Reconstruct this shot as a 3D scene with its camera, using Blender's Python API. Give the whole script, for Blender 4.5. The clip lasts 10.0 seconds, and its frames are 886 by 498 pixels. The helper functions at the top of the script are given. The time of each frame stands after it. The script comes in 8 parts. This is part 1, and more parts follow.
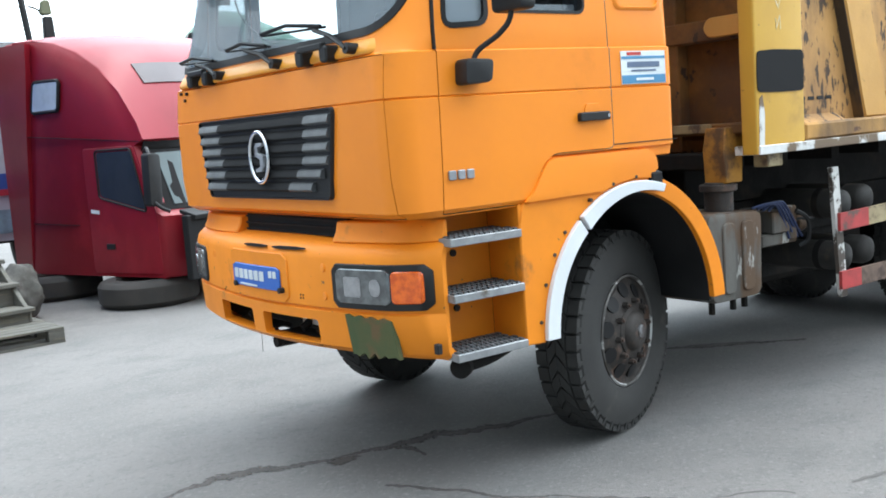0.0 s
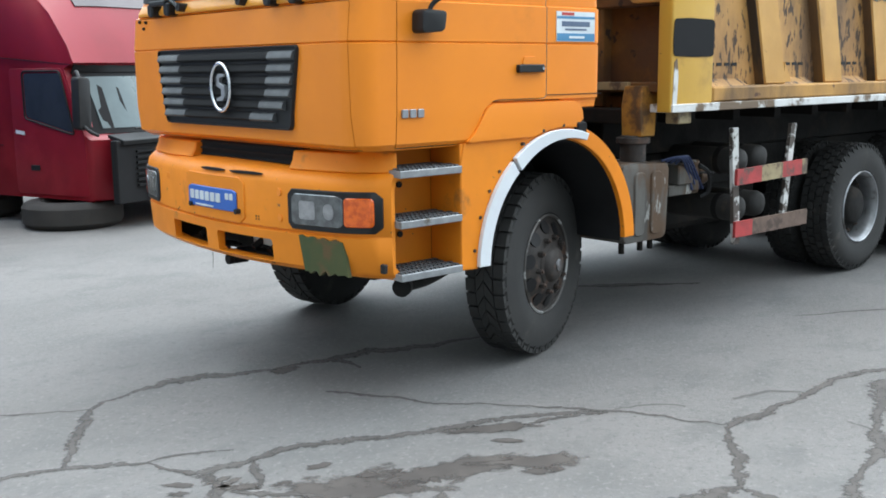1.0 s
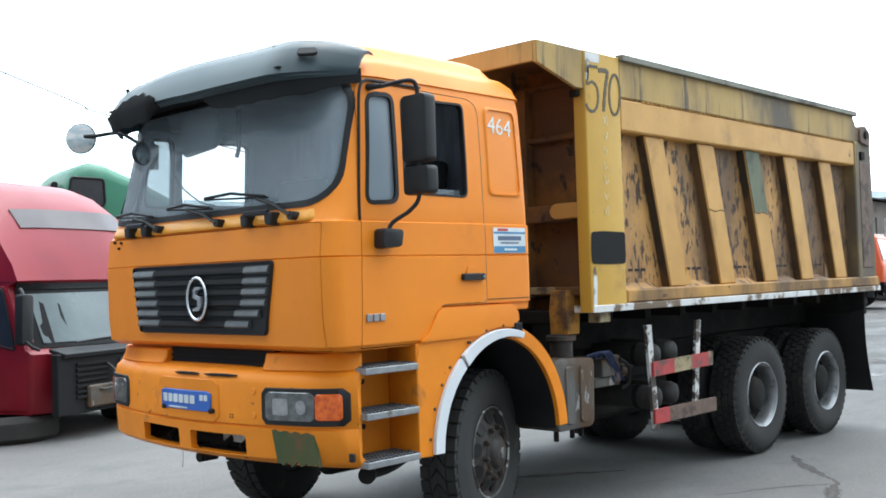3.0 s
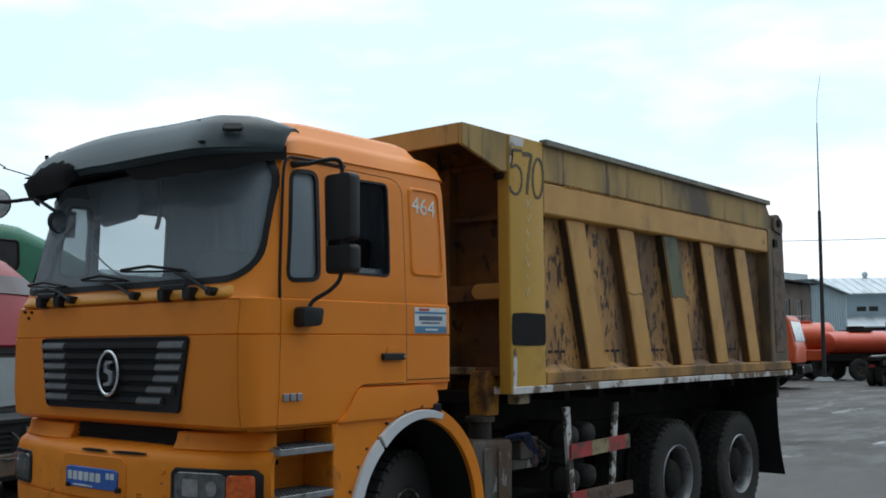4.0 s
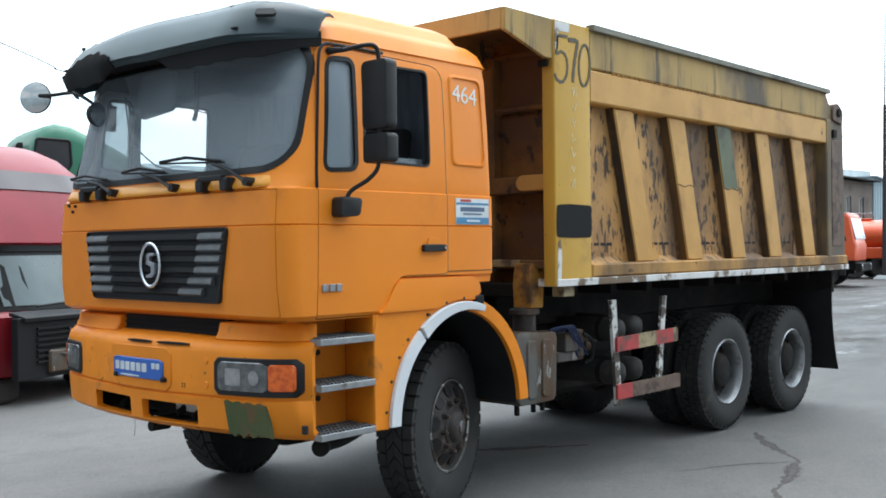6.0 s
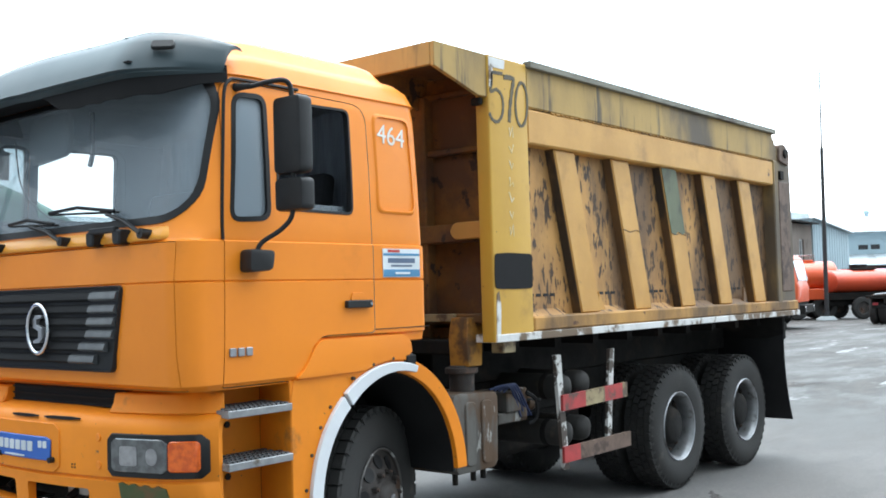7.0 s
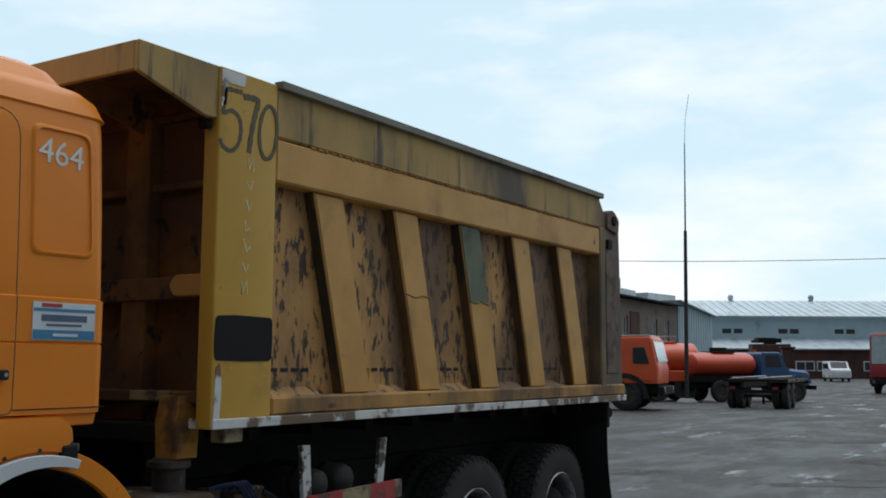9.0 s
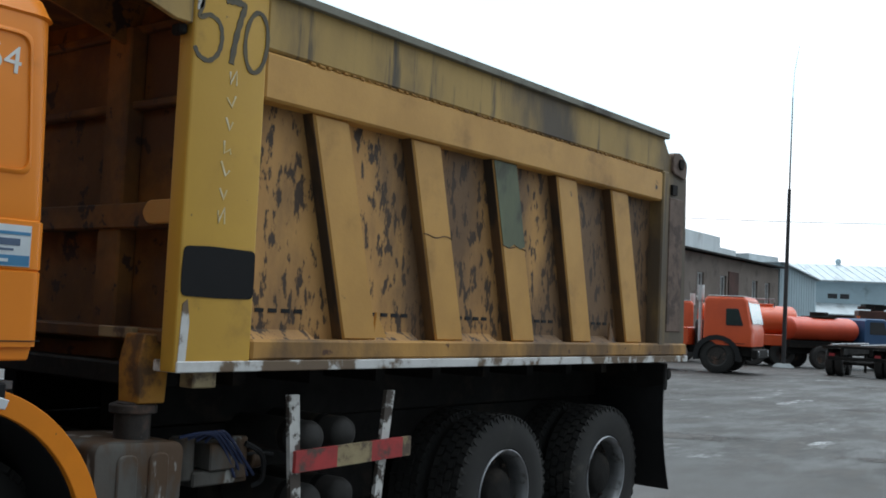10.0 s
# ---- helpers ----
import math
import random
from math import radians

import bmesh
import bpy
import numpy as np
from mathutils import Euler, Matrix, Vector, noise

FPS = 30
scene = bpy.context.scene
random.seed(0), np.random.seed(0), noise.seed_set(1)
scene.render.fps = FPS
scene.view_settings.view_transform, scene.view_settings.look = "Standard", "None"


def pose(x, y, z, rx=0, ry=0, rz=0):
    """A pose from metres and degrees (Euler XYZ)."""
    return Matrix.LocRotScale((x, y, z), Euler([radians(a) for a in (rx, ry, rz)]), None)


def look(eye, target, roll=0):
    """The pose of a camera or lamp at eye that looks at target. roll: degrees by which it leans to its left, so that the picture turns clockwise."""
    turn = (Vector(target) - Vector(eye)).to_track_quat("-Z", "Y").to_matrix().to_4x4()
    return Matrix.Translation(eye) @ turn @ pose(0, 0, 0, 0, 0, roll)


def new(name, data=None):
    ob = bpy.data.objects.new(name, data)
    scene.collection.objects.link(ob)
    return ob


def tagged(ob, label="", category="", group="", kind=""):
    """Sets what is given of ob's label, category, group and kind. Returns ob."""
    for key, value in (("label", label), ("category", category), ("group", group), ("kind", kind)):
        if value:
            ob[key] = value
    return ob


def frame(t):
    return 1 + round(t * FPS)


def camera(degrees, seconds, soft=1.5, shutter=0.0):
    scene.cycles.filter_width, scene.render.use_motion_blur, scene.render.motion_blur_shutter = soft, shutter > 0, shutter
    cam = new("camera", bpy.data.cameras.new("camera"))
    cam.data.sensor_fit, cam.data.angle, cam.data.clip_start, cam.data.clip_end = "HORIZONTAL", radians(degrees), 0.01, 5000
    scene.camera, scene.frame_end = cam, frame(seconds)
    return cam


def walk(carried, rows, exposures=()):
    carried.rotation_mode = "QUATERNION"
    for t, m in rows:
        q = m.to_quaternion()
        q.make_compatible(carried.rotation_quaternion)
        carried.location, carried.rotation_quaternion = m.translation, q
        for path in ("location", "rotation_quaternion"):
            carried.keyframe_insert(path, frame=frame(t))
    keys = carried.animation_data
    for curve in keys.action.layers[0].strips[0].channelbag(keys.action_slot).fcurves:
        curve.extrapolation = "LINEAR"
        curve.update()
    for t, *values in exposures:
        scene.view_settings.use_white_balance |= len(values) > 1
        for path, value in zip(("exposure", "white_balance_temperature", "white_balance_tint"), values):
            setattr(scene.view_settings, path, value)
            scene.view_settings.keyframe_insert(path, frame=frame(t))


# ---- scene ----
cam = camera(47.1, 10.0, soft=1.75)
PATH = [
    (0, (-2.239, -4.659, 1.649), (-1.083, -3.044, 1.413), -4.2),
    (0.3, (-2.355, -4.727, 1.645), (-1.284, -3.06, 1.374), -2.9),
    (0.5, (-2.454, -4.805, 1.629), (-1.381, -3.142, 1.343), -1.2),
    (0.8, (-2.621, -4.895, 1.639), (-1.402, -3.340, 1.326), -0.3),
    (1, (-2.716, -4.943, 1.654), (-1.422, -3.458, 1.305), -0.6),
    (1.2, (-2.783, -4.996, 1.674), (-1.430, -3.578, 1.274), -0.8),
    (1.5, (-2.875, -5.097, 1.691), (-1.459, -3.753, 1.257), -1.4),
    (1.8, (-3.008, -5.182, 1.677), (-1.578, -3.87, 1.193), -2.5),
    (2, (-3.092, -5.172, 1.667), (-1.629, -3.856, 1.309), -1.8),
    (2.2, (-3.179, -5.173, 1.673), (-1.712, -3.841, 1.396), -1.2),
    (2.4, (-3.263, -5.176, 1.683), (-1.787, -3.846, 1.452), -1.0),
    (2.5, (-3.301, -5.18, 1.685), (-1.809, -3.861, 1.496), -1.0),
    (2.7, (-3.348, -5.213, 1.642), (-1.87, -3.868, 1.564), -1.4),
    (3.8, (-3.36, -5.264, 1.709), (-1.878, -3.938, 1.919), -0.6),
    (4, (-3.342, -5.254, 1.712), (-1.797, -3.997, 1.902), -0.4),
    (4.2, (-3.332, -5.256, 1.711), (-1.736, -4.064, 1.885), -0.5),
    (4.5, (-3.329, -5.27, 1.701), (-1.694, -4.129, 1.862), -0.5),
    (4.8, (-3.337, -5.292, 1.672), (-1.773, -4.047, 1.734), -0.2),
    (5, (-3.342, -5.299, 1.661), (-1.84, -3.978, 1.682), -0.3),
    (5.2, (-3.318, -5.28, 1.661), (-1.846, -3.927, 1.68), -0.6),
    (6.3, (-3.120, -5.214, 1.653), (-1.639, -3.870, 1.633), -0.5),
    (6.5, (-3.032, -5.176, 1.652), (-1.562, -3.82, 1.616), -0.6),
    (6.7, (-2.915, -5.103, 1.663), (-1.438, -3.756, 1.626), -0.9),
    (7, (-2.727, -4.959, 1.695), (-1.179, -3.696, 1.782), -1.6),
    (7.2, (-2.617, -4.886, 1.708), (-0.991, -3.732, 1.863), -1.8),
    (7.5, (-2.443, -4.843, 1.714), (-0.768, -3.769, 1.911), -1.9),
    (7.7, (-2.292, -4.864, 1.709), (-0.626, -3.778, 1.919), -2.0),
    (8, (-2.044, -4.903, 1.692), (-0.409, -3.774, 1.918), -1.5),
    (8.2, (-1.889, -4.888, 1.685), (-0.256, -3.747, 1.860), -0.5),
    (8.5, (-1.661, -4.844, 1.682), (-0.044, -3.687, 1.898), 0.9),
    (8.8, (-1.414, -4.826, 1.698), (0.250, -3.736, 1.902), 0.6),
    (9, (-1.253, -4.825, 1.706), (0.423, -3.758, 1.929), 0.3),
    (9.2, (-1.105, -4.863, 1.704), (0.540, -3.756, 1.967), 0.9),
    (9.5, (-0.882, -4.932, 1.697), (0.726, -3.759, 1.893), 2.3),
    (9.8, (-0.626, -4.887, 1.692), (0.956, -3.671, 1.829), 2.6),
    (10, (-0.443, -4.827, 1.689), (1.128, -3.596, 1.815), 2.6),
]
walk(cam, [(t, look(eye, target, roll)) for t, eye, target, roll in PATH],
     exposures=[(0, 0.35), (0.5, 0.2), (1.0, 0.1), (1.5, 0.1), (2.0, 0.1), (2.7, 0.22), (3.8, -1.5), (4.5, -1.63), (5.0, -1.35), (5.2, -0.85), (6.5, -0.2), (7.0, 0.05), (7.5, -1.05), (8.0, -1.74), (9.0, -1.85), (9.5, -1.97), (9.8, -1.4), (10.0, -1.25)])

# ---- world and sun ----
SUN_EL, SUN_AZ = 76, 66
world = bpy.data.worlds.new("sky")
scene.world = world
world.use_nodes = True
wn, wl = world.node_tree.nodes, world.node_tree.links
bg = wn["Background"]
sky = wn.new("ShaderNodeTexSky")
sky.sky_type, sky.sun_disc = 'NISHITA', False
sky.sun_elevation, sky.sun_rotation = radians(SUN_EL), radians(SUN_AZ)
sky.dust_density, sky.air_density = 1.5, 1.0
tc = wn.new("ShaderNodeTexCoord")
mp = wn.new("ShaderNodeMapping")
mp.inputs["Scale"].default_value = (1.0, 1.0, 3.2)
mp.inputs["Location"].default_value = (0.3, 1.7, 0.2)
cn = wn.new("ShaderNodeTexNoise")
cn.inputs["Scale"].default_value, cn.inputs["Detail"].default_value, cn.inputs["Roughness"].default_value = 2.3, 7, 0.55
cr = wn.new("ShaderNodeValToRGB")
cr.color_ramp.elements[0].position, cr.color_ramp.elements[1].position = 0.42, 0.60
cloud = wn.new("ShaderNodeMixRGB")
cloud.inputs[2].default_value = (8.65, 8.95, 9.4, 1)
hazed = wn.new("ShaderNodeMixRGB")
hazed.inputs[0].default_value = 0.8
hazed.inputs[2].default_value = (6.3, 8.1, 8.95, 1)
wl.new(tc.outputs["Generated"], mp.inputs["Vector"])
wl.new(mp.outputs[0], cn.inputs["Vector"])
wl.new(cn.outputs[0], cr.inputs[0])
wl.new(sky.outputs[0], hazed.inputs[1])
wl.new(hazed.outputs[0], cloud.inputs[1])
wl.new(cr.outputs[0], cloud.inputs[0])
# thin cloud glows round the hidden sun
toward = wn.new("ShaderNodeVectorMath")
toward.operation = 'DOT_PRODUCT'
toward.inputs[1].default_value = (math.sin(radians(SUN_AZ)) * 0.93, math.cos(radians(SUN_AZ)) * 0.93, 0.37)
glow = wn.new("ShaderNodeMapRange")
glow.interpolation_type = 'SMOOTHSTEP'
for key, v in (("From Min", -0.35), ("From Max", 0.95), ("To Min", 0.8), ("To Max", 3.3)):
    glow.inputs[key].default_value = v
lit = wn.new("ShaderNodeVectorMath")
lit.operation = 'SCALE'
wl.new(tc.outputs["Generated"], toward.inputs[0])
wl.new(toward.outputs["Value"], glow.inputs["Value"])
wl.new(cloud.outputs[0], lit.inputs[0])
# the clouds are thinnest overhead
apart = wn.new("ShaderNodeSeparateXYZ")
zenith = wn.new("ShaderNodeMapRange")
zenith.interpolation_type = 'SMOOTHSTEP'
for key, v in (("From Min", 0.35), ("From Max", 1.0), ("To Min", 1.0), ("To Max", 2.2)):
    zenith.inputs[key].default_value = v
both = wn.new("ShaderNodeMath")
both.operation = 'MULTIPLY'
wl.new(tc.outputs["Generated"], apart.inputs[0])
wl.new(apart.outputs[2], zenith.inputs["Value"])
wl.new(glow.outputs[0], both.inputs[0])
wl.new(zenith.outputs[0], both.inputs[1])
wl.new(both.outputs[0], lit.inputs["Scale"])
wl.new(lit.outputs[0], bg.inputs[0])
bg.inputs[1].default_value = 0.13

sun = new("sun", bpy.data.lights.new("sun", 'SUN'))
sun.data.energy, sun.data.angle, sun.data.color = 0.75, radians(22), (1.0, 0.97, 0.93)
_a, _e = radians(SUN_AZ), radians(SUN_EL)
sun.matrix_basis = look((math.sin(_a) * math.cos(_e) * 50, math.cos(_a) * math.cos(_e) * 50, math.sin(_e) * 50), (0, 0, 0))

# ---- materials ----
def surf(name, c1, c2=None, rough=0.5, metal=0.0, scale=6.0, bump=0.05, bscale=90.0, dirt=None, amount=0.45, dscale=3.0,
         stretch=(1, 1, 1), edge=0.06, coat=0.0, spots=None, spot_at=0.62, spot_scale=14.0, spot_stretch=(1, 1, 1), lean=None, vary=0.0, soft=0.03):
    """Paint or metal with slow tone drift, dirt patches, flaked spots and a fine relief. lean: (axis, from, to) along which dirt grows."""
    m = bpy.data.materials.new(name)
    m.use_nodes = True
    n, l = m.node_tree.nodes, m.node_tree.links
    b = n["Principled BSDF"]
    c2 = c2 or tuple(v * 0.8 for v in c1)
    co = n.new("ShaderNodeTexCoord")

    def noise_at(sc, st, detail=6):
        mpn = n.new("ShaderNodeMapping")
        mpn.inputs["Scale"].default_value = st
        t = n.new("ShaderNodeTexNoise")
        t.inputs["Scale"].default_value, t.inputs["Detail"].default_value, t.inputs["Roughness"].default_value = sc, detail, 0.6
        l.new(co.outputs["Object"], mpn.inputs[0])
        l.new(mpn.outputs[0], t.inputs["Vector"])
        return t

    def mix(fac, a, bb):
        x = n.new("ShaderNodeMixRGB")
        l.new(fac, x.inputs[0])
        for k, v in ((1, a), (2, bb)):
            if isinstance(v, tuple):
                x.inputs[k].default_value = (*v, 1)
            else:
                l.new(v, x.inputs[k])
        return x.outputs[0]

    def band(src, lo, hi):
        r = n.new("ShaderNodeMapRange")
        r.interpolation_type = 'SMOOTHSTEP'
        r.inputs["From Min"].default_value, r.inputs["From Max"].default_value = lo, hi
        l.new(src, r.inputs["Value"])
        return r.outputs[0]

    base = noise_at(scale, stretch)
    col = mix(band(base.outputs[0], 0.35, 0.65), c1, c2)
    if vary:
        info = n.new("ShaderNodeObjectInfo")
        hs = n.new("ShaderNodeHueSaturation")
        vr = n.new("ShaderNodeMapRange")
        vr.inputs["To Min"].default_value, vr.inputs["To Max"].default_value = 1 - vary, 1 + vary
        l.new(info.outputs["Random"], vr.inputs["Value"])
        l.new(vr.outputs[0], hs.inputs["Value"])
        l.new(col, hs.inputs["Color"])
        col = hs.outputs[0]
    rough_from = base.outputs[0]
    if dirt:
        d = noise_at(dscale, stretch, 9)
        src = d.outputs[0]
        if lean:
            sep = n.new("ShaderNodeSeparateXYZ")
            l.new(co.outputs["Object"], sep.inputs[0])
            g = n.new("ShaderNodeMapRange")
            g.inputs["From Min"].default_value, g.inputs["From Max"].default_value = lean[1], lean[2]
            g.inputs["To Max"].default_value = lean[3] if len(lean) > 3 else 0.16
            l.new(sep.outputs[lean[0]], g.inputs["Value"])
            add = n.new("ShaderNodeMath")
            l.new(src, add.inputs[0])
            l.new(g.outputs[0], add.inputs[1])
            src = add.outputs[0]
        col = mix(band(src, 1 - amount - edge, 1 - amount + edge), col, dirt)
    if spots:
        s = noise_at(spot_scale, spot_stretch, 4)
        col = mix(band(s.outputs[0], spot_at - soft, spot_at + soft), col, spots)
    l.new(col, b.inputs["Base Color"])
    rr = n.new("ShaderNodeMapRange")
    rr.inputs["To Min"].default_value, rr.inputs["To Max"].default_value = max(0.02, rough - 0.12), min(1, rough + 0.12)
    l.new(rough_from, rr.inputs["Value"])
    l.new(rr.outputs[0], b.inputs["Roughness"])
    b.inputs["Metallic"].default_value = metal
    b.inputs["Coat Weight"].default_value = coat
    b.inputs["Coat Roughness"].default_value = 0.15
    if bump:
        f = noise_at(bscale, (1, 1, 1), 3)
        bp = n.new("ShaderNodeBump")
        bp.inputs["Strength"].default_value, bp.inputs["Distance"].default_value = bump, 0.01
        l.new(f.outputs[0], bp.inputs["Height"])
        l.new(bp.outputs[0], b.inputs["Normal"])
    return m


def glass_mat(name, tint, rough=0.02, thin=0.75, shine=0.06, graze=0.8):
    """A window pane: a clear sheet with gloss by Fresnel and a pale film painting dust and sky haze."""
    m = bpy.data.materials.new(name)
    m.use_nodes = True
    n, l = m.node_tree.nodes, m.node_tree.links
    n.remove(n["Principled BSDF"])
    out = n["Material Output"]
    tr, gl, df = n.new("ShaderNodeBsdfTransparent"), n.new("ShaderNodeBsdfGlossy"), n.new("ShaderNodeBsdfDiffuse")
    tr.inputs[0].default_value = (*tint, 1)
    gl.inputs["Roughness"].default_value = rough
    df.inputs[0].default_value = (0.37, 0.43, 0.48, 1)
    lw = n.new("ShaderNodeLayerWeight")
    fr = n.new("ShaderNodeMath")
    fr.operation = 'POWER'
    fr.inputs[1].default_value = 3.0
    l.new(lw.outputs["Facing"], fr.inputs[0])
    fr2 = n.new("ShaderNodeMapRange")
    fr2.inputs["To Min"].default_value, fr2.inputs["To Max"].default_value = shine, graze
    l.new(fr.outputs[0], fr2.inputs["Value"])
    m1, m2 = n.new("ShaderNodeMixShader"), n.new("ShaderNodeMixShader")
    m2.inputs[0].default_value = 1 - thin
    l.new(fr2.outputs[0], m1.inputs[0])
    l.new(tr.outputs[0], m1.inputs[1])
    l.new(gl.outputs[0], m1.inputs[2])
    l.new(m1.outputs[0], m2.inputs[1])
    l.new(df.outputs[0], m2.inputs[2])
    l.new(m2.outputs[0], out.inputs[0])
    return m


ORANGE = surf("orange_paint", (0.85, 0.255, 0.018), (0.79, 0.232, 0.017), 0.45, 0, 1.2, 0.02, 40, (0.60, 0.18, 0.014), 0.30, 2.2, edge=0.10, coat=0.14)
ORANGE_WORN = surf("worn_orange_paint", (0.86, 0.262, 0.015), (0.76, 0.232, 0.015), 0.48, 0, 2.0, 0.04, 60, (0.42, 0.15, 0.03), 0.33, 3.5, edge=0.06, spots=(0.12, 0.08, 0.05), spot_at=0.71, spot_scale=22)
for _m in (ORANGE, ORANGE_WORN):
    _m.node_tree.nodes["Principled BSDF"].inputs["Specular IOR Level"].default_value = 0.28
YELLOW = surf("yellow_paint", (0.61, 0.325, 0.078), (0.53, 0.28, 0.07), 0.55, 0, 2.5, 0.08, 50, (0.30, 0.15, 0.032), 0.36, 1.7, edge=0.12, spots=(0.08, 0.045, 0.025), spot_at=0.73, spot_scale=7)
YELLOW_GRIMY = surf("grimy_yellow_rail", (0.52, 0.27, 0.065), (0.36, 0.185, 0.05), 0.7, 0, 3.0, 0.2, 30, (0.13, 0.075, 0.035), 0.41, 2.2, (1, 1, 0.5), 0.14, spots=(0.09, 0.04, 0.022), spot_at=0.64, spot_scale=8, lean=(0, 3.0, 8.0))
YELLOW_POST = surf("yellow_post_paint", (0.60, 0.345, 0.042), (0.54, 0.305, 0.040), 0.5, 0, 1.5, 0.05, 50, (0.36, 0.2, 0.03), 0.33, 2.5, edge=0.1, spots=(0.13, 0.08, 0.03), spot_at=0.73, spot_scale=16)
YELLOW_PANEL = surf("flaked_yellow_panel", (0.56, 0.30, 0.092), (0.42, 0.22, 0.075), 0.65, 0, 3.0, 0.3, 12, (0.17, 0.095, 0.045), 0.45, 1.6, (1, 1, 0.45), 0.12,
                    spots=(0.060, 0.036, 0.022), spot_at=0.565, spot_scale=11, spot_stretch=(1.9, 1, 0.75), lean=(0, 3.4, 6.8, 0.27), soft=0.045)
RIB_SHADE_GRIME = surf("shaded_grimed_rib_edge", (0.085, 0.045, 0.02), (0.15, 0.078, 0.025), 0.8, 0, 4, 0.25, 20, (0.035, 0.024, 0.016), 0.45, 3, (1, 1, 0.3))
YELLOW_TOP = surf("weathered_yellow_rail", (0.47, 0.30, 0.088), (0.38, 0.245, 0.08), 0.65, 0, 2.2, 0.1, 40, (0.10, 0.075, 0.05), 0.40, 1.3, (1, 1, 0.35), 0.12,
                  spots=(0.09, 0.07, 0.045), spot_at=0.62, spot_scale=7, spot_stretch=(1.6, 1, 0.14), lean=(0, 3.5, 7.4), soft=0.08)
DARK_RUST_YELLOW = surf("dark_rusty_headboard_paint", (0.24, 0.11, 0.025), (0.115, 0.056, 0.018), 0.8, 0, 2.2, 0.3, 14, (0.10, 0.05, 0.025), 0.49, 2.6, edge=0.09, spots=(0.04, 0.025, 0.018), spot_at=0.62, spot_scale=7)
WHITE_WORN = surf("worn_white_paint", (0.68, 0.68, 0.67), (0.5, 0.49, 0.47), 0.65, 0, 5, 0.1, 60, (0.16, 0.11, 0.07), 0.47, 5, edge=0.04)
WHITE = surf("white_plastic", (0.72, 0.75, 0.78), (0.66, 0.69, 0.72), 0.45, 0, 3, 0.02, 60)
BLACK_PAINT = surf("flat_black_paint", (0.008, 0.008, 0.009), (0.012, 0.012, 0.013), 0.85, 0, 6, 0.05)
SCRAWL = surf("smoky_spray_paint", (0.085, 0.076, 0.058), (0.13, 0.105, 0.06), 0.7, 0, 9, 0.02, 60)
GUARD_WHITE = surf("flaked_white_post_paint", (0.62, 0.62, 0.60), (0.5, 0.5, 0.48), 0.65, 0, 5, 0.1, 60, (0.07, 0.055, 0.045), 0.50, 9, edge=0.03)
FAINT_CHALK = surf("faint_chalk", (0.72, 0.64, 0.46), (0.62, 0.48, 0.22), 0.8, 0, 20, 0.0)
CHALK = surf("chalk_white_paint", (0.78, 0.78, 0.76), (0.68, 0.66, 0.62), 0.8, 0, 20, 0.0)
RUBBER = surf("tyre_rubber", (0.022, 0.0215, 0.021), (0.031, 0.030, 0.0285), 0.8, 0, 5, 0.15, 120, (0.055, 0.05, 0.045), 0.34, 4)
PLASTIC = surf("black_plastic", (0.013, 0.0135, 0.014), (0.019, 0.0195, 0.021), 0.5, 0, 8, 0.04, 200)
GRILLE_GREY = surf("grey_grille_plastic", (0.095, 0.10, 0.105), (0.07, 0.075, 0.08), 0.55, 0, 8, 0.03, 200)
VISOR = surf("dark_teal_visor", (0.017, 0.036, 0.044), (0.023, 0.044, 0.053), 0.5, 0, 2, 0.02, 80, (0.045, 0.06, 0.064), 0.30, 3, coat=0.1)
SEAL = surf("rubber_seal", (0.012, 0.012, 0.013), None, 0.5, 0, 5, 0.02)
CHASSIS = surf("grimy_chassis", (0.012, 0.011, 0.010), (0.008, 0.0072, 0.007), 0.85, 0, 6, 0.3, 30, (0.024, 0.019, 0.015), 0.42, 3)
RUST_DARK = surf("rusty_wheel_steel", (0.040, 0.033, 0.029), (0.026, 0.022, 0.020), 0.65, 0.1, 9, 0.3, 45, (0.11, 0.066, 0.047), 0.40, 7, spots=(0.16, 0.15, 0.14), spot_at=0.71, spot_scale=16)
STEEL = surf("scuffed_silver_steel", (0.44, 0.45, 0.47), (0.29, 0.30, 0.32), 0.42, 0.6, 6, 0.06, 60, (0.09, 0.08, 0.075), 0.42, 5)
RIM_STEEL = surf("dull_dished_rim", (0.27, 0.275, 0.285), (0.20, 0.205, 0.21), 0.42, 0.5, 9, 0.06, 60, (0.07, 0.062, 0.056), 0.36, 9)
FLANGE_GREY = surf("dull_rim_edge", (0.10, 0.095, 0.09), (0.065, 0.06, 0.056), 0.5, 0.3, 5, 0.1, 50, (0.045, 0.036, 0.03), 0.40, 4, spots=(0.48, 0.48, 0.47), spot_at=0.55, spot_scale=5)
STEP_METAL = surf("galvanised_tread", (0.34, 0.35, 0.36), (0.26, 0.27, 0.28), 0.5, 0.6, 12, 0.1, 90, (0.14, 0.12, 0.1), 0.36, 8)
TANK = surf("stained_steel_tank", (0.115, 0.11, 0.10), (0.06, 0.054, 0.047), 0.65, 0.2, 3, 0.2, 20, (0.095, 0.055, 0.03), 0.50, 3.5, (1, 1, 0.4), spots=(0.36, 0.36, 0.34), spot_at=0.64, spot_scale=9, spot_stretch=(1, 1, 0.35))
CHROME = surf("chrome", (0.8, 0.81, 0.83), (0.7, 0.71, 0.73), 0.14, 1.0, 5, 0.0)
LENS = surf("hazed_lamp_lens", (0.13, 0.14, 0.145), (0.07, 0.075, 0.08), 0.12, 0.35, 18, 0.03, 60, coat=1.0)
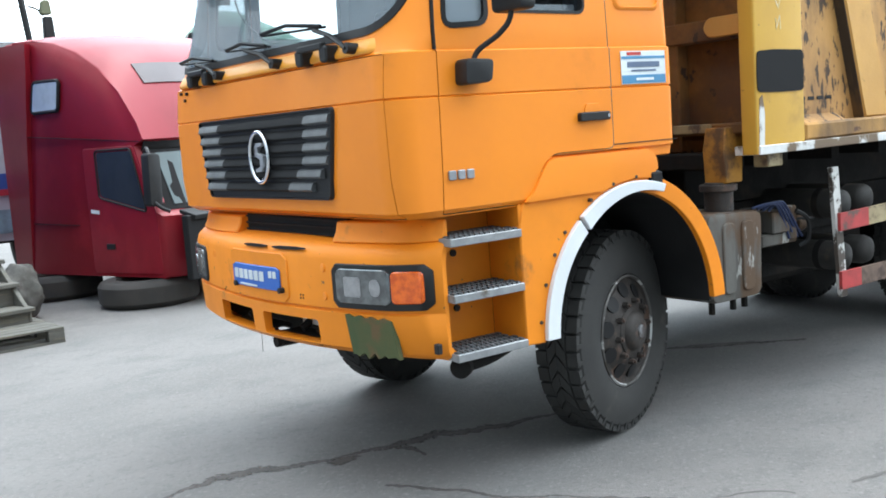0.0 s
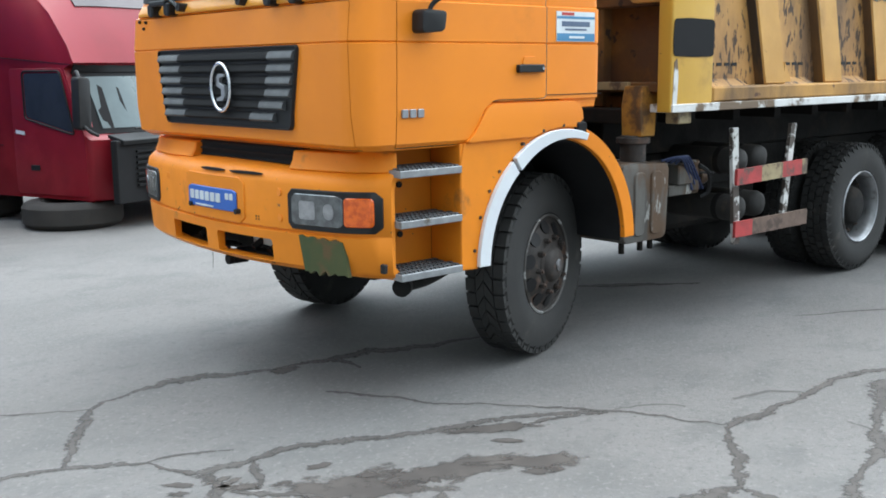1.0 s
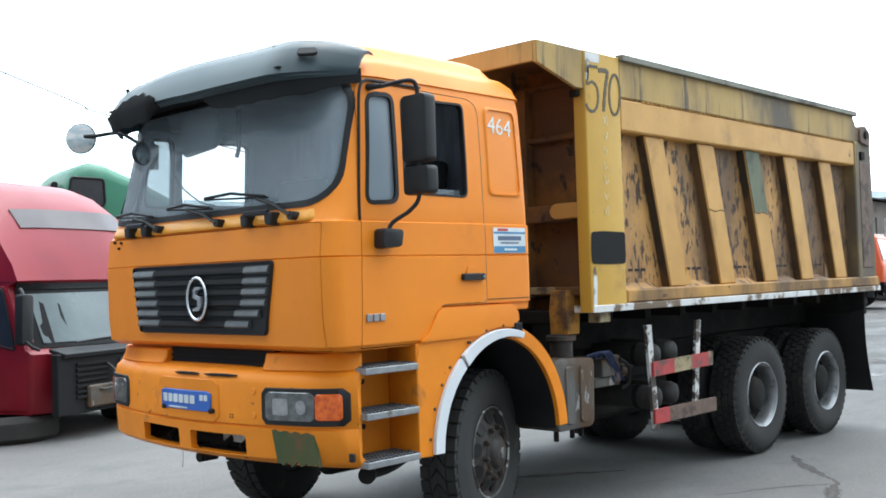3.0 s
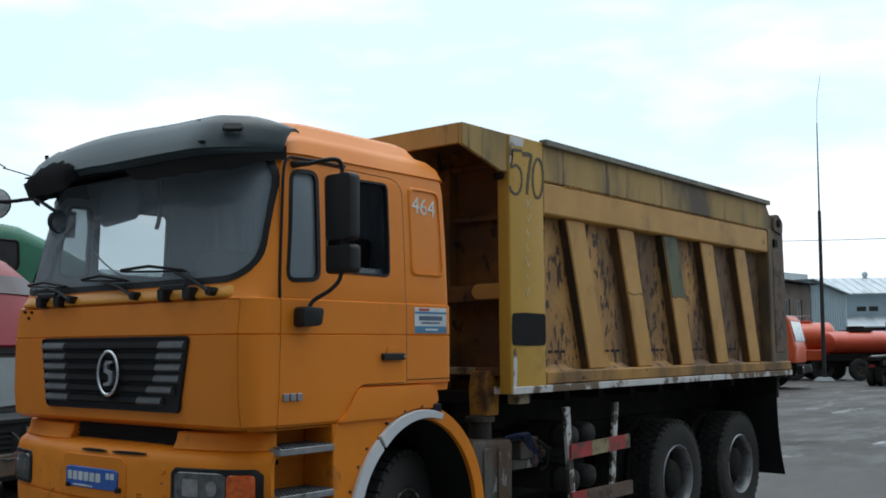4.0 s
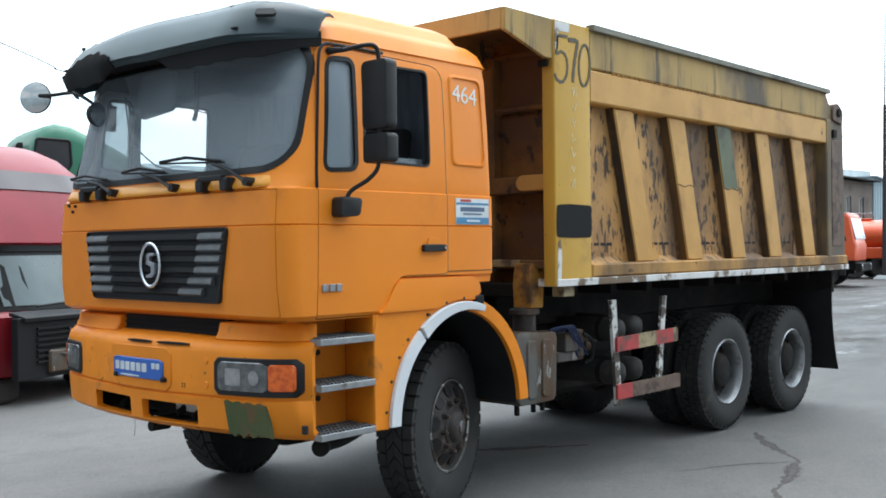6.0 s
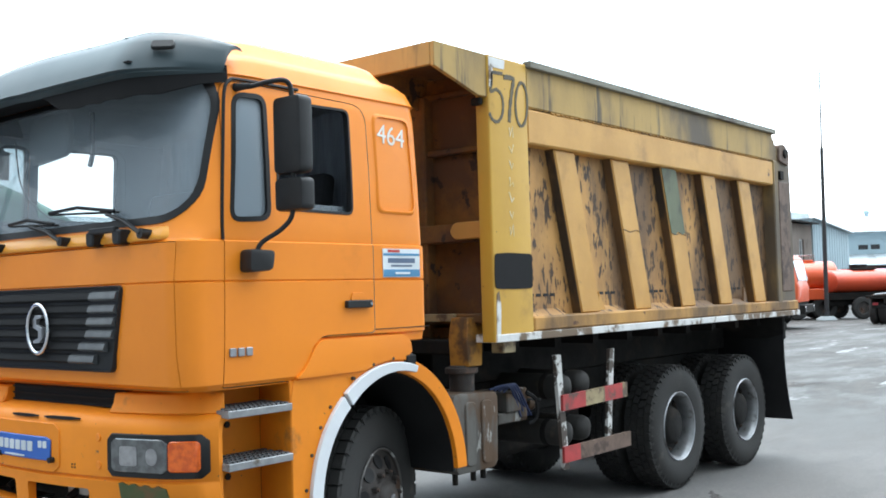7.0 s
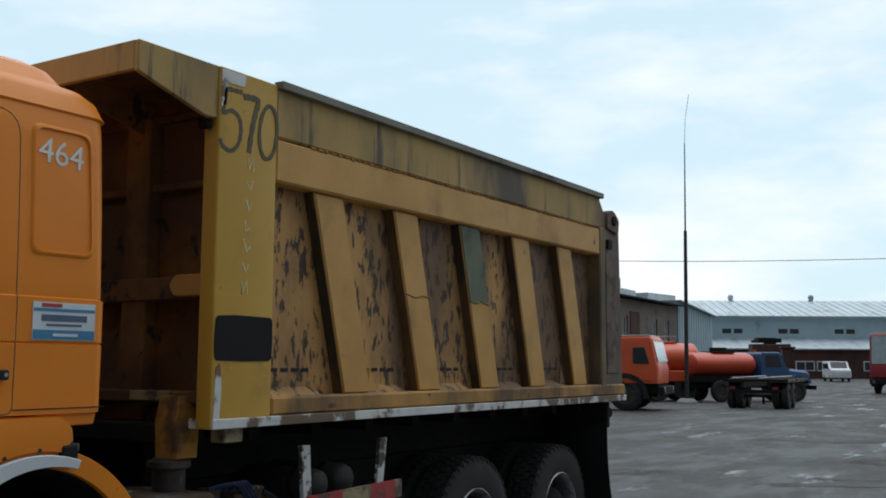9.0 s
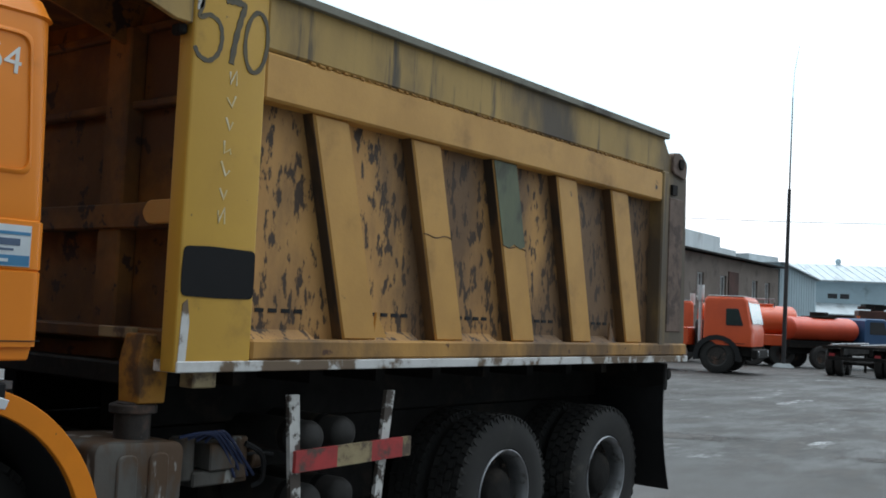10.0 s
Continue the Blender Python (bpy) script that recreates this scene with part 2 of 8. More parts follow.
BULB = surf("lamp_reflector", (0.40, 0.41, 0.43), (0.27, 0.28, 0.30), 0.12, 0.8, 20, 0.0, coat=1.0)
AMBER = surf("amber_lens", (0.80, 0.14, 0.008), (0.58, 0.075, 0.005), 0.18, 0, 25, 0.15, 45, coat=0.5)
PLATE_BLUE = surf("blue_plate", (0.03, 0.13, 0.50), (0.028, 0.115, 0.44), 0.4, 0, 4, 0.0)
GREEN_DARK = surf("dark_green_tape", (0.040, 0.062, 0.018), (0.062, 0.068, 0.02), 0.6, 0, 9, 0.15, 40, (0.10, 0.06, 0.02), 0.42, 7)
GREEN_PATCH = surf("olive_patch_paint", (0.14, 0.16, 0.09), (0.11, 0.125, 0.08), 0.65, 0, 6, 0.05, 40, (0.07, 0.07, 0.05), 0.40, 6, (1, 1, 0.4))
RED_PAINT_WORN = surf("worn_red_reflector", (0.45, 0.045, 0.045), (0.33, 0.04, 0.04), 0.5, 0, 8, 0.05, 60, (0.10, 0.06, 0.05), 0.40, 7)
CREAM_WORN = surf("worn_cream_reflector", (0.36, 0.29, 0.16), (0.24, 0.18, 0.10), 0.6, 0, 9, 0.05, 60, (0.10, 0.07, 0.05), 0.44, 9)
BARE_RUST = surf("bare_rusty_board", (0.17, 0.11, 0.085), (0.12, 0.08, 0.06), 0.7, 0.1, 8, 0.15, 40, (0.07, 0.045, 0.035), 0.42, 6)
RESERVOIR = surf("dusty_dark_reservoir", (0.028, 0.026, 0.024), (0.02, 0.019, 0.018), 0.7, 0, 5, 0.15, 40, (0.05, 0.04, 0.03), 0.40, 5)
FLAP = surf("mudflap_rubber", (0.010, 0.010, 0.011), (0.017, 0.017, 0.018), 0.65, 0, 3, 0.1, 60)
LIP = surf("grey_weathered_lip", (0.20, 0.19, 0.15), (0.15, 0.14, 0.11), 0.6, 0.2, 3, 0.1, 40, (0.08, 0.065, 0.05), 0.40, 3)
DUCT = surf("rusty_orange_duct", (0.50, 0.24, 0.03), (0.36, 0.16, 0.022), 0.75, 0, 3, 0.15, 30, (0.10, 0.05, 0.02), 0.42, 3)
TRIM_GREY = surf("grey_cab_trim", (0.36, 0.39, 0.42), (0.30, 0.325, 0.35), 0.8, 0, 4, 0.05, 60)
CURTAIN = surf("grey_cab_curtain", (0.34, 0.37, 0.42), (0.25, 0.275, 0.32), 0.9, 0, 5, 0.1, 60, stretch=(8, 8, 0.6))
DASH = surf("grey_dashboard", (0.11, 0.115, 0.12), (0.085, 0.09, 0.095), 0.7, 0, 6, 0.1, 200)
SEATING = surf("dark_seat_cloth", (0.03, 0.032, 0.036), (0.045, 0.045, 0.05), 0.9, 0, 9, 0.1, 200)
STICKER_WHITE = surf("sticker_white", (0.68, 0.73, 0.76), None, 0.4, 0, 4, 0.0)
STICKER_BLUE = surf("sticker_blue", (0.07, 0.24, 0.42), (0.055, 0.2, 0.36), 0.4, 0, 4, 0.0)
STICKER_DARK = surf("sticker_print", (0.10, 0.14, 0.22), None, 0.4, 0, 4, 0.0)
STICKER_RED = surf("sticker_red", (0.5, 0.05, 0.04), None, 0.4, 0, 4, 0.0)
# pale diffuse share paints reflected sky haze along with dust
WINDSCREEN = glass_mat("windscreen_glass", (0.95, 0.97, 0.98), 0.02, 0.70, 0.03, 0.16)
HAZY_GLASS = glass_mat("dusty_hazy_side_glass", (0.90, 0.93, 0.94), 0.05, 0.45, 0.03, 0.25)
SIDE_GLASS = glass_mat("side_glass", (0.90, 0.93, 0.94), 0.02, 0.82, 0.2)
MIRROR = surf("convex_mirror", (0.75, 0.77, 0.78), None, 0.08, 1.0, 4, 0.0)
BLUE_CABLE = surf("blue_air_line", (0.02, 0.035, 0.10), None, 0.5, 0, 4, 0.0)

RED_CAB = surf("faded_red_cab_paint", (0.245, 0.009, 0.019), (0.20, 0.007, 0.015), 0.42, 0, 0.8, 0.02, 30, (0.30, 0.018, 0.028), 0.36, 1.0, edge=0.12, coat=0.08)
RED_CAB.node_tree.nodes["Principled BSDF"].inputs["Specular IOR Level"].default_value = 0.3
GREEN_CAB = surf("green_cab_paint", (0.02, 0.17, 0.095), (0.017, 0.14, 0.08), 0.55, 0, 1, 0.02, 30, coat=0.08)
BLUE_WALL = surf("blue_sheet_metal", (0.010, 0.056, 0.26), (0.008, 0.047, 0.22), 0.5, 0, 3, 0.04, 30, (0.03, 0.06, 0.16), 0.34, 5)
DOOR_WOOD = surf("brown_wood_door", (0.12, 0.082, 0.037), (0.09, 0.06, 0.028), 0.5, 0, 3, 0.1, 40, stretch=(9, 9, 0.6))
TIMBER = surf("weathered_timber", (0.10, 0.097, 0.085), (0.07, 0.067, 0.058), 0.85, 0, 4, 0.3, 40, (0.12, 0.11, 0.085), 0.42, 4, (0.6, 6, 6), vary=0.15)
SACKING = surf("grubby_sacking", (0.11, 0.107, 0.098), (0.065, 0.063, 0.057), 0.9, 0, 7, 0.5, 25, (0.07, 0.065, 0.06), 0.45, 5)
BANNER_WHITE = surf("banner_vinyl", (0.50, 0.52, 0.55), (0.42, 0.44, 0.47), 0.5, 0, 3, 0.1, 8)
BANNER_BLUE = surf("banner_blue", (0.03, 0.09, 0.33), (0.025, 0.07, 0.27), 0.5, 0, 3, 0.0)
BANNER_RED = surf("banner_red", (0.42, 0.03, 0.05), None, 0.5, 0, 3, 0.0)
BANNER_SKY = surf("banner_pale_blue", (0.23, 0.37, 0.46), (0.16, 0.24, 0.28), 0.5, 0, 5, 0.0)

BRICK = surf("grey_brown_brick", (0.21, 0.175, 0.15), (0.17, 0.14, 0.12), 0.9, 0, 0.6, 0.4, 6, (0.12, 0.10, 0.09), 0.40, 0.7)
PALE_CLAD = surf("pale_blue_cladding", (0.47, 0.60, 0.66), (0.41, 0.53, 0.59), 0.6, 0.1, 0.4, 0.05, 8, (0.22, 0.29, 0.32), 0.36, 0.3)
TIN_ROOF = surf("pale_tin_roof", (0.55, 0.61, 0.64), (0.47, 0.53, 0.56), 0.45, 0.3, 0.3, 0.05, 8, (0.36, 0.40, 0.42), 0.40, 0.25, (4, 1, 1))
DARK_PANE = surf("dark_window_pane", (0.03, 0.035, 0.04), None, 0.12, 0, 3, 0.0)
FRAME_WHITE = surf("white_window_frame", (0.68, 0.70, 0.70), None, 0.5, 0, 3, 0.0)
CONCRETE = surf("grey_concrete_fence", (0.27, 0.30, 0.31), (0.22, 0.245, 0.255), 0.9, 0, 0.5, 0.2, 6, (0.16, 0.17, 0.17), 0.40, 0.6, vary=0.10)
RUST_RED = surf("rust_red_sheeting", (0.10, 0.045, 0.035), (0.065, 0.035, 0.03), 0.9, 0, 0.8, 0.3, 6)
KAMAZ = surf("orange_red_truck_paint", (0.72, 0.095, 0.02), (0.62, 0.08, 0.018), 0.4, 0, 0.8, 0.02, 20, coat=0.2)
TANK_RED = surf("red_tank_paint", (0.70, 0.085, 0.03), (0.58, 0.065, 0.025), 0.42, 0, 0.8, 0.02, 20, coat=0.2)
ZIL_BLUE = surf("blue_truck_paint", (0.035, 0.10, 0.22), (0.03, 0.085, 0.19), 0.45, 0, 0.8, 0.02, 20)
DARK_RED = surf("dark_red_truck_paint", (0.30, 0.025, 0.03), (0.24, 0.02, 0.025), 0.45, 0, 0.8, 0.02, 20)
VAN_WHITE = surf("white_van_paint", (0.72, 0.74, 0.75), None, 0.4, 0, 1, 0.0)
POLE_STEEL = surf("dark_steel_mast", (0.035, 0.035, 0.038), (0.05, 0.05, 0.052), 0.6, 0.2, 3, 0.05)
WIRE = surf("power_line", (0.05, 0.05, 0.055), None, 0.7, 0, 3, 0.0)


for _m in (PLASTIC, SEAL, BLACK_PAINT, FLAP, CHASSIS):
    _m.node_tree.nodes["Principled BSDF"].inputs["Specular IOR Level"].default_value = 0.3


def asphalt_mat():
    """Pale worn asphalt with gravel specks; further off it is muddy, with wet dark streaks and standing water."""
    m = bpy.data.materials.new("worn_pale_asphalt")
    m.use_nodes = True
    n, l = m.node_tree.nodes, m.node_tree.links
    b = n["Principled BSDF"]
    co = n.new("ShaderNodeTexCoord")
    sep = n.new("ShaderNodeSeparateXYZ")
    l.new(co.outputs["Object"], sep.inputs[0])

    def tex(scale, st=(1, 1, 1), detail=8, rough=0.6):
        mpn = n.new("ShaderNodeMapping")
        mpn.inputs["Scale"].default_value = st
        mpn.inputs["Rotation"].default_value = (0, 0, radians(-35))
        t = n.new("ShaderNodeTexNoise")
        t.inputs["Scale"].default_value, t.inputs["Detail"].default_value, t.inputs["Roughness"].default_value = scale, detail, rough
        l.new(co.outputs["Object"], mpn.inputs[0])
        l.new(mpn.outputs[0], t.inputs["Vector"])
        return t.outputs[0]

    def band(src, lo, hi, a=0.0, c=1.0):
        r = n.new("ShaderNodeMapRange")
        r.interpolation_type = 'SMOOTHSTEP'
        for key, v in (("From Min", lo), ("From Max", hi), ("To Min", a), ("To Max", c)):
            r.inputs[key].default_value = v
        l.new(src, r.inputs["Value"])
        return r.outputs[0]

    def mul(a, c):
        x = n.new("ShaderNodeMath")
        x.operation = 'MULTIPLY'
        l.new(a, x.inputs[0])
        l.new(c, x.inputs[1])
        return x.outputs[0]

    def mix(fac, a, c):
        x = n.new("ShaderNodeMixRGB")
        l.new(fac, x.inputs[0])
        for k, v in ((1, a), (2, c)):
            if isinstance(v, tuple):
                x.inputs[k].default_value = (*v, 1)
            else:
                l.new(v, x.inputs[k])
        return x.outputs[0]

    col = mix(band(tex(0.55), 0.35, 0.65), (0.158, 0.150, 0.144), (0.125, 0.119, 0.114))
    col = mix(band(tex(1.7, (1, 1.6, 1)), 0.46, 0.70), col, (0.115, 0.112, 0.108))
    col = mix(band(tex(38, detail=4), 0.54, 0.72), col, (0.196, 0.188, 0.180))
    col = mix(band(tex(16, detail=8, rough=0.75), 0.50, 0.68), col, (0.112, 0.109, 0.105))
    col = mix(band(tex(30, (1, 1.5, 1), detail=3), 0.60, 0.70), col, (0.098, 0.094, 0.090))
    far = band(sep.outputs[0], 5.5, 13.0)
    col = mix(mul(band(tex(0.12, (1, 1.6, 1)), 0.20, 0.45), far), col, (0.049, 0.0465, 0.044))
    col = mix(mul(band(tex(1.1, (1, 2.6, 1), 10, 0.7), 0.44, 0.62), far), col, (0.072, 0.064, 0.058))
    wet = mul(band(tex(0.34, (1, 2.6, 1), 12, 0.72), 0.40, 0.60), far)
    water = mul(band(tex(0.22, (1, 3.0, 1), 10, 0.66), 0.58, 0.66), far)
    col = mix(wet, col, (0.036, 0.033, 0.030))
    col = mix(water, col, (0.075, 0.072, 0.068))
    l.new(col, b.inputs["Base Color"])
    rgh = mix(wet, (0.85, 0.85, 0.85), (0.55, 0.55, 0.55))
    rgh = mix(water, rgh, (0.20, 0.20, 0.20))
    l.new(rgh, b.inputs["Roughness"])
    bp = n.new("ShaderNodeBump")
    bp.inputs["Distance"].default_value = 0.02
    l.new(band(water, 0, 1, 0.5, 0.0), bp.inputs["Strength"])
    l.new(tex(45, detail=6, rough=0.7), bp.inputs["Height"])
    l.new(bp.outputs[0], b.inputs["Normal"])
    return m


ASPHALT = asphalt_mat()
CRACK = surf("damp_crack", (0.052, 0.046, 0.042), (0.078, 0.070, 0.064), 0.85, 0, 9, 0.1, 60)
HAIRLINE = surf("hairline_crack", (0.075, 0.071, 0.067), (0.095, 0.09, 0.085), 0.85, 0, 9, 0.1, 60)
DAMP = surf("damp_asphalt", (0.042, 0.035, 0.031), (0.070, 0.060, 0.053), 0.8, 0, 4, 0.1, 60)


def worn_through(m, scale, lo, hi, weight=0.55):
    """Lets the ground show through a thin stain, most of all towards its ragged edge."""
    n, l = m.node_tree.nodes, m.node_tree.links
    out, b = n["Material Output"], n["Principled BSDF"]
    co, t, r = n.new("ShaderNodeTexCoord"), n.new("ShaderNodeTexNoise"), n.new("ShaderNodeMapRange")
    t.inputs["Scale"].default_value, t.inputs["Detail"].default_value, t.inputs["Roughness"].default_value = scale, 9, 0.68
    r.interpolation_type = 'SMOOTHSTEP'
    r.inputs["From Min"].default_value, r.inputs["From Max"].default_value = lo, hi
    tr, mx = n.new("ShaderNodeBsdfTransparent"), n.new("ShaderNodeMixShader")
    l.new(co.outputs["Object"], t.inputs["Vector"])
    at, ma = n.new("ShaderNodeAttribute"), n.new("ShaderNodeMath")
    at.attribute_name = "depth"
    ma.operation = 'MULTIPLY_ADD'
    ma.inputs[1].default_value = weight
    l.new(at.outputs["Fac"], ma.inputs[0])
    l.new(t.outputs[0], ma.inputs[2])
    l.new(ma.outputs[0], r.inputs["Value"])
    l.new(r.outputs[0], mx.inputs[0])
    l.new(tr.outputs[0], mx.inputs[1])
    l.new(b.outputs[0], mx.inputs[2])
    l.new(mx.outputs[0], out.inputs[0])


worn_through(DAMP, 7, 0.55, 0.76, 0.33)
worn_through(CRACK, 26, 0.52, 0.76, 0.33)
MUD = surf("brown_mud", (0.060, 0.050, 0.045), (0.082, 0.071, 0.064), 0.7, 0, 5, 0.3, 30, (0.13, 0.125, 0.12), 0.40, 9)
BROKEN = surf("broken_asphalt_edge", (0.010, 0.0095, 0.009), (0.026, 0.024, 0.022), 0.9, 0, 14, 0.3, 40)
WHITE_SHEET = surf("wet_white_sheet", (0.62, 0.64, 0.66), (0.48, 0.50, 0.52), 0.25, 0, 6, 0.05, 20)
worn_through(MUD, 8, 0.55, 0.75, 0.30)
worn_through(BROKEN, 22, 0.52, 0.72, 0.40)
worn_through(WHITE_SHEET, 14, 0.55, 0.80, 0.45)

# ---- mesh helpers ----
def box(bm, x0, x1, y0, y1, z0, z1):
    vs = [bm.verts.new((x, y, z)) for x in (x0, x1) for y in (y0, y1) for z in (z0, z1)]
    for f in ((0, 1, 3, 2), (4, 6, 7, 5), (0, 4, 5, 1), (2, 3, 7, 6), (0, 2, 6, 4), (1, 5, 7, 3)):
        bm.faces.new([vs[i] for i in f])


def cyl(bm, p0, p1, r, seg=16, r1=None):
    p0, p1 = Vector(p0), Vector(p1)
    d = (p1 - p0).normalized()
    a = d.orthogonal().normalized()
    c = d.cross(a)
    rings = []
    for p, rad in ((p0, r), (p1, r if r1 is None else r1)):
        rings.append([bm.verts.new(p + (a * math.cos(6.28318 * i / seg) + c * math.sin(6.28318 * i / seg)) * rad) for i in range(seg)])
    for i in range(seg):
        j = (i + 1) % seg
        bm.faces.new((rings[0][i], rings[0][j], rings[1][j], rings[1][i]))
    bm.faces.new(rings[0][::-1])
    bm.faces.new(rings[1])


def tube(bm, pts, r, seg=8):
    pts = [Vector(p) for p in pts]
    rings = []
    a = (pts[1] - pts[0]).orthogonal().normalized()
    for i, p in enumerate(pts):
        d = (pts[min(i + 1, len(pts) - 1)] - pts[max(i - 1, 0)]).normalized()
        a = (a - d * a.dot(d)).normalized()
        c = d.cross(a)
        rings.append([bm.verts.new(p + (a * math.cos(6.28318 * k / seg) + c * math.sin(6.28318 * k / seg)) * r) for k in range(seg)])
    for q, s in zip(rings, rings[1:]):
        for k in range(seg):
            bm.faces.new((q[k], q[(k + 1) % seg], s[(k + 1) % seg], s[k]))
    bm.faces.new(rings[0][::-1])
    bm.faces.new(rings[-1])


def bend(pts, n=6):
    """A smooth line through a few points."""
    pts = [Vector(p) for p in pts]
    out = []
    for i in range(len(pts) - 1):
        p0, p1, p2, p3 = pts[max(i - 1, 0)], pts[i], pts[i + 1], pts[min(i + 2, len(pts) - 1)]
        for k in range(n):
            t = k / n
            out.append(0.5 * ((2 * p1) + (p2 - p0) * t + (2 * p0 - 5 * p1 + 4 * p2 - p3) * t * t + (3 * p1 - p0 - 3 * p2 + p3) * t ** 3))
    return out + [pts[-1]]


def rounded(poly, r, n=5):
    """A polygon (2D) with its corners rounded."""
    out = []
    m = len(poly)
    for i in range(m):
        p, a, b = Vector(poly[i]), Vector(poly[i - 1]), Vector(poly[(i + 1) % m])
        rr = min(r, (a - p).length * 0.45, (b - p).length * 0.45)
        s, e = p + (a - p).normalized() * rr, p + (b - p).normalized() * rr
        for k in range(n + 1):
            t = k / n
            out.append(tuple((1 - t) ** 2 * s + 2 * t * (1 - t) * p + t * t * e))
    return out


def rounded_each(corners, n=5):
    """The same, with a radius for each corner: (x, z, radius)."""
    out = []
    m = len(corners)
    for i in range(m):
        p, a, b = Vector(corners[i][:2]), Vector(corners[i - 1][:2]), Vector(corners[(i + 1) % m][:2])
        rr = min(corners[i][2], (a - p).length * 0.45, (b - p).length * 0.45)
        s, e = p + (a - p).normalized() * rr, p + (b - p).normalized() * rr
        for k in range(n + 1):
            t = k / n
            out.append(tuple((1 - t) ** 2 * s + 2 * t * (1 - t) * p + t * t * e))
    return out


def grown(poly, d):
    """A polygon moved out by d (in if negative) along its corners."""
    m = len(poly)
    area = sum(poly[i - 1][0] * poly[i][1] - poly[i][0] * poly[i - 1][1] for i in range(m))
    s = 1 if area > 0 else -1
    out = []
    for i in range(m):
        p = Vector(poly[i])
        e0, e1 = (p - Vector(poly[i - 1])).normalized(), (Vector(poly[(i + 1) % m]) - p).normalized()
        n0, n1 = Vector((e0.y, -e0.x)) * s, Vector((e1.y, -e1.x)) * s
        k = (n0 + n1)
        k = k / max(k.dot(n0), 0.3)
        out.append(tuple(p + k * d))
    return out


def prism(bm, poly, axis, a0, a1):
    """A polygon pushed along an axis: 'y' takes (x, z) points, 'x' takes (y, z), 'z' takes (x, y)."""
    def at(p, a):
        return {'x': (a, p[0], p[1]), 'y': (p[0], a, p[1]), 'z': (p[0], p[1], a)}[axis]
    q = [bm.verts.new(at(p, a0)) for p in poly]
    s = [bm.verts.new(at(p, a1)) for p in poly]
    for i in range(len(poly)):
        j = (i + 1) % len(poly)
        bm.faces.new((q[i], q[j], s[j], s[i]))
    bm.faces.new(q[::-1])
    bm.faces.new(s)


def lathe(bm, profile, centre, seg=48, closed=False):
    """A profile of (radius, y) turned round the y axis through centre."""
    cx, cy, cz = centre
    rings = []
    for r, y in profile:
        rings.append([bm.verts.new((cx + r * math.cos(6.28318 * k / seg), cy + y, cz + r * math.sin(6.28318 * k / seg))) for k in range(seg)])
    pairs = list(zip(rings, rings[1:])) + ([(rings[-1], rings[0])] if closed else [])
    for q, s in pairs:
        for k in range(seg):
            bm.faces.new((q[k], q[(k + 1) % seg], s[(k + 1) % seg], s[k]))
    if not closed:
        if profile[0][0] > 1e-4:
            bm.faces.new(rings[0])
        if profile[-1][0] > 1e-4:
            bm.faces.new(rings[-1][::-1])


def loft(bm, rings):
    rows = [[bm.verts.new(p) for p in ring] for ring in rings]
    m = len(rows[0])
    for q, s in zip(rows, rows[1:]):
        for k in range(m):
            bm.faces.new((q[k], q[(k + 1) % m], s[(k + 1) % m], s[k]))
    bm.faces.new(rows[0][::-1])
    bm.faces.new(rows[-1])


def finish(name, bm, material, angle=35, bevel=0.0, segs=1):
    bmesh.ops.recalc_face_normals(bm, faces=bm.faces[:])
    if bevel:
        es = [e for e in bm.edges if len(e.link_faces) == 2 and e.calc_face_angle(0) > radians(28)]
        bmesh.ops.bevel(bm, geom=es, offset=bevel, segments=segs, affect='EDGES', profile=0.6, clamp_overlap=True)
    me = bpy.data.meshes.new(name)
    bm.to_mesh(me)
    bm.free()
    if material:
        me.materials.append(material)
    smooth(me, angle)
    return me


def smooth(me, angle=35):
    if len(me.polygons):
        me.polygons.foreach_set("use_smooth", [True] * len(me.polygons))
        me.set_sharp_from_angle(angle=radians(angle))


def part(name, bm, material, parent, label="", angle=35, bevel=0.0, segs=1):
    ob = new(name, bm if isinstance(bm, bpy.types.Mesh) else finish(name, bm, material, angle, bevel, segs))
    ob.parent = parent
    return tagged(ob, label=label)


def thing(name, m, label, category, group="", kind=""):
    ob = new(name)
    ob.empty_display_size = 0.2
    ob.matrix_basis = m
    return tagged(ob, label, category, group, kind)


def B():
    return bmesh.new()


def cut(mesh_ob, cutters, how='DIFFERENCE'):
    """Solid cutting: the mesh of one object with others taken away, or held within another."""
    for c in cutters:
        md = mesh_ob.modifiers.new("cut", 'BOOLEAN')
        md.operation, md.object, md.solver = how, c, 'EXACT'
    dg = bpy.context.evaluated_depsgraph_get()
    me = bpy.data.meshes.new_from_object(mesh_ob.evaluated_get(dg), depsgraph=dg)
    mesh_ob.modifiers.clear()
    return me


def solid(build):
    """A passing solid for cutting."""
    bm = B()
    build(bm)
    bmesh.ops.recalc_face_normals(bm, faces=bm.faces[:])
    me = bpy.data.meshes.new("solid")
    bm.to_mesh(me)
    bm.free()
    return new("solid", me)


def carve(name, base, take=(), keep=None, material=None, angle=35):
    """base (a builder) within keep, less all of take, as a mesh."""
    obs = [solid(base)]
    me = obs[0].data
    if keep:
        obs.append(solid(keep))
        me = cut(obs[0], [obs[1]], 'INTERSECT')
        obs[0].data = me
    if take:
        cs = [solid(t) for t in take]
        obs += cs
        me = cut(obs[0], cs)
    res = me.copy()
    for o in obs:
        bpy.data.objects.remove(o)
    res.name = name
    res.materials.clear()
    res.materials.append(material)
    smooth(res, angle)
    return res


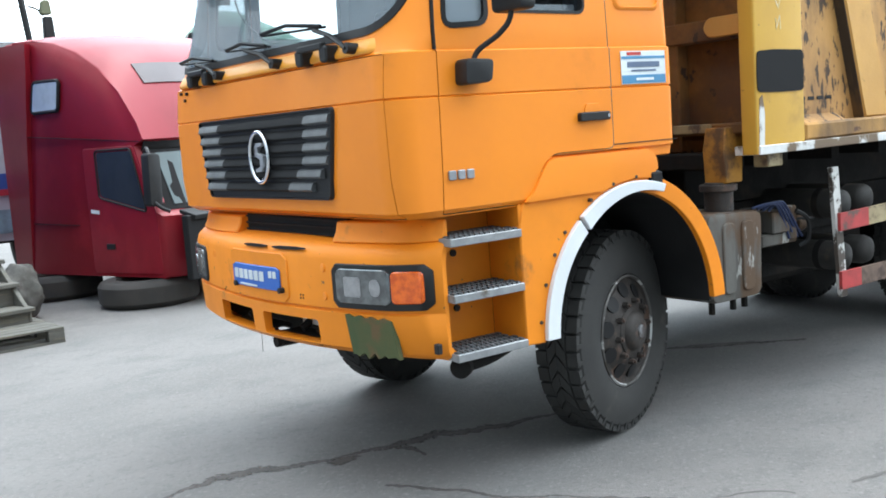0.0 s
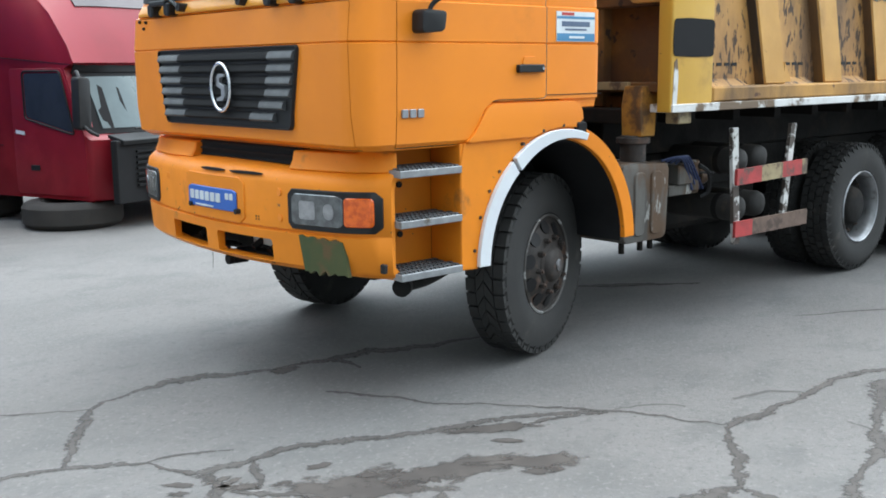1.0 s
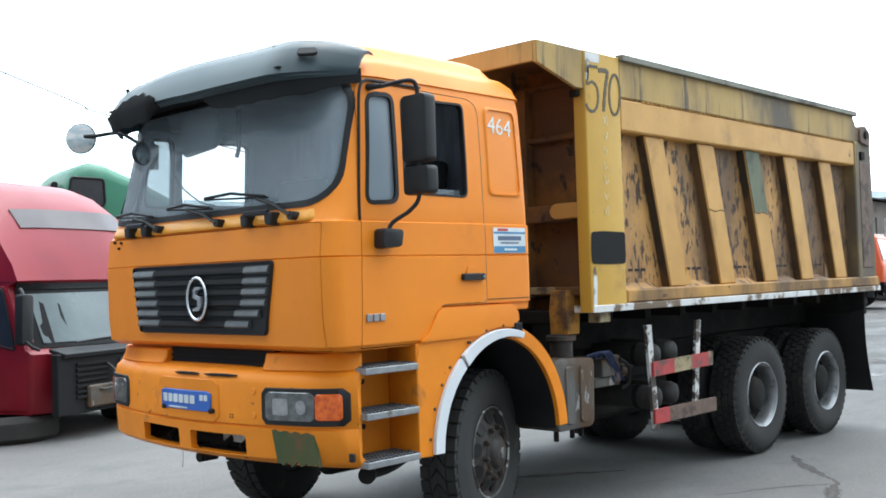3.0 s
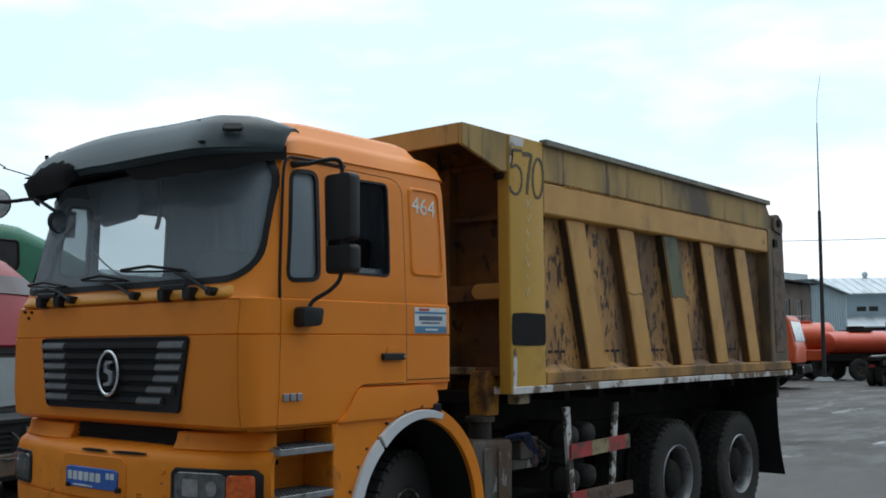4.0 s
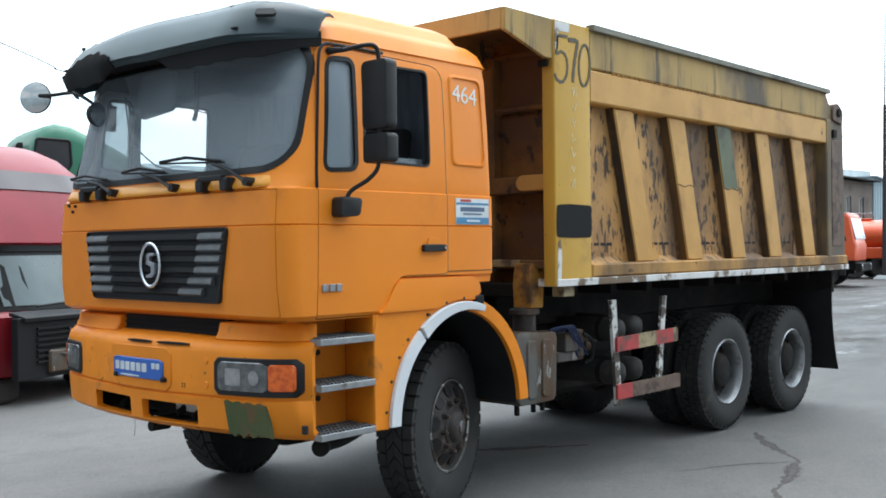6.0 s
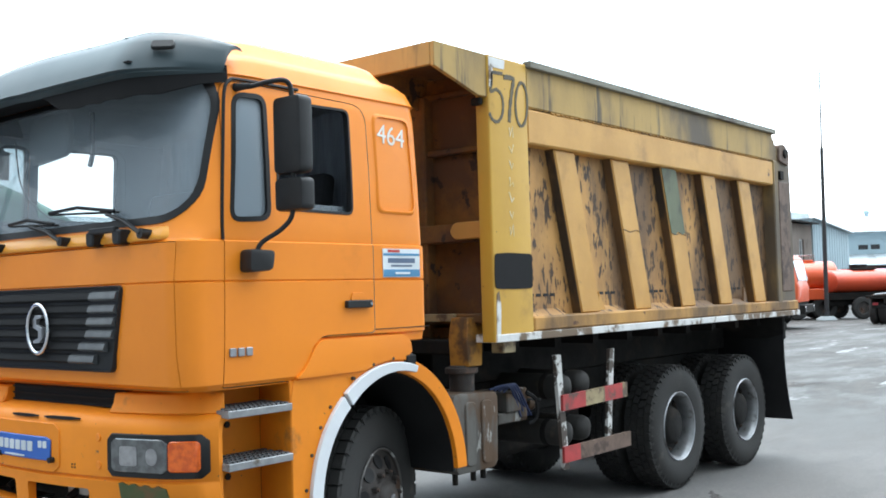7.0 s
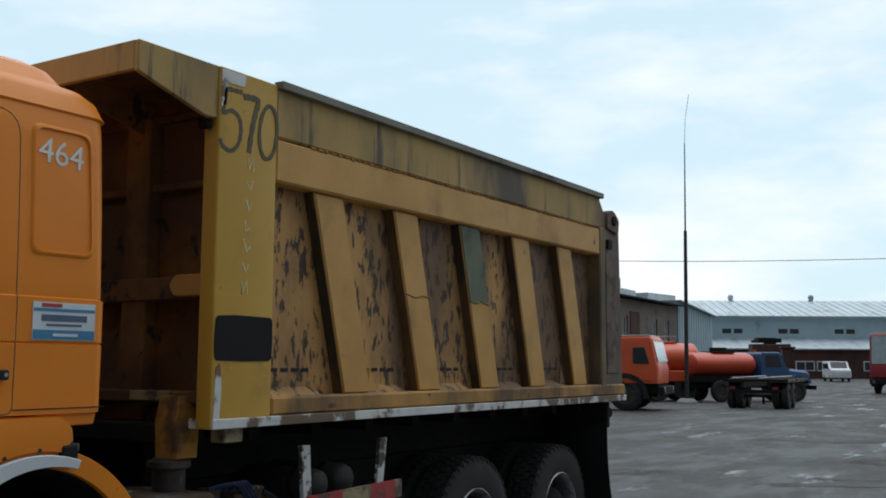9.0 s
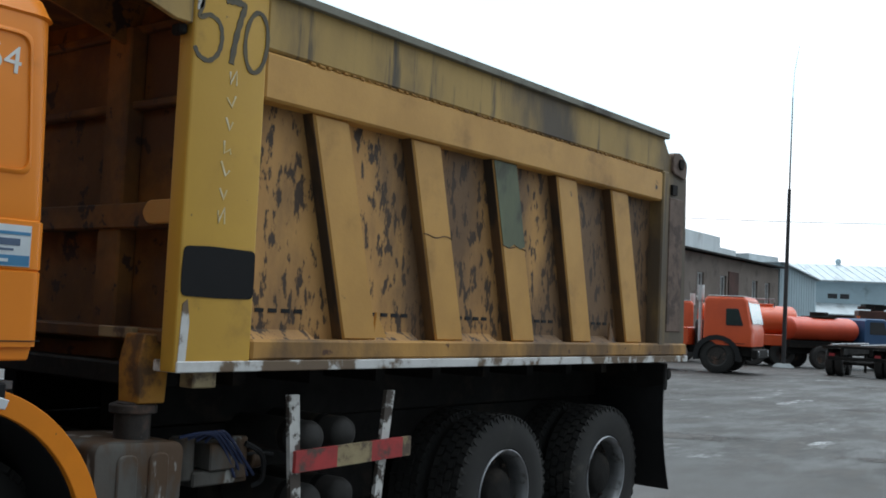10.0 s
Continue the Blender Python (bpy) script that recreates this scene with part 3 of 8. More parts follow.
def words(name, text, size, m, material, parent, depth=0.002, shear=0.0, align='CENTER'):
    """Letters in the built-in font, as a mesh."""
    cu = bpy.data.curves.new(name, 'FONT')
    cu.body, cu.size, cu.extrude, cu.align_x, cu.align_y, cu.shear = text, size, depth, align, 'CENTER', shear
    tmp = new(name, cu)
    dg = bpy.context.evaluated_depsgraph_get()
    me = bpy.data.meshes.new_from_object(tmp.evaluated_get(dg), depsgraph=dg)
    bpy.data.objects.remove(tmp)
    me.materials.clear()
    me.materials.append(material)
    me.transform(m)
    ob = new(name, me)
    ob.parent = parent
    return ob

# ---- ground ----
def ground_z(x):
    return 0.0085 * max(0.0, x - 60.0)


def build_ground():
    bm = B()
    xs = [-400, -200, -100, -50, -20, 0, 10, 20, 30, 45, 60, 80, 110, 150, 200, 300, 500, 900]
    ys = [-600, -300, -120, -50, -20, 0, 20, 50, 120, 300, 600]
    g = [[bm.verts.new((x, y, ground_z(x))) for y in ys] for x in xs]
    for i in range(len(xs) - 1):
        for j in range(len(ys) - 1):
            bm.faces.new((g[i][j], g[i + 1][j], g[i + 1][j + 1], g[i][j + 1]))
    return tagged(new("ground", finish("ground", bm, ASPHALT, 180)), "pale grey worn asphalt yard with gravel specks and wet patches", "ground", kind="structure")


ground = build_ground()

# ---- dump truck ----
YC = -0.075         # the cab's middle line
YB = -0.04          # the bumper's
truck = thing("dump_truck", pose(0, 0, 0), "orange tipper truck with a worn yellow dump body on asphalt", "truck")


def ring(z, xf, xr, hw, rf, rr, n=6):
    out = []
    for cx, cy, r, a0 in ((xf + rf, -hw + rf, rf, 180), (xr - rr, -hw + rr, rr, 270), (xr - rr, hw - rr, rr, 0), (xf + rf, hw - rf, rf, 90)):
        for k in range(n + 1):
            a = radians(a0 + 90 * k / n)
            out.append((cx + r * math.cos(a), YC + cy + r * math.sin(a), z))
    return out


CAB = ((1.28, .06, 1.64, 1.17, .12, .05), (1.31, .012, 1.67, 1.198, .13, .06), (1.45, .0, 1.68, 1.205, .13, .06), (1.772, .0, 1.68, 1.207, .13, .06),
       (1.778, .007, 1.674, 1.200, .13, .06), (1.784, .0, 1.68, 1.207, .13, .06), (1.962, .012, 1.68, 1.206, .15, .06), (1.968, .022, 1.672, 1.197, .15, .06),
       (1.978, .026, 1.674, 1.198, .16, .06), (2.05, .045, 1.672, 1.197, .20, .06), (2.35, .105, 1.675, 1.187, .22, .07), (2.68, .165, 1.682, 1.168, .24, .09),
       (2.752, .19, 1.70, 1.154, .26, .12), (2.762, .19, 1.714, 1.163, .26, .12), (2.774, .20, 1.706, 1.156, .26, .12), (2.832, .235, 1.69, 1.140, .28, .14),
       (2.874, .26, 1.65, 1.105, .28, .16), (2.892, .28, 1.575, 1.065, .28, .14), (2.952, .30, 1.51, 1.035, .28, .13), (2.980, .36, 1.465, .985, .28, .13), (2.995, .55, 1.32, .80, .25, .13), (3.0, .75, 1.1, .6, .2, .13))


def cab_form(bm, d=0.0, top=True):
    """The cab's outer form, moved inwards by d."""
    rows = [ring(z, xf + d, xr - d, hw - .035 - d, max(rf - d, .03), max(rr - d, .03)) for z, xf, xr, hw, rf, rr in CAB]
    if d > 0:
        lo, hi = CAB[0][0] + d, CAB[-1][0] - d
        rows = [[(x, y, min(max(z, lo + 1e-4 * i), hi - 1e-4 * (len(rows) - i))) for x, y, z in r] for i, r in enumerate(rows)]
    loft(bm, rows)


def side_poly(poly, y0, y1):
    return lambda bm: prism(bm, poly, 'y', y0, y1)


def front_poly(poly, x0, x1):
    return lambda bm: prism(bm, [(YC + y, z) for y, z in poly], 'x', x0, x1)


NEAR, FAR = (-1.6, -0.9), (0.75, 1.6)
DOOR = rounded_each([(.232, 1.292, .02), (.70, 1.292, .03), (.815, 1.50, .08), (1.232, 1.50, .03), (1.232, 2.71, .11), (.285, 2.725, .07), (.245, 1.98, .03)])
QUARTER = rounded([(.285, 2.055), (.532, 2.07), (.535, 2.678), (.338, 2.668)], .065)
WINDOW = rounded([(.582, 2.125), (1.098, 2.12), (1.105, 2.675), (.59, 2.665)], .045)
SCREEN = rounded([(-1.122, 2.055), (1.122, 2.055), (1.10, 2.775), (-1.10, 2.775)], .19, 9)
SCREEN_IN = rounded([(-1.110, 2.085), (1.110, 2.085), (1.088, 2.75), (-1.088, 2.75)], .18, 9)
FLAP_FRONT = rounded([(-1.105, 1.288), (1.125, 1.288), (1.125, 1.958), (-1.095, 1.958)], .012)
FAR_QUARTER = rounded([(.30, 2.19), (.545, 2.19), (.55, 2.685), (.345, 2.68)], .065)
FAR_WINDOW = rounded([(.60, 2.22), (1.175, 2.22), (1.175, 2.685), (.60, 2.68)], .05)
ARCH_CUT = [(.735, 1.1), (1.8, 1.1), (1.8, 1.492), (.82, 1.492), (.70, 1.295), (.735, 1.2)]


def cab_parts():
    wall = [lambda bm: cab_form(bm, 0.035)]
    holes = [front_poly(SCREEN, -.3, .42)]
    panes = {NEAR: (QUARTER, WINDOW), FAR: (FAR_QUARTER, FAR_WINDOW)}
    for y in (NEAR, FAR):
        holes += [side_poly(p, *y) for p in panes[y]]
    doors = [side_poly(grown(DOOR, .005), *y) for y in (NEAR, FAR)]
    arch = [side_poly(ARCH_CUT, -2, 2)]

    def lined(me):
        """Grey lining on the faces that look into the cab."""
        me.materials.append(TRIM_GREY)
        for p in me.polygons:
            if p.normal.dot(p.center - Vector((.85, YC, 2.1))) < 0:
                p.material_index = 1
        return me

    shell = carve("cab_shell", cab_form, wall + holes + doors + arch + [front_poly(grown(FLAP_FRONT, .004), -.3, .2)], None, ORANGE, 40)
    cab = part("cab_shell", lined(shell), None, truck, "orange painted steel cab with rounded edges")
    panel = carve("front_panel", cab_form, wall, front_poly(FLAP_FRONT, -.3, .2), ORANGE, 40)
    part("front_panel", panel, None, truck)
    for y in (NEAR, FAR):
        near = y is NEAR
        d = carve("door", cab_form, wall + [side_poly(p, *y) for p in panes[y]], side_poly(DOOR, *y), ORANGE, 40)
        door = part("door", lined(d), None, truck, "orange cab door, shut")
        for poly in panes[y]:
            rim = -.02 if poly in (QUARTER, FAR_QUARTER) else -.009
            if near and poly is WINDOW:
                bm = B()        # wound down: only its upper edge stands above the sill
                box(bm, .60, 1.085, -1.185, -1.18, 2.09, 2.165)
                part("pane", bm, SIDE_GLASS, door).visible_shadow = False
            elif poly is FAR_WINDOW:
                bm = B()
                box(bm, .61, 1.165, 1.03, 1.035, 2.15, 2.26)
                part("pane", bm, SIDE_GLASS, door).visible_shadow = False
            else:
                g = carve("pane", lambda bm: cab_form(bm, .014), [lambda bm: cab_form(bm, .019)], side_poly(grown(poly, .004), *y), HAZY_GLASS if near else SIDE_GLASS, 40)
                part("pane", g, None, door).visible_shadow = False
            se = carve("window_seal", lambda bm: cab_form(bm, -.003), [lambda bm: cab_form(bm, .03), side_poly(grown(poly, rim), *y)], side_poly(grown(poly, .004), *y), SEAL, 40)
            part("window_seal", se, None, door, "black rubber window seal")
        if near:
            door_near = door
    g = carve("windscreen", lambda bm: cab_form(bm, .012), [lambda bm: cab_form(bm, .018)], front_poly(grown(SCREEN, .004), -.3, .42), WINDSCREEN, 60)
    ws = part("windscreen", g, None, truck, "wide curved windscreen glass")
    ws.visible_shadow = False
    se = carve("windscreen_seal", lambda bm: cab_form(bm, -.005), [lambda bm: cab_form(bm, .03), front_poly(SCREEN_IN, -.3, .42)], front_poly(grown(SCREEN, .006), -.3, .42), SEAL, 40)
    part("windscreen_seal", se, None, ws, "thick black rubber seal")
    return cab, door_near, ws


cab, door, windscreen = cab_parts()


def handle_and_marks():
    bm = B()
    prism(bm, rounded([(1.01, 1.632), (1.20, 1.632), (1.20, 1.672), (1.01, 1.672)], .012), 'y', -1.272, -1.243)
    part("handle", bm, PLASTIC, door, "black plastic pull handle", bevel=.004)
    bm = B()
    cyl(bm, (1.183, -1.276, 1.652), (1.183, -1.268, 1.652), .009, 10)
    part("keyhole", bm, CHROME, door)
    bm = B()
    prism(bm, rounded([(1.05, 1.672), (1.16, 1.672), (1.145, 1.712), (1.065, 1.712)], .012), 'y', -1.253, -1.244)
    part("handle_recess", bm, ORANGE, door, bevel=.004)
    for k in range(3):
        bm = B()
        x = .258 + .048 * k
        prism(bm, rounded([(x, 1.43), (x + .038, 1.43), (x + .038, 1.47), (x, 1.47)], .008), 'y', -1.256, -1.244)
        part("badge_block", bm, STEEL, door, "small chrome badge block", bevel=.003)
    bm = B()
    edge = bend([(a, b, 0) for a, b in ((.236, 1.97), (.240, 2.10), (.266, 2.45), (.285, 2.66), (.32, 2.722), (.40, 2.735), (.75, 2.735))], 5)
    tube(bm, [(p[0], YC - 1.162 + (p[1] - 2.05) * .047 - .002, p[1]) for p in edge], .009, 6)
    part("door_seal", bm, SEAL, cab, "black rubber strip round the door")
    # pressed panel behind the door
    bm = B()
    outer = rounded([(1.285, 2.135), (1.60, 2.135), (1.585, 2.685), (1.285, 2.685)], .05)
    inner = rounded([(1.305, 2.155), (1.582, 2.155), (1.566, 2.665), (1.305, 2.665)], .05)
    def side_y(z):
        return YC - (1.162 - (z - 2.05) * .047)
    a = [bm.verts.new((x, side_y(z) - .001, z)) for x, z in outer]
    b = [bm.verts.new((x, side_y(z) - .011, z)) for x, z in grown(outer, -.009)]
    c = [bm.verts.new((x, side_y(z) - .011, z)) for x, z in grown(inner, .003)]
    d = [bm.verts.new((x, side_y(z) - .001, z)) for x, z in inner]
    m = len(a)
    for q, s in ((a, b), (b, c), (c, d)):
        for i in range(m):
            bm.faces.new((q[i], q[(i + 1) % m], s[(i + 1) % m], s[i]))
    part("pressed_frame", bm, ORANGE, cab, angle=50)
    up = Matrix(((1, 0, 0, 0), (0, 0, -1, 0), (0, 1, 0, 0), (0, 0, 0, 1)))
    words("painted_number", "464", .15, Matrix.Translation((1.43, side_y(2.57) - .004, 2.565)) @ pose(0, 0, 0, -2.7) @ up @ pose(0, 0, 0, 0, 0, -4), CHALK, cab, .0015)
    # seam between door post and the panel behind it
    bm = B()
    box(bm, 1.236, 1.672, -1.2485, -1.243, 1.512, 1.516)
    part("panel_seam", bm, SEAL, cab)
    # advertising sticker
    bm = B()
    box(bm, 1.305, 1.608, -1.2505, -1.246, 1.79, 1.945)
    st = part("sticker", bm, STICKER_WHITE, cab, "white and blue advertising sticker")
    for mat_, x0, x1, z0, z1 in ((STICKER_BLUE, 1.308, 1.605, 1.793, 1.832), (STICKER_RED, 1.345, 1.44, 1.925, 1.940), (STICKER_BLUE, 1.308, 1.605, 1.908, 1.920),
                                 (STICKER_DARK, 1.345, 1.565, 1.868, 1.894), (STICKER_DARK, 1.37, 1.54, 1.848, 1.857), (STICKER_WHITE, 1.40, 1.52, 1.806, 1.818)):
        bm = B()
        box(bm, x0, x1, -1.2525 - (.002 if mat_ is STICKER_WHITE else 0), -1.2503, z0, z1)
        part("print_bar", bm, mat_, st)


handle_and_marks()


def grille():
    x0 = .006
    half = lambda z: .655 + (z - 1.365) * .19
    bm = B()
    prism(bm, rounded([(YC - half(1.365), 1.365), (YC + half(1.365), 1.365), (YC + half(1.775), 1.775), (YC - half(1.775), 1.775)], .035), 'x', x0 - .012, x0 + .02)
    back = part("grille", bm, PLASTIC, truck, "black slatted plastic grille with a broken lower corner", bevel=.005)
    bm = B()
    out = rounded([(YC - half(1.365), 1.365), (YC + half(1.365), 1.365), (YC + half(1.775), 1.775), (YC - half(1.775), 1.775)], .035)
    inn = grown(out, -.010)
    q = [[bm.verts.new((x, y, z)) for y, z in p] for p, x in ((out, x0 - .012), (grown(out, -.003), x0 - .024), (grown(inn, .002), x0 - .024), (inn, x0 - .012))]
    m = len(out)
    for a, b in zip(q, q[1:]):
        for i in range(m):
            bm.faces.new((a[i], a[(i + 1) % m], b[(i + 1) % m], b[i]))
    part("grille_rim", bm, PLASTIC, back, angle=60)
    for k in range(6):
        z = 1.402 + k * .060
        h = half(z) - .016
        right = h - (.13 if k == 0 else .05 if k == 1 else 0)
        for a, b, mt in ((-right, -right + .22, GRILLE_GREY), (-right + .22, h - .24, BLACK_PAINT), (h - .24, h, GRILLE_GREY)):
            bm = B()
            prof = [(-.012, 0), (-.034, .004), (-.040, .012), (-.030, .040), (-.012, .048)]
            rows = [[(x0 + px, YC + y, z + pz) for px, pz in prof] for y in (a, b)]
            loft(bm, rows)
            part("slat", bm, mt, back, angle=50)
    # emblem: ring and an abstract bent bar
    bm = B()
    pts = [(x0 - .05, YC - .043 + .098 * math.cos(6.28318 * k / 40), 1.572 + .122 * math.sin(6.28318 * k / 40)) for k in range(41)]
    tube(bm, pts, .011, 8)
    em = part("emblem", bm, CHROME, back, "chrome oval emblem ring", angle=80)
    bm = B()
    bend_bar = [(-.045, 1.645), (.02, 1.645), (.047, 1.62), (.047, 1.575), (-.010, 1.555), (-.010, 1.515), (.045, 1.50), (.045, 1.485), (-.02, 1.487), (-.047, 1.512), (-.047, 1.575), (.010, 1.592), (.010, 1.622), (-.045, 1.63)]
    prism(bm, [(YC - .043 + y * .9, 1.57 + (z - 1.565) * .88) for y, z in bend_bar], 'x', x0 - .056, x0 - .03)
    part("emblem_bar", bm, STEEL, em, bevel=.002)


grille()


# bumper: a bowed front with swept corners
def bow(y):
    a = abs(y) * (1.0 if y < 0 else .94) + (.03 if y < 0 else -.03) * min(1, abs(y))
    return -.08 + .15 * a * a + (max(0, a - .95) / .25) ** 2 * .10


def slab(name, y0, y1, z0, z1, lift, thick, material, parent, label="", n=14, r=.02, lean=0.0, bevel=.004):
    """A curved plate that lies on the bumper's bow, standing out by lift."""
    bm = B()
    rows = []
    for k in range(n + 1):
        t = k / n
        y = y0 + (y1 - y0) * t
        e = min(t, 1 - t) * abs(y1 - y0)
        c = r - math.sqrt(max(0, r * r - max(0, r - e) ** 2)) if e < r else 0
        slope = (bow(abs(y) + .005) - bow(max(0, abs(y) - .005))) / .01
        nx, ny = -1 / math.hypot(1, slope), (slope / math.hypot(1, slope)) * (1 if y > 0 else -1)
        f = [(bow(y) + nx * d + lean * 0, YB + y + ny * d, z) for d, z in ((lift - thick, z0 + c), (lift, z0 + c), (lift, z1 - c), (lift - thick, z1 - c))]
        rows.append(f)
    loft(bm, rows)
    return part(name, bm, material, parent, label, angle=40, bevel=bevel)


def bumper():
    prof = [(.15, .645), (.04, .675), (.012, .70), (.0, .86), (.012, .866), (.012, .872), (0, .878), (0, 1.10), (.012, 1.135), (.05, 1.165), (.16, 1.185), (.30, 1.185), (.30, 1.15), (.07, 1.13), (.05, 1.09), (.05, .72), (.16, .67)]

    def form(bm):
        rows = []
        for k in range(61):
            y = -1.16 + 2.485 * k / 60
            ends = max(0, abs(y) - (1.06 if y < 0 else 1.22)) / .105
            rows.append([(min(bow(y) + dx * (1 - .6 * ends), .31), YB + y, z) for dx, z in prof])
        loft(bm, rows)

    slots = [lambda bm, a=a, b=b: prism(bm, rounded([(YB + a, .702), (YB + b, .702), (YB + b, .814), (YB + a, .814)], .02), 'x', -.4, .3) for a, b in ((.10, .56), (-.51, -.02))]
    bump = part("bumper", carve("bumper", form, slots, None, ORANGE_WORN, 40), None, truck, "orange steel bumper with scuffs and two lower slots")
    bm = B()
    box(bm, .16, .22, -1.0, .95, .66, 1.10)
    part("bumper_backing", bm, CHASSIS, bump)
    for a, b in ((.10, .56), (-.51, -.02)):
        bm = B()
        box(bm, -.02, .14, YB + a + .004, YB + b - .004, .688, .700)
        for k in range(2):
            y = YB + a + (b - a) * (k + 1) / 3
            cyl(bm, (.05, y, .72), (.13, y, .77), .02, 8)
        part("slot_floor", bm, PLASTIC, bump)
    bm = B()
    box(bm, .10, .13, YB - .38, YB - .10, .735, .79)
    part("bent_strip", bm, WHITE_WORN, bump, "torn white plastic strip")
    # blocks above the bumper and the dark intake between them
    for a, b in ((.44, 1.24), (-1.13, -.58)):
        bm = B()
        rows = []
        for k in range(9):
            y = a + (b - a) * k / 8
            x = max(bow(y), -.02)
            d = .22 if y > -.95 else .10
            rows.append([(x + .05, YB + y, 1.17), (x + .075, YB + y, 1.215), (x + .085, YB + y, 1.262), (x + d, YB + y, 1.268), (x + d, YB + y, 1.17)])
        loft(bm, rows)
        part("upper_trim", bm, ORANGE_WORN, bump, bevel=.008)
    bm = B()
    box(bm, .10, .14, YB - .62, YB + .43, 1.17, 1.29)
    for k in range(3):
        box(bm, .085, .10, YB - .60, YB + .42, 1.187 + .034 * k, 1.196 + .034 * k)
    part("intake", bm, BLACK_PAINT, truck, "dark intake slot under the cab")
    for a, b in ((-.45, -.18), (-.12, .12)):
        slab("vent_slot", a, b, 1.135, 1.15, -.002, .01, SEAL, bump, n=4, r=.004, bevel=0)
    # plate holder and its plate
    slab("plate_panel", -.31, .31, .875, 1.115, .006, .01, ORANGE_WORN, bump, r=.03)
    pl = slab("number_plate", -.25, .26, .93, 1.045, .016, .012, PLATE_BLUE, bump, "blue plate with white lettering", r=.012)
    for k in range(6):
        slab("plate_bar", .23 - .058 * k - .045, .23 - .058 * k, .968, 1.018, .0185, .003, STICKER_WHITE, pl, n=2, r=.002, bevel=0)
    for k in range(2):
        slab("plate_bar", -.155 - .04 * k - .03, -.155 - .04 * k, .99, 1.025, .0185, .003, STICKER_WHITE, pl, n=2, r=.002, bevel=0)
    slab("plate_bar", -.03, .17, .937, .948, .0185, .003, STICKER_WHITE, pl, n=2, r=.002, bevel=0)
    for y in (.255, -.235):
        bm = B()
        cyl(bm, (bow(y) - .03, YB + y - .03, .937), (bow(y), YB + y - .03, .937), .014, 10)
        part("plate_screw", bm, PLASTIC, pl)
    # hatch seams, screw caps
    for y, z in ((-.58, 1.06), (-.58, .93), (.60, 1.06)):
        bm = B()
        cyl(bm, (bow(y) - .003, YB + y, z), (bow(y) + .02, YB + y, z), .02, 12)
        part("cap", bm, ORANGE, bump, bevel=.002)
    for y, z in ((-.40, .925), (-.42, .925), (-.40, .91), (-.42, .91), (.46, .88), (.44, .89)):
        bm = B()
        cyl(bm, (bow(y) - .002, YB + y, z), (bow(y) + .02, YB + y, z), .005, 6)
        part("bolt_hole", bm, SEAL, bump)
    # headlamps
    for s in (-1, 1):
        a, b = (-.645, -1.135) if s < 0 else (.78, 1.26)
        hl = slab("headlamp", a, b, .885, 1.085, .010, .03, PLASTIC, truck, "headlamp in a black surround with an amber indicator", r=.03, n=18)
        slab("lamp_lens", a + s * .03, a + s * .34, .908, 1.064, .016, .02, LENS, hl, "clear hazy lamp glass", r=.02)
        slab("indicator", a + s * .342, a + s * .462, .916, 1.056, .0175, .02, AMBER, hl, "amber indicator lens", r=.015)
        for y, w, h, c in ((a + s * .135, .05, .045, .008), (a + s * .265, .030, .038, .028)):
            slab("reflector", y - w, y + w, .985 - h, .985 + h, .0185, .006, BULB, hl, r=c, n=12, bevel=0)
    bm = B()
    rows = []
    for k in range(15):
        t = k / 14
        y = -.715 - .255 * t
        lo, hi = .682 + .010 * math.sin(k * 2.1) + .006 * math.sin(k * 4.7), .856 - .012 * t + .006 * math.sin(k * 1.7)
        x = bow(y - .02) - .012
        rows.append([(x + .02, YB + y - .045, lo), (x, YB + y - .045, lo), (x - .002, YB + y, hi), (x + .02, YB + y, hi)])
    loft(bm, rows)
    part("tape_patch", bm, GREEN_DARK, bump, "ragged dark green tape patch over damage", angle=50)
    bm = B()
    box(bm, .165, .19, YB - 1.172, YB - 1.14, .70, .745)
    part("side_marker", bm, PLASTIC, bump, bevel=.004)
    # towing pin below the bumper and loose wires
    bm = B()
    cyl(bm, (-.02, YB - .02, .645), (.1, YB - .02, .645), .03, 10)
    cyl(bm, (-.01, YB - .02, .66), (-.01, YB - .02, .72), .012, 8)
    part("tow_pin", bm, CHASSIS, bump)
    for y, dz in ((.18, .12), (-.06, .06)):
        bm = B()
        tube(bm, bend([(.0, YB + y, .68), (-.005, YB + y - .01, .68 - dz * .5), (.01, YB + y + .025, .68 - dz)], 5), .0015, 5)
        part("loose_wire", bm, SEAL, bump)


bumper()


def steps():
    bm = B()
    prism(bm, [(.21, .665), (.64, .665), (.64, 1.29), (.21, 1.29)], 'y', -1.00, -.97)
    well = part("step_well", bm, ORANGE_WORN, truck, "orange step well with three treads")
    for x, z in ((.43, 1.09), (.43, .84), (.30, 1.09)):
        bm = B()
        cyl(bm, (x, -1.01, z), (x, -.99, z), .016, 10)
        part("well_hole", bm, SEAL, well)
    bm = B()
    box(bm, .637, .66, -1.228, -1.002, .66, 1.29)
    part("well_side", bm, ORANGE_WORN, well, bevel=.004)
    for z in (1.185, .945, .69):
        bm = B()
        prism(bm, [(-1.250, z - .035), (-1.250, z), (-1.003, z), (-1.003, z - .02), (-1.232, z - .035)], 'x', .243, .634)
        st = part("step", bm, STEP_METAL, well, "grey metal step with a raised tread", bevel=.003)
        bm = B()
        for k in range(14):
            for j in range(4):
                x, y = .25 + k * .027 + (j % 2) * .012, -1.238 + j * .058
                box(bm, x, x + .017, y, y + .03, z - .001, z + .008)
        tagged(part("tread", bm, GRILLE_GREY, st), kind="stuff")


steps()


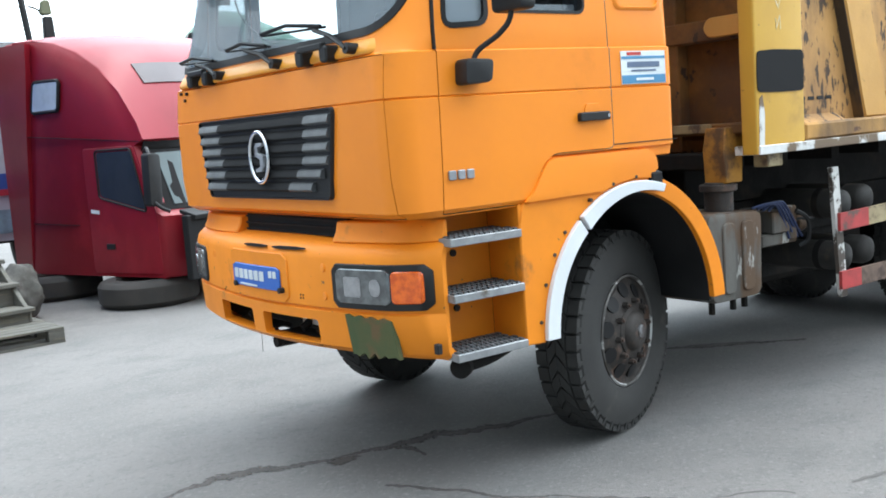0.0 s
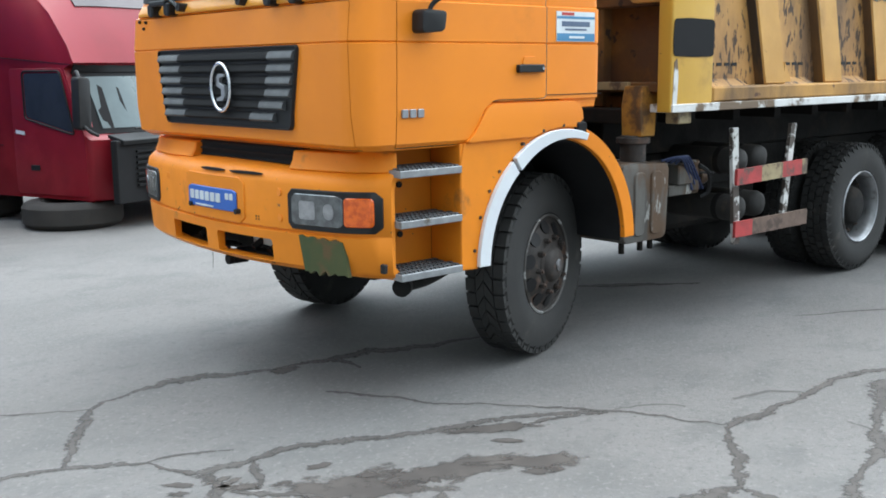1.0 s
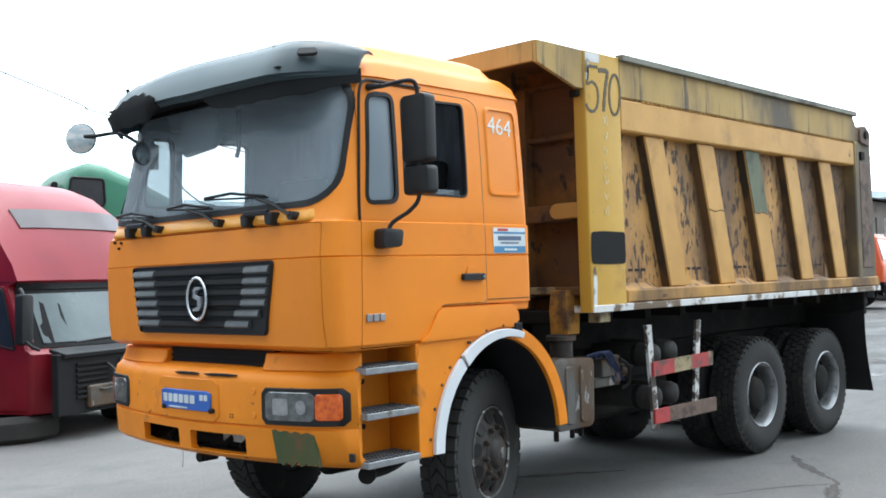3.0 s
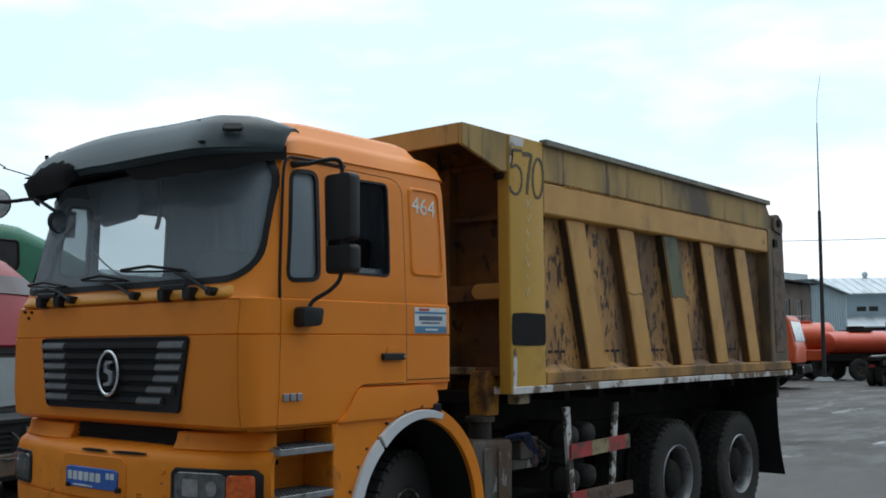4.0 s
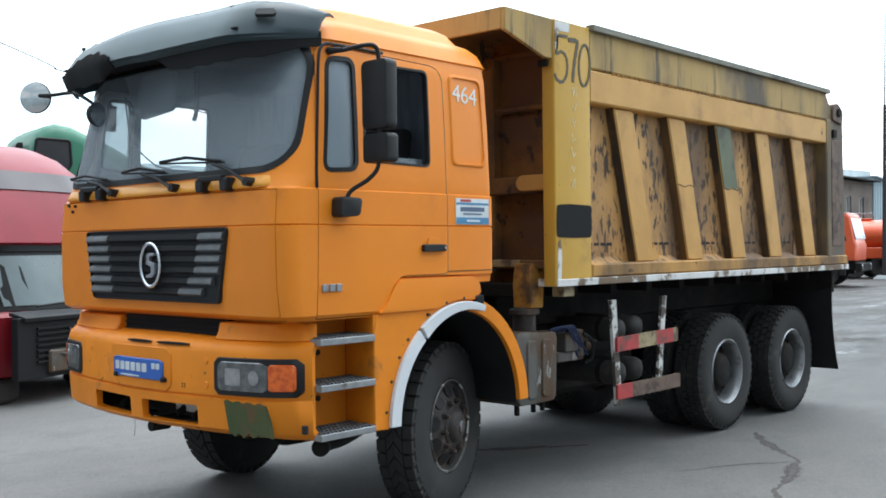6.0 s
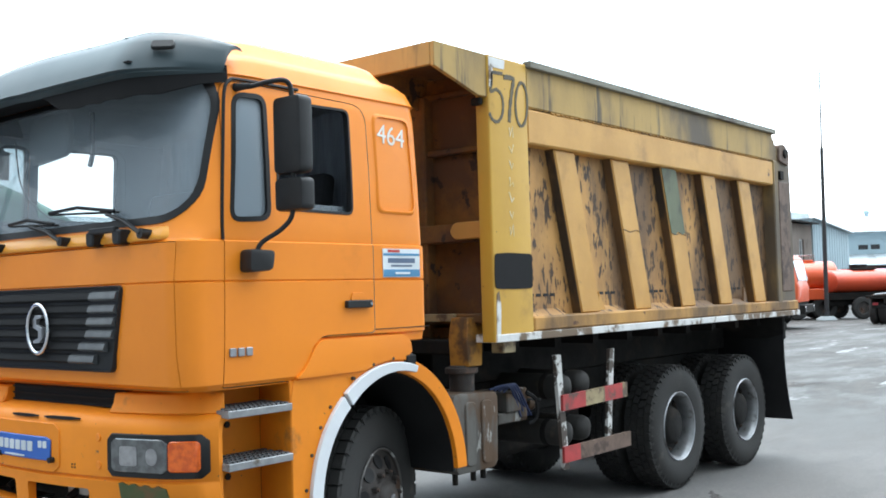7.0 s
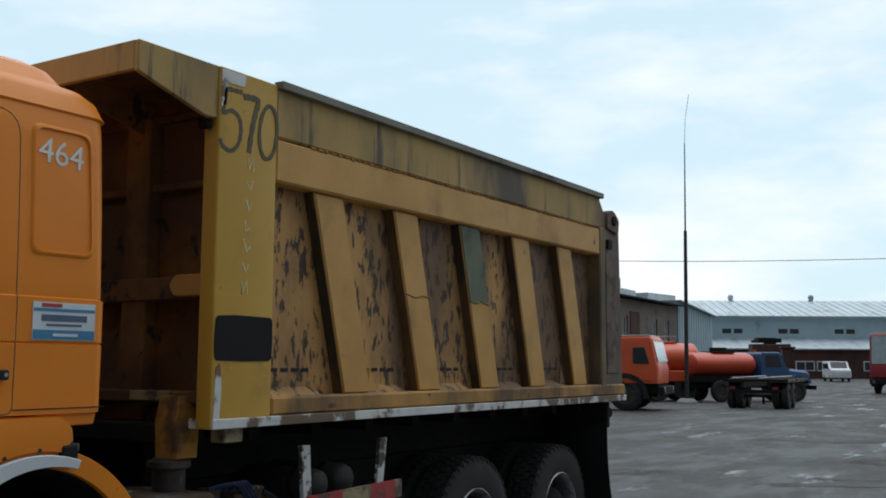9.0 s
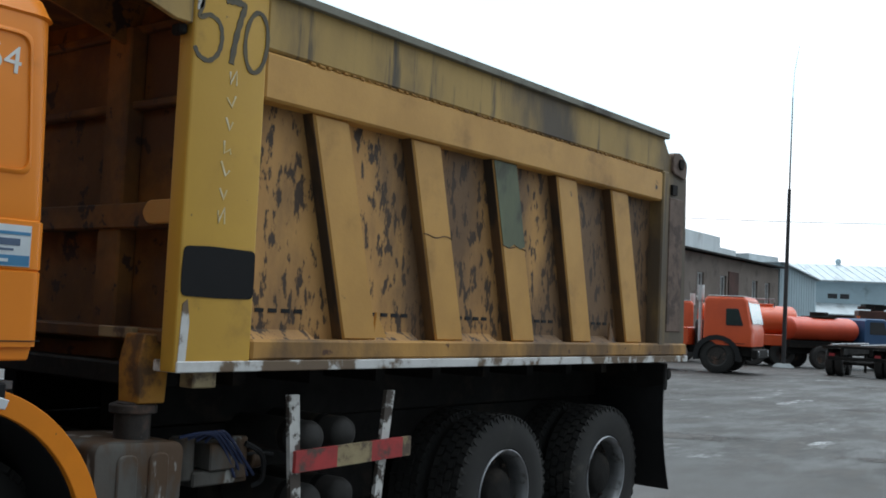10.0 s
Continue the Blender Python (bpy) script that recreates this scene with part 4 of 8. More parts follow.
def fender():
    cx, cz, ax, az = 1.365, .65, .612, .665

    def arc(a0, a1, da=0.0, n=24):
        return [(cx - (ax + da) * math.cos(radians(a0 + (a1 - a0) * k / n)), cz + (az + da) * math.sin(radians(a0 + (a1 - a0) * k / n))) for k in range(n + 1)]

    top = arc(0, 104)
    poly = [(.635, .655)] + [(.635, 1.195), (.66, 1.29), (.712, 1.30), (.81, 1.488)] + [(1.46, 1.485), (1.505, 1.46), (1.53, 1.40)] + top[::-1]
    bm = B()
    prism(bm, poly, 'y', -1.236, -1.19)
    f = part("fender", bm, ORANGE_WORN, truck, "orange wheel arch panel with rivets", bevel=.006)
    # swelling upper part
    bm = B()
    prism(bm, rounded_each([(.665, 1.296, .01), (.722, 1.34, .04), (.815, 1.478, .05), (1.455, 1.478, .04), (1.515, 1.44, .03), (1.522, 1.375, .01)]) + arc(99, 70, .03, 10), 'y', -1.254, -1.2)
    part("fender_crown", bm, ORANGE, f, "swelling orange upper part of the arch panel", bevel=.014, segs=3)
    bm = B()
    prism(bm, [(1.30, 1.505), (1.655, 1.505), (1.64, 1.44), (1.50, 1.44)], 'y', -1.23, -1.05)
    part("cab_corner_piece", bm, ORANGE, f, bevel=.006)

    def strip(name, a0, a1, d0, d1, y0, y1, mat_, label="", n=16, d2=None):
        o = arc(a0, a1, d0, n)
        i = [arc(a0, a1, d1 + ((d1 if d2 is None else d2) - d1) * k / n, n)[k] for k in range(n + 1)]
        bm = B()
        rows = [[(p[0], y0, p[1]), (q[0], y0 + .004, q[1]), (q[0], y1, q[1]), (p[0], y1, p[1])] for p, q in zip(o, i)]
        loft(bm, rows)
        return part(name, bm, mat_, f, label, bevel=.003)

    strip("arch_trim", 1, 52, .012, -.068, -1.262, -1.235, WHITE, "white plastic arch trim, cracked in two")
    strip("arch_trim", 53.5, 108, .016, -.066, -1.268, -1.238, WHITE, "", 16, -.022)
    strip("rear_flare", 99, 178, .045, -.04, -1.225, -1.17, ORANGE_WORN, "orange arch strip behind the wheel")
    bm = B()
    o, i = arc(0, 180, -.03, 30), arc(0, 180, -.045, 30)
    loft(bm, [[(p[0], -1.19, p[1]), (q[0], -1.19, q[1]), (q[0], -.55, q[1]), (p[0], -.55, p[1])] for p, q in zip(o, i)])
    part("arch_liner", bm, FLAP, f, "black wheel arch liner")
    bm = B()
    p = arc(101, 102, .03)[0]
    box(bm, p[0] - .02, p[0] + .06, -1.262, -1.22, p[1] - .045, p[1] + .03)
    part("trim_mount", bm, BLACK_PAINT, f, "black trim mount", bevel=.008)
    for a in (8, 22, 34, 44, 62, 76, 90, 100):
        p = arc(a, a + 1, .035)[0]
        bm = B()
        cyl(bm, (p[0], -1.242 - (.014 if a > 60 else 0), p[1]), (p[0], -1.22, p[1]), .009, 8)
        part("rivet", bm, RUST_DARK, f)
    # same panel on the far side
    bm = B()
    prism(bm, poly, 'y', 1.11, 1.156)
    part("fender", bm, ORANGE_WORN, truck, bevel=.006)
    bm = B()
    o, i = arc(0, 180, -.03, 30), arc(0, 180, -.045, 30)
    loft(bm, [[(p[0], .5, p[1]), (q[0], .5, q[1]), (q[0], 1.11, q[1]), (p[0], 1.11, p[1])] for p, q in zip(o, i)])
    part("arch_liner", bm, FLAP, truck)


fender()


# wheels
def tyre_mesh(R, W, lugs, name, vee=0.0):
    """A tyre about the y axis, outer side at y = 0, with tread blocks; vee: how far the blocks sweep back from the middle."""
    bm = B()
    prof = [(.275, .035), (.30, .012), (.36, .0), (.42, .002), (R - .045, .018), (R - .028, .035), (R - .024, .07), (R - .024, W - .07), (R - .028, W - .035), (R - .045, W - .018), (.42, W - .002), (.36, W), (.30, W - .012), (.275, W - .035)]
    lathe(bm, prof, (0, 0, 0), 56, closed=True)
    carcass = finish(name, bm, RUBBER, 30)
    bm = B()
    w = W - .05
    for k in range(lugs):
        for row in range(4):
            a = 6.28318 * (k + (0 if vee else (row % 2) * .5)) / lugs
            y0, y1 = .022 + w * row / 4 + .007, .022 + w * (row + 1) / 4 - .006
            da = 6.28318 / lugs * (.41 if vee else .385)
            sk = .12 * da * (1 if row % 2 else -1)
            if vee:
                slope = vee * 6.28318 / lugs
                a += slope * (1.0 if row in (0, 3) else .5)
                sk = 0 if row in (0, 3) else slope * .5 * (-1 if row < 2 else 1)
                y0, y1 = ((.024, .082), (.089, W / 2 - .001), (W / 2 + .001, W - .089), (W - .082, W - .024))[row]
            r0, r1 = R - .035, R - (.004 if 0 < row < 3 else .008)
            vs = []
            for aa in (a - da, a + da):
                for y, s in ((y0, -sk), (y1, sk)):
                    for r in (r0, r1):
                        vs.append(bm.verts.new((r * math.cos(aa + s), y, r * math.sin(aa + s))))
            for f in ((0, 1, 3, 2), (4, 6, 7, 5), (0, 4, 5, 1), (2, 3, 7, 6), (1, 5, 7, 3)):
                bm.faces.new([vs[i] for i in f])
        a = 6.28318 * k / lugs          # shoulder ribs
        for ya, yb in ((.0, .04), (W, W - .04)):
            vs = []
            for aa in (a - .8 / lugs, a + .8 / lugs):
                for r, y in ((R - .055, ya + (.012 if ya < .1 else -.012)), (R - .012, ya + (.022 if ya < .1 else -.022)), (R - .03, yb)):
                    vs.append(bm.verts.new((r * math.cos(aa), y, r * math.sin(aa))))
            for f in ((0, 1, 2), (3, 5, 4), (0, 3, 4, 1), (1, 4, 5, 2)):
                bm.faces.new([vs[i] for i in f])
    return carcass, finish("tread", bm, RUBBER, 30)


FRONT_TYRE = tyre_mesh(.533, .28, 38, "tyre", .8)
REAR_TYRE = tyre_mesh(.522, .285, 44, "tyre")


def front_rim():
    bm = B()
    lathe(bm, [(.284, .03), (.286, .02), (.277, .018), (.268, .036), (.258, .048), (.243, .036), (.215, .018), (.175, .0), (.16, -.008), (.0, -.008)], (0, 0, 0), 48)
    lathe(bm, [(.284, .03), (.284, .26), (.27, .26), (.0, .20)], (0, 0, 0), 32)
    me = finish("rim", bm, RUST_DARK, 35)
    return me


def rear_rim():
    bm = B()
    lathe(bm, [(.286, .03), (.290, .016), (.280, .010), (.262, .024), (.252, .05), (.247, .10), (.252, .125), (.246, .19), (.236, .215), (.246, .225), (.284, .225), (.286, .04)], (0, 0, 0), 48, closed=True)
    return finish("rim", bm, RIM_STEEL, 35)


RIM_F, RIM_R = front_rim(), rear_rim()


def hole_mesh():
    bm = B()
    cyl(bm, (0, -.006, 0), (0, .02, 0), .042, 14)
    return finish("vent_hole", bm, SEAL, 60)


def nut_mesh():
    bm = B()
    cyl(bm, (0, -.016, 0), (0, .02, 0), .017, 6)
    cyl(bm, (0, -.026, 0), (0, -.016, 0), .009, 8)
    return finish("wheel_nut", bm, RUST_DARK, 30)


HOLE, NUT = hole_mesh(), nut_mesh()
FLANGE = finish("rim_flange", (lambda b: (lathe(b, [(.287, .028), (.291, .012), (.283, .006), (.276, .014), (.282, .028)], (0, 0, 0), 48, closed=True), b)[1])(B()), STEEL, 40)
FRONT_FLANGE = finish("rim_flange", (lambda b: (lathe(b, [(.287, .028), (.291, .012), (.283, .006), (.276, .014), (.282, .028)], (0, 0, 0), 48, closed=True), b)[1])(B()), FLANGE_GREY, 40)
REAR_DISC = finish("d", (lambda b: (lathe(b, [(.248, .14), (.225, .13), (.19, .125), (.165, .115), (.145, .065), (.12, .048), (.0, .044)], (0, 0, 0), 32), b)[1])(B()), CHASSIS, 40)
FRONT_HUB = finish("hub", (lambda b: (lathe(b, [(.135, -.004), (.128, -.016), (.105, -.022), (.097, -.042), (.082, -.056), (.05, -.062), (.0, -.063)], (0, 0, 0), 32), b)[1])(B()), RUST_DARK, 40)
HUB_CAP = finish("hub_cap", (lambda b: (lathe(b, [(.036, -.060), (.034, -.070), (.0, -.072)], (0, 0, 0), 20), b)[1])(B()), STEEL, 40)


def child(name, me, parent, m=None, label=""):
    ob = new(name, me)
    ob.parent = parent
    if m is not None:
        ob.matrix_basis = m
    return tagged(ob, label=label)


def wheel(parent, x, y, z, far=False, rear=False, spin=0.0, turn=0.0, seen=True):
    """A wheel with its outer face at y; far: its outer face looks to +y."""
    hub = child("wheel", FRONT_HUB if not rear else REAR_DISC, parent, pose(x, y, z, 0, 0, (180 if far else 0) + turn) @ pose(0, 0, 0, 0, spin, 0), "road wheel with a worn block-tread tyre")
    carcass, blocks = REAR_TYRE if rear else FRONT_TYRE
    child("tyre", carcass, hub, label="dusty black tyre with block tread")
    tagged(child("tread", blocks, hub), kind="stuff")
    child("rim_flange", FLANGE if rear else FRONT_FLANGE, hub, label="bare steel rim edge" if rear else "dull scuffed rim edge")
    child("rim", RIM_R if rear else RIM_F, hub, label="bare silver deep-dish rim" if rear else "rusty dark steel rim")
    if not rear and seen:
        child("hub_cap", HUB_CAP, hub)
        for k in range(10):
            a = 36 * k
            child("vent_hole", HOLE, hub, pose(0, 0, 0, 0, a, 0) @ pose(.218, .019, 0, 0, 0, 24))
            child("wheel_nut", NUT, hub, pose(0, 0, 0, 0, a + 18, 0) @ pose(.158, -.018, 0))
    if rear and seen:
        for k in range(10):
            child("wheel_nut", NUT, hub, pose(0, 0, 0, 0, 36 * k, 0) @ pose(.20, .125, 0))
    return hub


wheel(truck, 1.545, -.985, .535, spin=12, turn=17.5)
wheel(truck, 1.33, 1.12, .535, far=True, turn=17, seen=False)
for x, y in ((5.185, -1.035), (6.52, -1.055)):
    wheel(truck, x, y, .523, rear=True, spin=x * 31)
    wheel(truck, x, .955, .523, far=True, rear=True, seen=False)
    for yi, f in ((y + .325, False), (.63, True)):
        inner = child("inner_tyre", REAR_TYRE[0], truck, pose(x, yi, .523, 0, 0, 180 if f else 0) @ pose(0, 0, 0, 0, 20, 0))
        tagged(child("tread", REAR_TYRE[1], inner), kind="stuff")


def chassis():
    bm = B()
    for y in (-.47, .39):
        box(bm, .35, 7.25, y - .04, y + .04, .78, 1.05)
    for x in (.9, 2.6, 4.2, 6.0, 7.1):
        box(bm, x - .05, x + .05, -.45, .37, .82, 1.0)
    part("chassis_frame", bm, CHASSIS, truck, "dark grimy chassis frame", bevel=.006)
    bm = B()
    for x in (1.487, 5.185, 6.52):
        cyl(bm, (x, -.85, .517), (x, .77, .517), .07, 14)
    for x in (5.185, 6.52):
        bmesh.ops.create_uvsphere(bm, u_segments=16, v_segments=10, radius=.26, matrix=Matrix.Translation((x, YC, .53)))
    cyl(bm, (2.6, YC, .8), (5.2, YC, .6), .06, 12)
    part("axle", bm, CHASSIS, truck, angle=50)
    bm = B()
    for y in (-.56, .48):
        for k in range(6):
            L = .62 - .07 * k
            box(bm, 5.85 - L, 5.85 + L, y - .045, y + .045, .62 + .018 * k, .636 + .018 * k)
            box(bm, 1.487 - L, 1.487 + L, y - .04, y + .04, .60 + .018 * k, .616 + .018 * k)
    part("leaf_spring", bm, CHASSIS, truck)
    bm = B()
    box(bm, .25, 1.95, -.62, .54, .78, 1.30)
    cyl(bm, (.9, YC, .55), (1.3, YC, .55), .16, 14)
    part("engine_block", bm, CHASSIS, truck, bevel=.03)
    # pivot and tube seen below the step
    bm = B()
    tube(bm, bend([(.36, -1.12, .60), (.52, -1.10, .605), (.72, -1.02, .62), (.95, -.85, .60)], 5), .028, 10)
    cyl(bm, (.33, -1.135, .60), (.37, -1.105, .60), .048, 14)
    part("stabiliser", bm, CHASSIS, truck, "black stabiliser bar below the step")
    bm = B()
    tube(bm, bend([(.98, -.95, 1.18), (1.15, -.95, 1.12), (1.28, -.9, 1.0)], 6), .035, 10)
    part("hose", bm, PLASTIC, truck)


chassis()


def underbody():
    # exhaust box behind the front wheel
    bm = B()
    prism(bm, rounded([(2.04, .60), (2.46, .60), (2.48, 1.07), (2.02, 1.09)], .06), 'y', -1.13, -.66)
    tk = part("silencer_box", bm, TANK, truck, "stained grey steel silencer box", bevel=.02, segs=2)
    bm = B()
    for x in (2.18, 2.34):
        prism(bm, rounded([(x - .05, .64), (x + .05, .64), (x + .05, 1.03), (x - .05, 1.03)], .04), 'y', -1.142, -1.12)
    part("pressed_rib", bm, TANK, tk, bevel=.006)
    for x in (2.12, 2.30, 2.40):
        bm = B()
        cyl(bm, (x, -1.05, .53), (x, -1.05, .62), .018, 8)
        part("drain_stub", bm, CHASSIS, tk)
    # tank and boxes on the far side, added unseen to darken under the body
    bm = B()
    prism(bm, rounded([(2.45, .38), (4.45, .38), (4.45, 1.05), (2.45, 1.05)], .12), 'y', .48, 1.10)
    part("fuel_tank", bm, CHASSIS, truck, "grimy fuel tank added unseen to darken under the frame", bevel=.02)
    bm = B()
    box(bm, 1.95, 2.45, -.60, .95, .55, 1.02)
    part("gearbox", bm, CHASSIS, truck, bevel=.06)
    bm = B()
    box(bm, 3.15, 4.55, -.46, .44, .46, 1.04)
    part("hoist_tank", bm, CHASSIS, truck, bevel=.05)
    bm = B()
    cyl(bm, (2.30, -.98, 1.06), (2.30, -.98, 1.24), .08, 16)
    cyl(bm, (2.30, -.98, 1.19), (2.30, -.98, 1.23), .105, 16)
    part("outlet_pipe", bm, RUST_DARK, tk, bevel=.006)
    # yellow duct of the dump body that stands over the outlet
    bm = B()
    loft(bm, [[(2.26, -1.07, 1.235), (2.40, -1.07, 1.235), (2.40, -.92, 1.235), (2.26, -.92, 1.235)], [(2.25, -1.07, 1.42), (2.41, -1.07, 1.42), (2.41, -.92, 1.42), (2.25, -.92, 1.42)],
              [(2.28, -1.06, 1.54), (2.44, -1.06, 1.54), (2.44, -.92, 1.54), (2.28, -.92, 1.54)]])
    part("heating_duct", bm, DUCT, truck, "yellow sheet-metal heating duct", bevel=.006)
    # filter, valves, air lines
    bm = B()
    box(bm, 2.62, 2.95, -1.02, -.80, .83, .90)
    box(bm, 2.70, 2.86, -1.04, -.90, .90, 1.03)
    cyl(bm, (2.90, -1.0, .85), (2.90, -1.0, 1.05), .045, 12)
    cyl(bm, (2.60, -.95, .86), (2.60, -.95, 1.06), .06, 14)
    cyl(bm, (2.98, -.98, .93), (3.05, -.98, .93), .05, 12)
    part("valve_block", bm, TANK, truck, "grey air valves and filter", bevel=.008)
    bm = B()
    for k in range(4):
        tube(bm, bend([(2.52 + .05 * k, -1.03, 1.07 - .01 * k), (2.66 + .03 * k, -1.07, 1.085), (2.78 + .05 * k, -1.04, 1.0 - .03 * k), (2.86 + .04 * k, -1.03, .86)], 6), .008, 6)
    part("air_line", bm, BLUE_CABLE, truck, "blue coiled air lines")
    bm = B()
    tube(bm, bend([(2.9, -1.05, 1.02), (3.0, -1.06, .96), (3.03, -1.04, .84), (3.0, -1.0, .8)], 6), .014, 6)
    tube(bm, bend([(2.95, -1.0, .96), (3.08, -1.03, .955), (3.12, -1.0, .94)], 4), .01, 6)
    part("air_line", bm, PLASTIC, truck)
    # air reservoirs
    for x, z in ((3.30, 1.02), (3.54, 1.03), (3.30, .70), (3.54, .71)):
        bm = B()
        lathe(bm, [(.004, 0), (.048, .006), (.078, .023), (.09, .055), (.09, .58), (.078, .62), (.004, .64)], (x, -1.13, z), 24)
        rv = part("air_reservoir", bm, RESERVOIR, truck, "dark round-ended air reservoir", angle=50)
        bm = B()
        lathe(bm, [(.094, .15), (.094, .19), (.089, .19), (.089, .15)], (x, -1.13, z), 24, closed=True)
        part("strap", bm, CHASSIS, rv)
    # side guard
    bm = B()
    prism(bm, [(3.085, .49), (3.15, .49), (3.085, 1.26), (3.015, 1.26)], 'y', -1.215, -1.19)
    sg = part("side_guard", bm, GUARD_WHITE, truck, "side guard with red and white boards, paint worn")
    bm = B()
    prism(bm, [(3.665, .62), (3.72, .62), (3.80, 1.26), (3.735, 1.26)], 'y', -1.215, -1.19)
    part("guard_post", bm, GUARD_WHITE, sg)
    for z0, dz, mats in ((.885, .02, (RED_PAINT_WORN, CREAM_WORN, RED_PAINT_WORN, CREAM_WORN)), (.54, -.0, (RED_PAINT_WORN, BARE_RUST, BARE_RUST, BARE_RUST))):
        cuts = (3.06, 3.35, 3.61, 3.86, 3.93) if z0 > .7 else (3.06, 3.26, 3.5, 3.74, 3.96)
        for a, b, mt in zip(cuts, cuts[1:], mats):
            bm = B()
            za, zb = (a - 3.06) * dz, (b - 3.06) * dz
            prism(bm, [(a, z0 + za), (b, z0 + zb), (b, z0 + zb + .105), (a, z0 + za + .105)], 'y', -1.238, -1.218)
            part("board", bm, mt, sg)
    # mudflap
    bm = B()
    rows = []
    for k in range(9):
        t = k / 8
        z = 1.36 - 1.0 * t
        x = 7.16 + .05 * t - .06 * math.sin(t * 3.1) + .12 * max(0, t - .6) ** 2
        rows.append([(x, -1.19 - .03 * t, z), (x + .012, -1.19 - .03 * t, z), (x + .03, -.5, z), (x + .018, -.5, z)])
    loft(bm, rows)
    part("mudflap", bm, FLAP, truck, "black rubber mudflap behind the rear wheels", angle=60)
    bm = B()
    box(bm, 7.14, 7.2, -1.2, 1.1, 1.15, 1.37)
    box(bm, 7.25, 7.42, -1.1, -.95, 1.16, 1.3)
    cyl(bm, (7.36, -1.14, 1.27), (7.36, -1.0, 1.27), .045, 12)
    part("rear_crossmember", bm, CHASSIS, truck, bevel=.01)


underbody()


def dump_body():
    y0 = -1.26
    # floor and walls
    bm = B()
    box(bm, 2.45, 7.3, -1.12, 1.04, 1.39, 1.47)
    db = part("dump_body", bm, DARK_RUST_YELLOW, truck, "worn yellow steel dump body with slanted ribs, paint flaking")
    bm = B()
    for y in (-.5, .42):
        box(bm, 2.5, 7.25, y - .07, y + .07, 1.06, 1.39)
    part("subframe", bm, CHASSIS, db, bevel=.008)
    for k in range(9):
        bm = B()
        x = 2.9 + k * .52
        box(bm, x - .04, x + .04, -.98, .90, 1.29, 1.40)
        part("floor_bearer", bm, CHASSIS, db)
    bm = B()
    box(bm, 2.5, 6.95, -1.15, -1.115, 1.47, 3.1)
    part("side_panel", bm, YELLOW_PANEL, db, "yellow side panel with paint flaked to rust")
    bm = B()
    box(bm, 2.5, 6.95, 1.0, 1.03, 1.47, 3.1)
    part("side_panel", bm, DARK_RUST_YELLOW, db)
    # front post, folded from plate
    for s in (0, 1):
        bm = B()
        ya, yb = (y0, -1.155) if s == 0 else (1.075, 1.18)
        prism(bm, rounded([(2.29, ya), (2.715, ya), (2.715, yb), (2.29, yb)] if s == 0 else [(2.29, ya), (2.715, ya), (2.715, yb), (2.29, yb)], .015, 3), 'z', 1.385, 3.165)
        post = part("front_post", bm, YELLOW_POST, db, "yellow corner post with painted marks", bevel=.006)
        if s == 0:
            near_post = post
    # rails on both sides
    for yo, yi, far in ((-1.252, -1.10, 0), (1.172, 1.02, 1)):
        s = -1 if not far else 1
        def rail(name, x0, x1, z0, z1, out, mat_, label="", bv=.012):
            bm = B()
            a, b = sorted((yo + s * out, yi))
            box(bm, x0, x1, a, b, z0, z1)
            return part(name, bm, mat_, db, label, bevel=bv)
        rail("top_rail", 2.716, 6.92, 2.885, 3.165, .0, YELLOW_TOP, "weathered yellow top rail streaked with black")
        rail("upper_beam", 2.716, 6.89, 2.65, 2.878, .004, YELLOW, "yellow beam above the ribs")
        rail("bottom_rail", 2.716, 7.40, 1.434, 1.53, .012, YELLOW_GRIMY, "grimy yellow bottom rail")
        rail("bottom_stripe", 2.30, 7.42, 1.383, 1.432, .016, WHITE_WORN, "white stripe along the lower edge, worn to rust", .004)
        bm = B()
        a, b = sorted((yo - s * .03, yo + s * .035))
        box(bm, 2.722, 6.93, a, b, 3.145, 3.19)
        part("rail_lip", bm, LIP, db, "grey worn lip plate", bevel=.004)
        if not far:
            bm = B()
            rw = random.Random(5)
            for k in range(64):
                xw = 3.0 + k * .06
                cyl(bm, (xw, yo - .002, 2.8815), (xw + rw.uniform(.022, .042), yo - .002, 2.8815 - rw.uniform(0, .006)), rw.uniform(.004, .008), 6)
            tagged(part("weld_bead", bm, YELLOW_GRIMY, db, "row of grimy weld beads"), kind="stuff")
    # white corner mark at the foot of the post
    bm = B()
    prism(bm, [(2.305, 1.432), (2.345, 1.432), (2.355, 1.60), (2.34, 1.70), (2.315, 1.68)], 'y', y0 - .004, y0)
    part("white_mark", bm, WHITE_WORN, near_post)
    bm = B()
    prism(bm, rounded([(2.302, 1.714), (2.50, 1.709), (2.704, 1.712), (2.708, 1.80), (2.706, 1.932), (2.45, 1.937), (2.305, 1.930), (2.298, 1.80)], .028), 'y', y0 - .004, y0)
    part("black_patch", bm, BLACK_PAINT, near_post, "square patch of flat black paint")

    def stroke(name, way, w, mat_, parent, lift=.003):
        """A flat hand-painted stroke on the post's face."""
        pts = [Vector((x, 0, z)) for x, z in way]
        rows = []
        for i, p in enumerate(pts):
            d = (pts[min(i + 1, len(pts) - 1)] - pts[max(i - 1, 0)]).normalized()
            s = Vector((-d.z, 0, d.x)) * w * (.5 + .08 * math.sin(i * 1.7))
            rows.append([(p.x + s.x, y0 - lift, p.z + s.z), (p.x - s.x, y0 - lift, p.z - s.z), (p.x - s.x, y0, p.z - s.z), (p.x + s.x, y0, p.z + s.z)])
        bm = B()
        loft(bm, rows)
        return part(name, bm, mat_, parent)

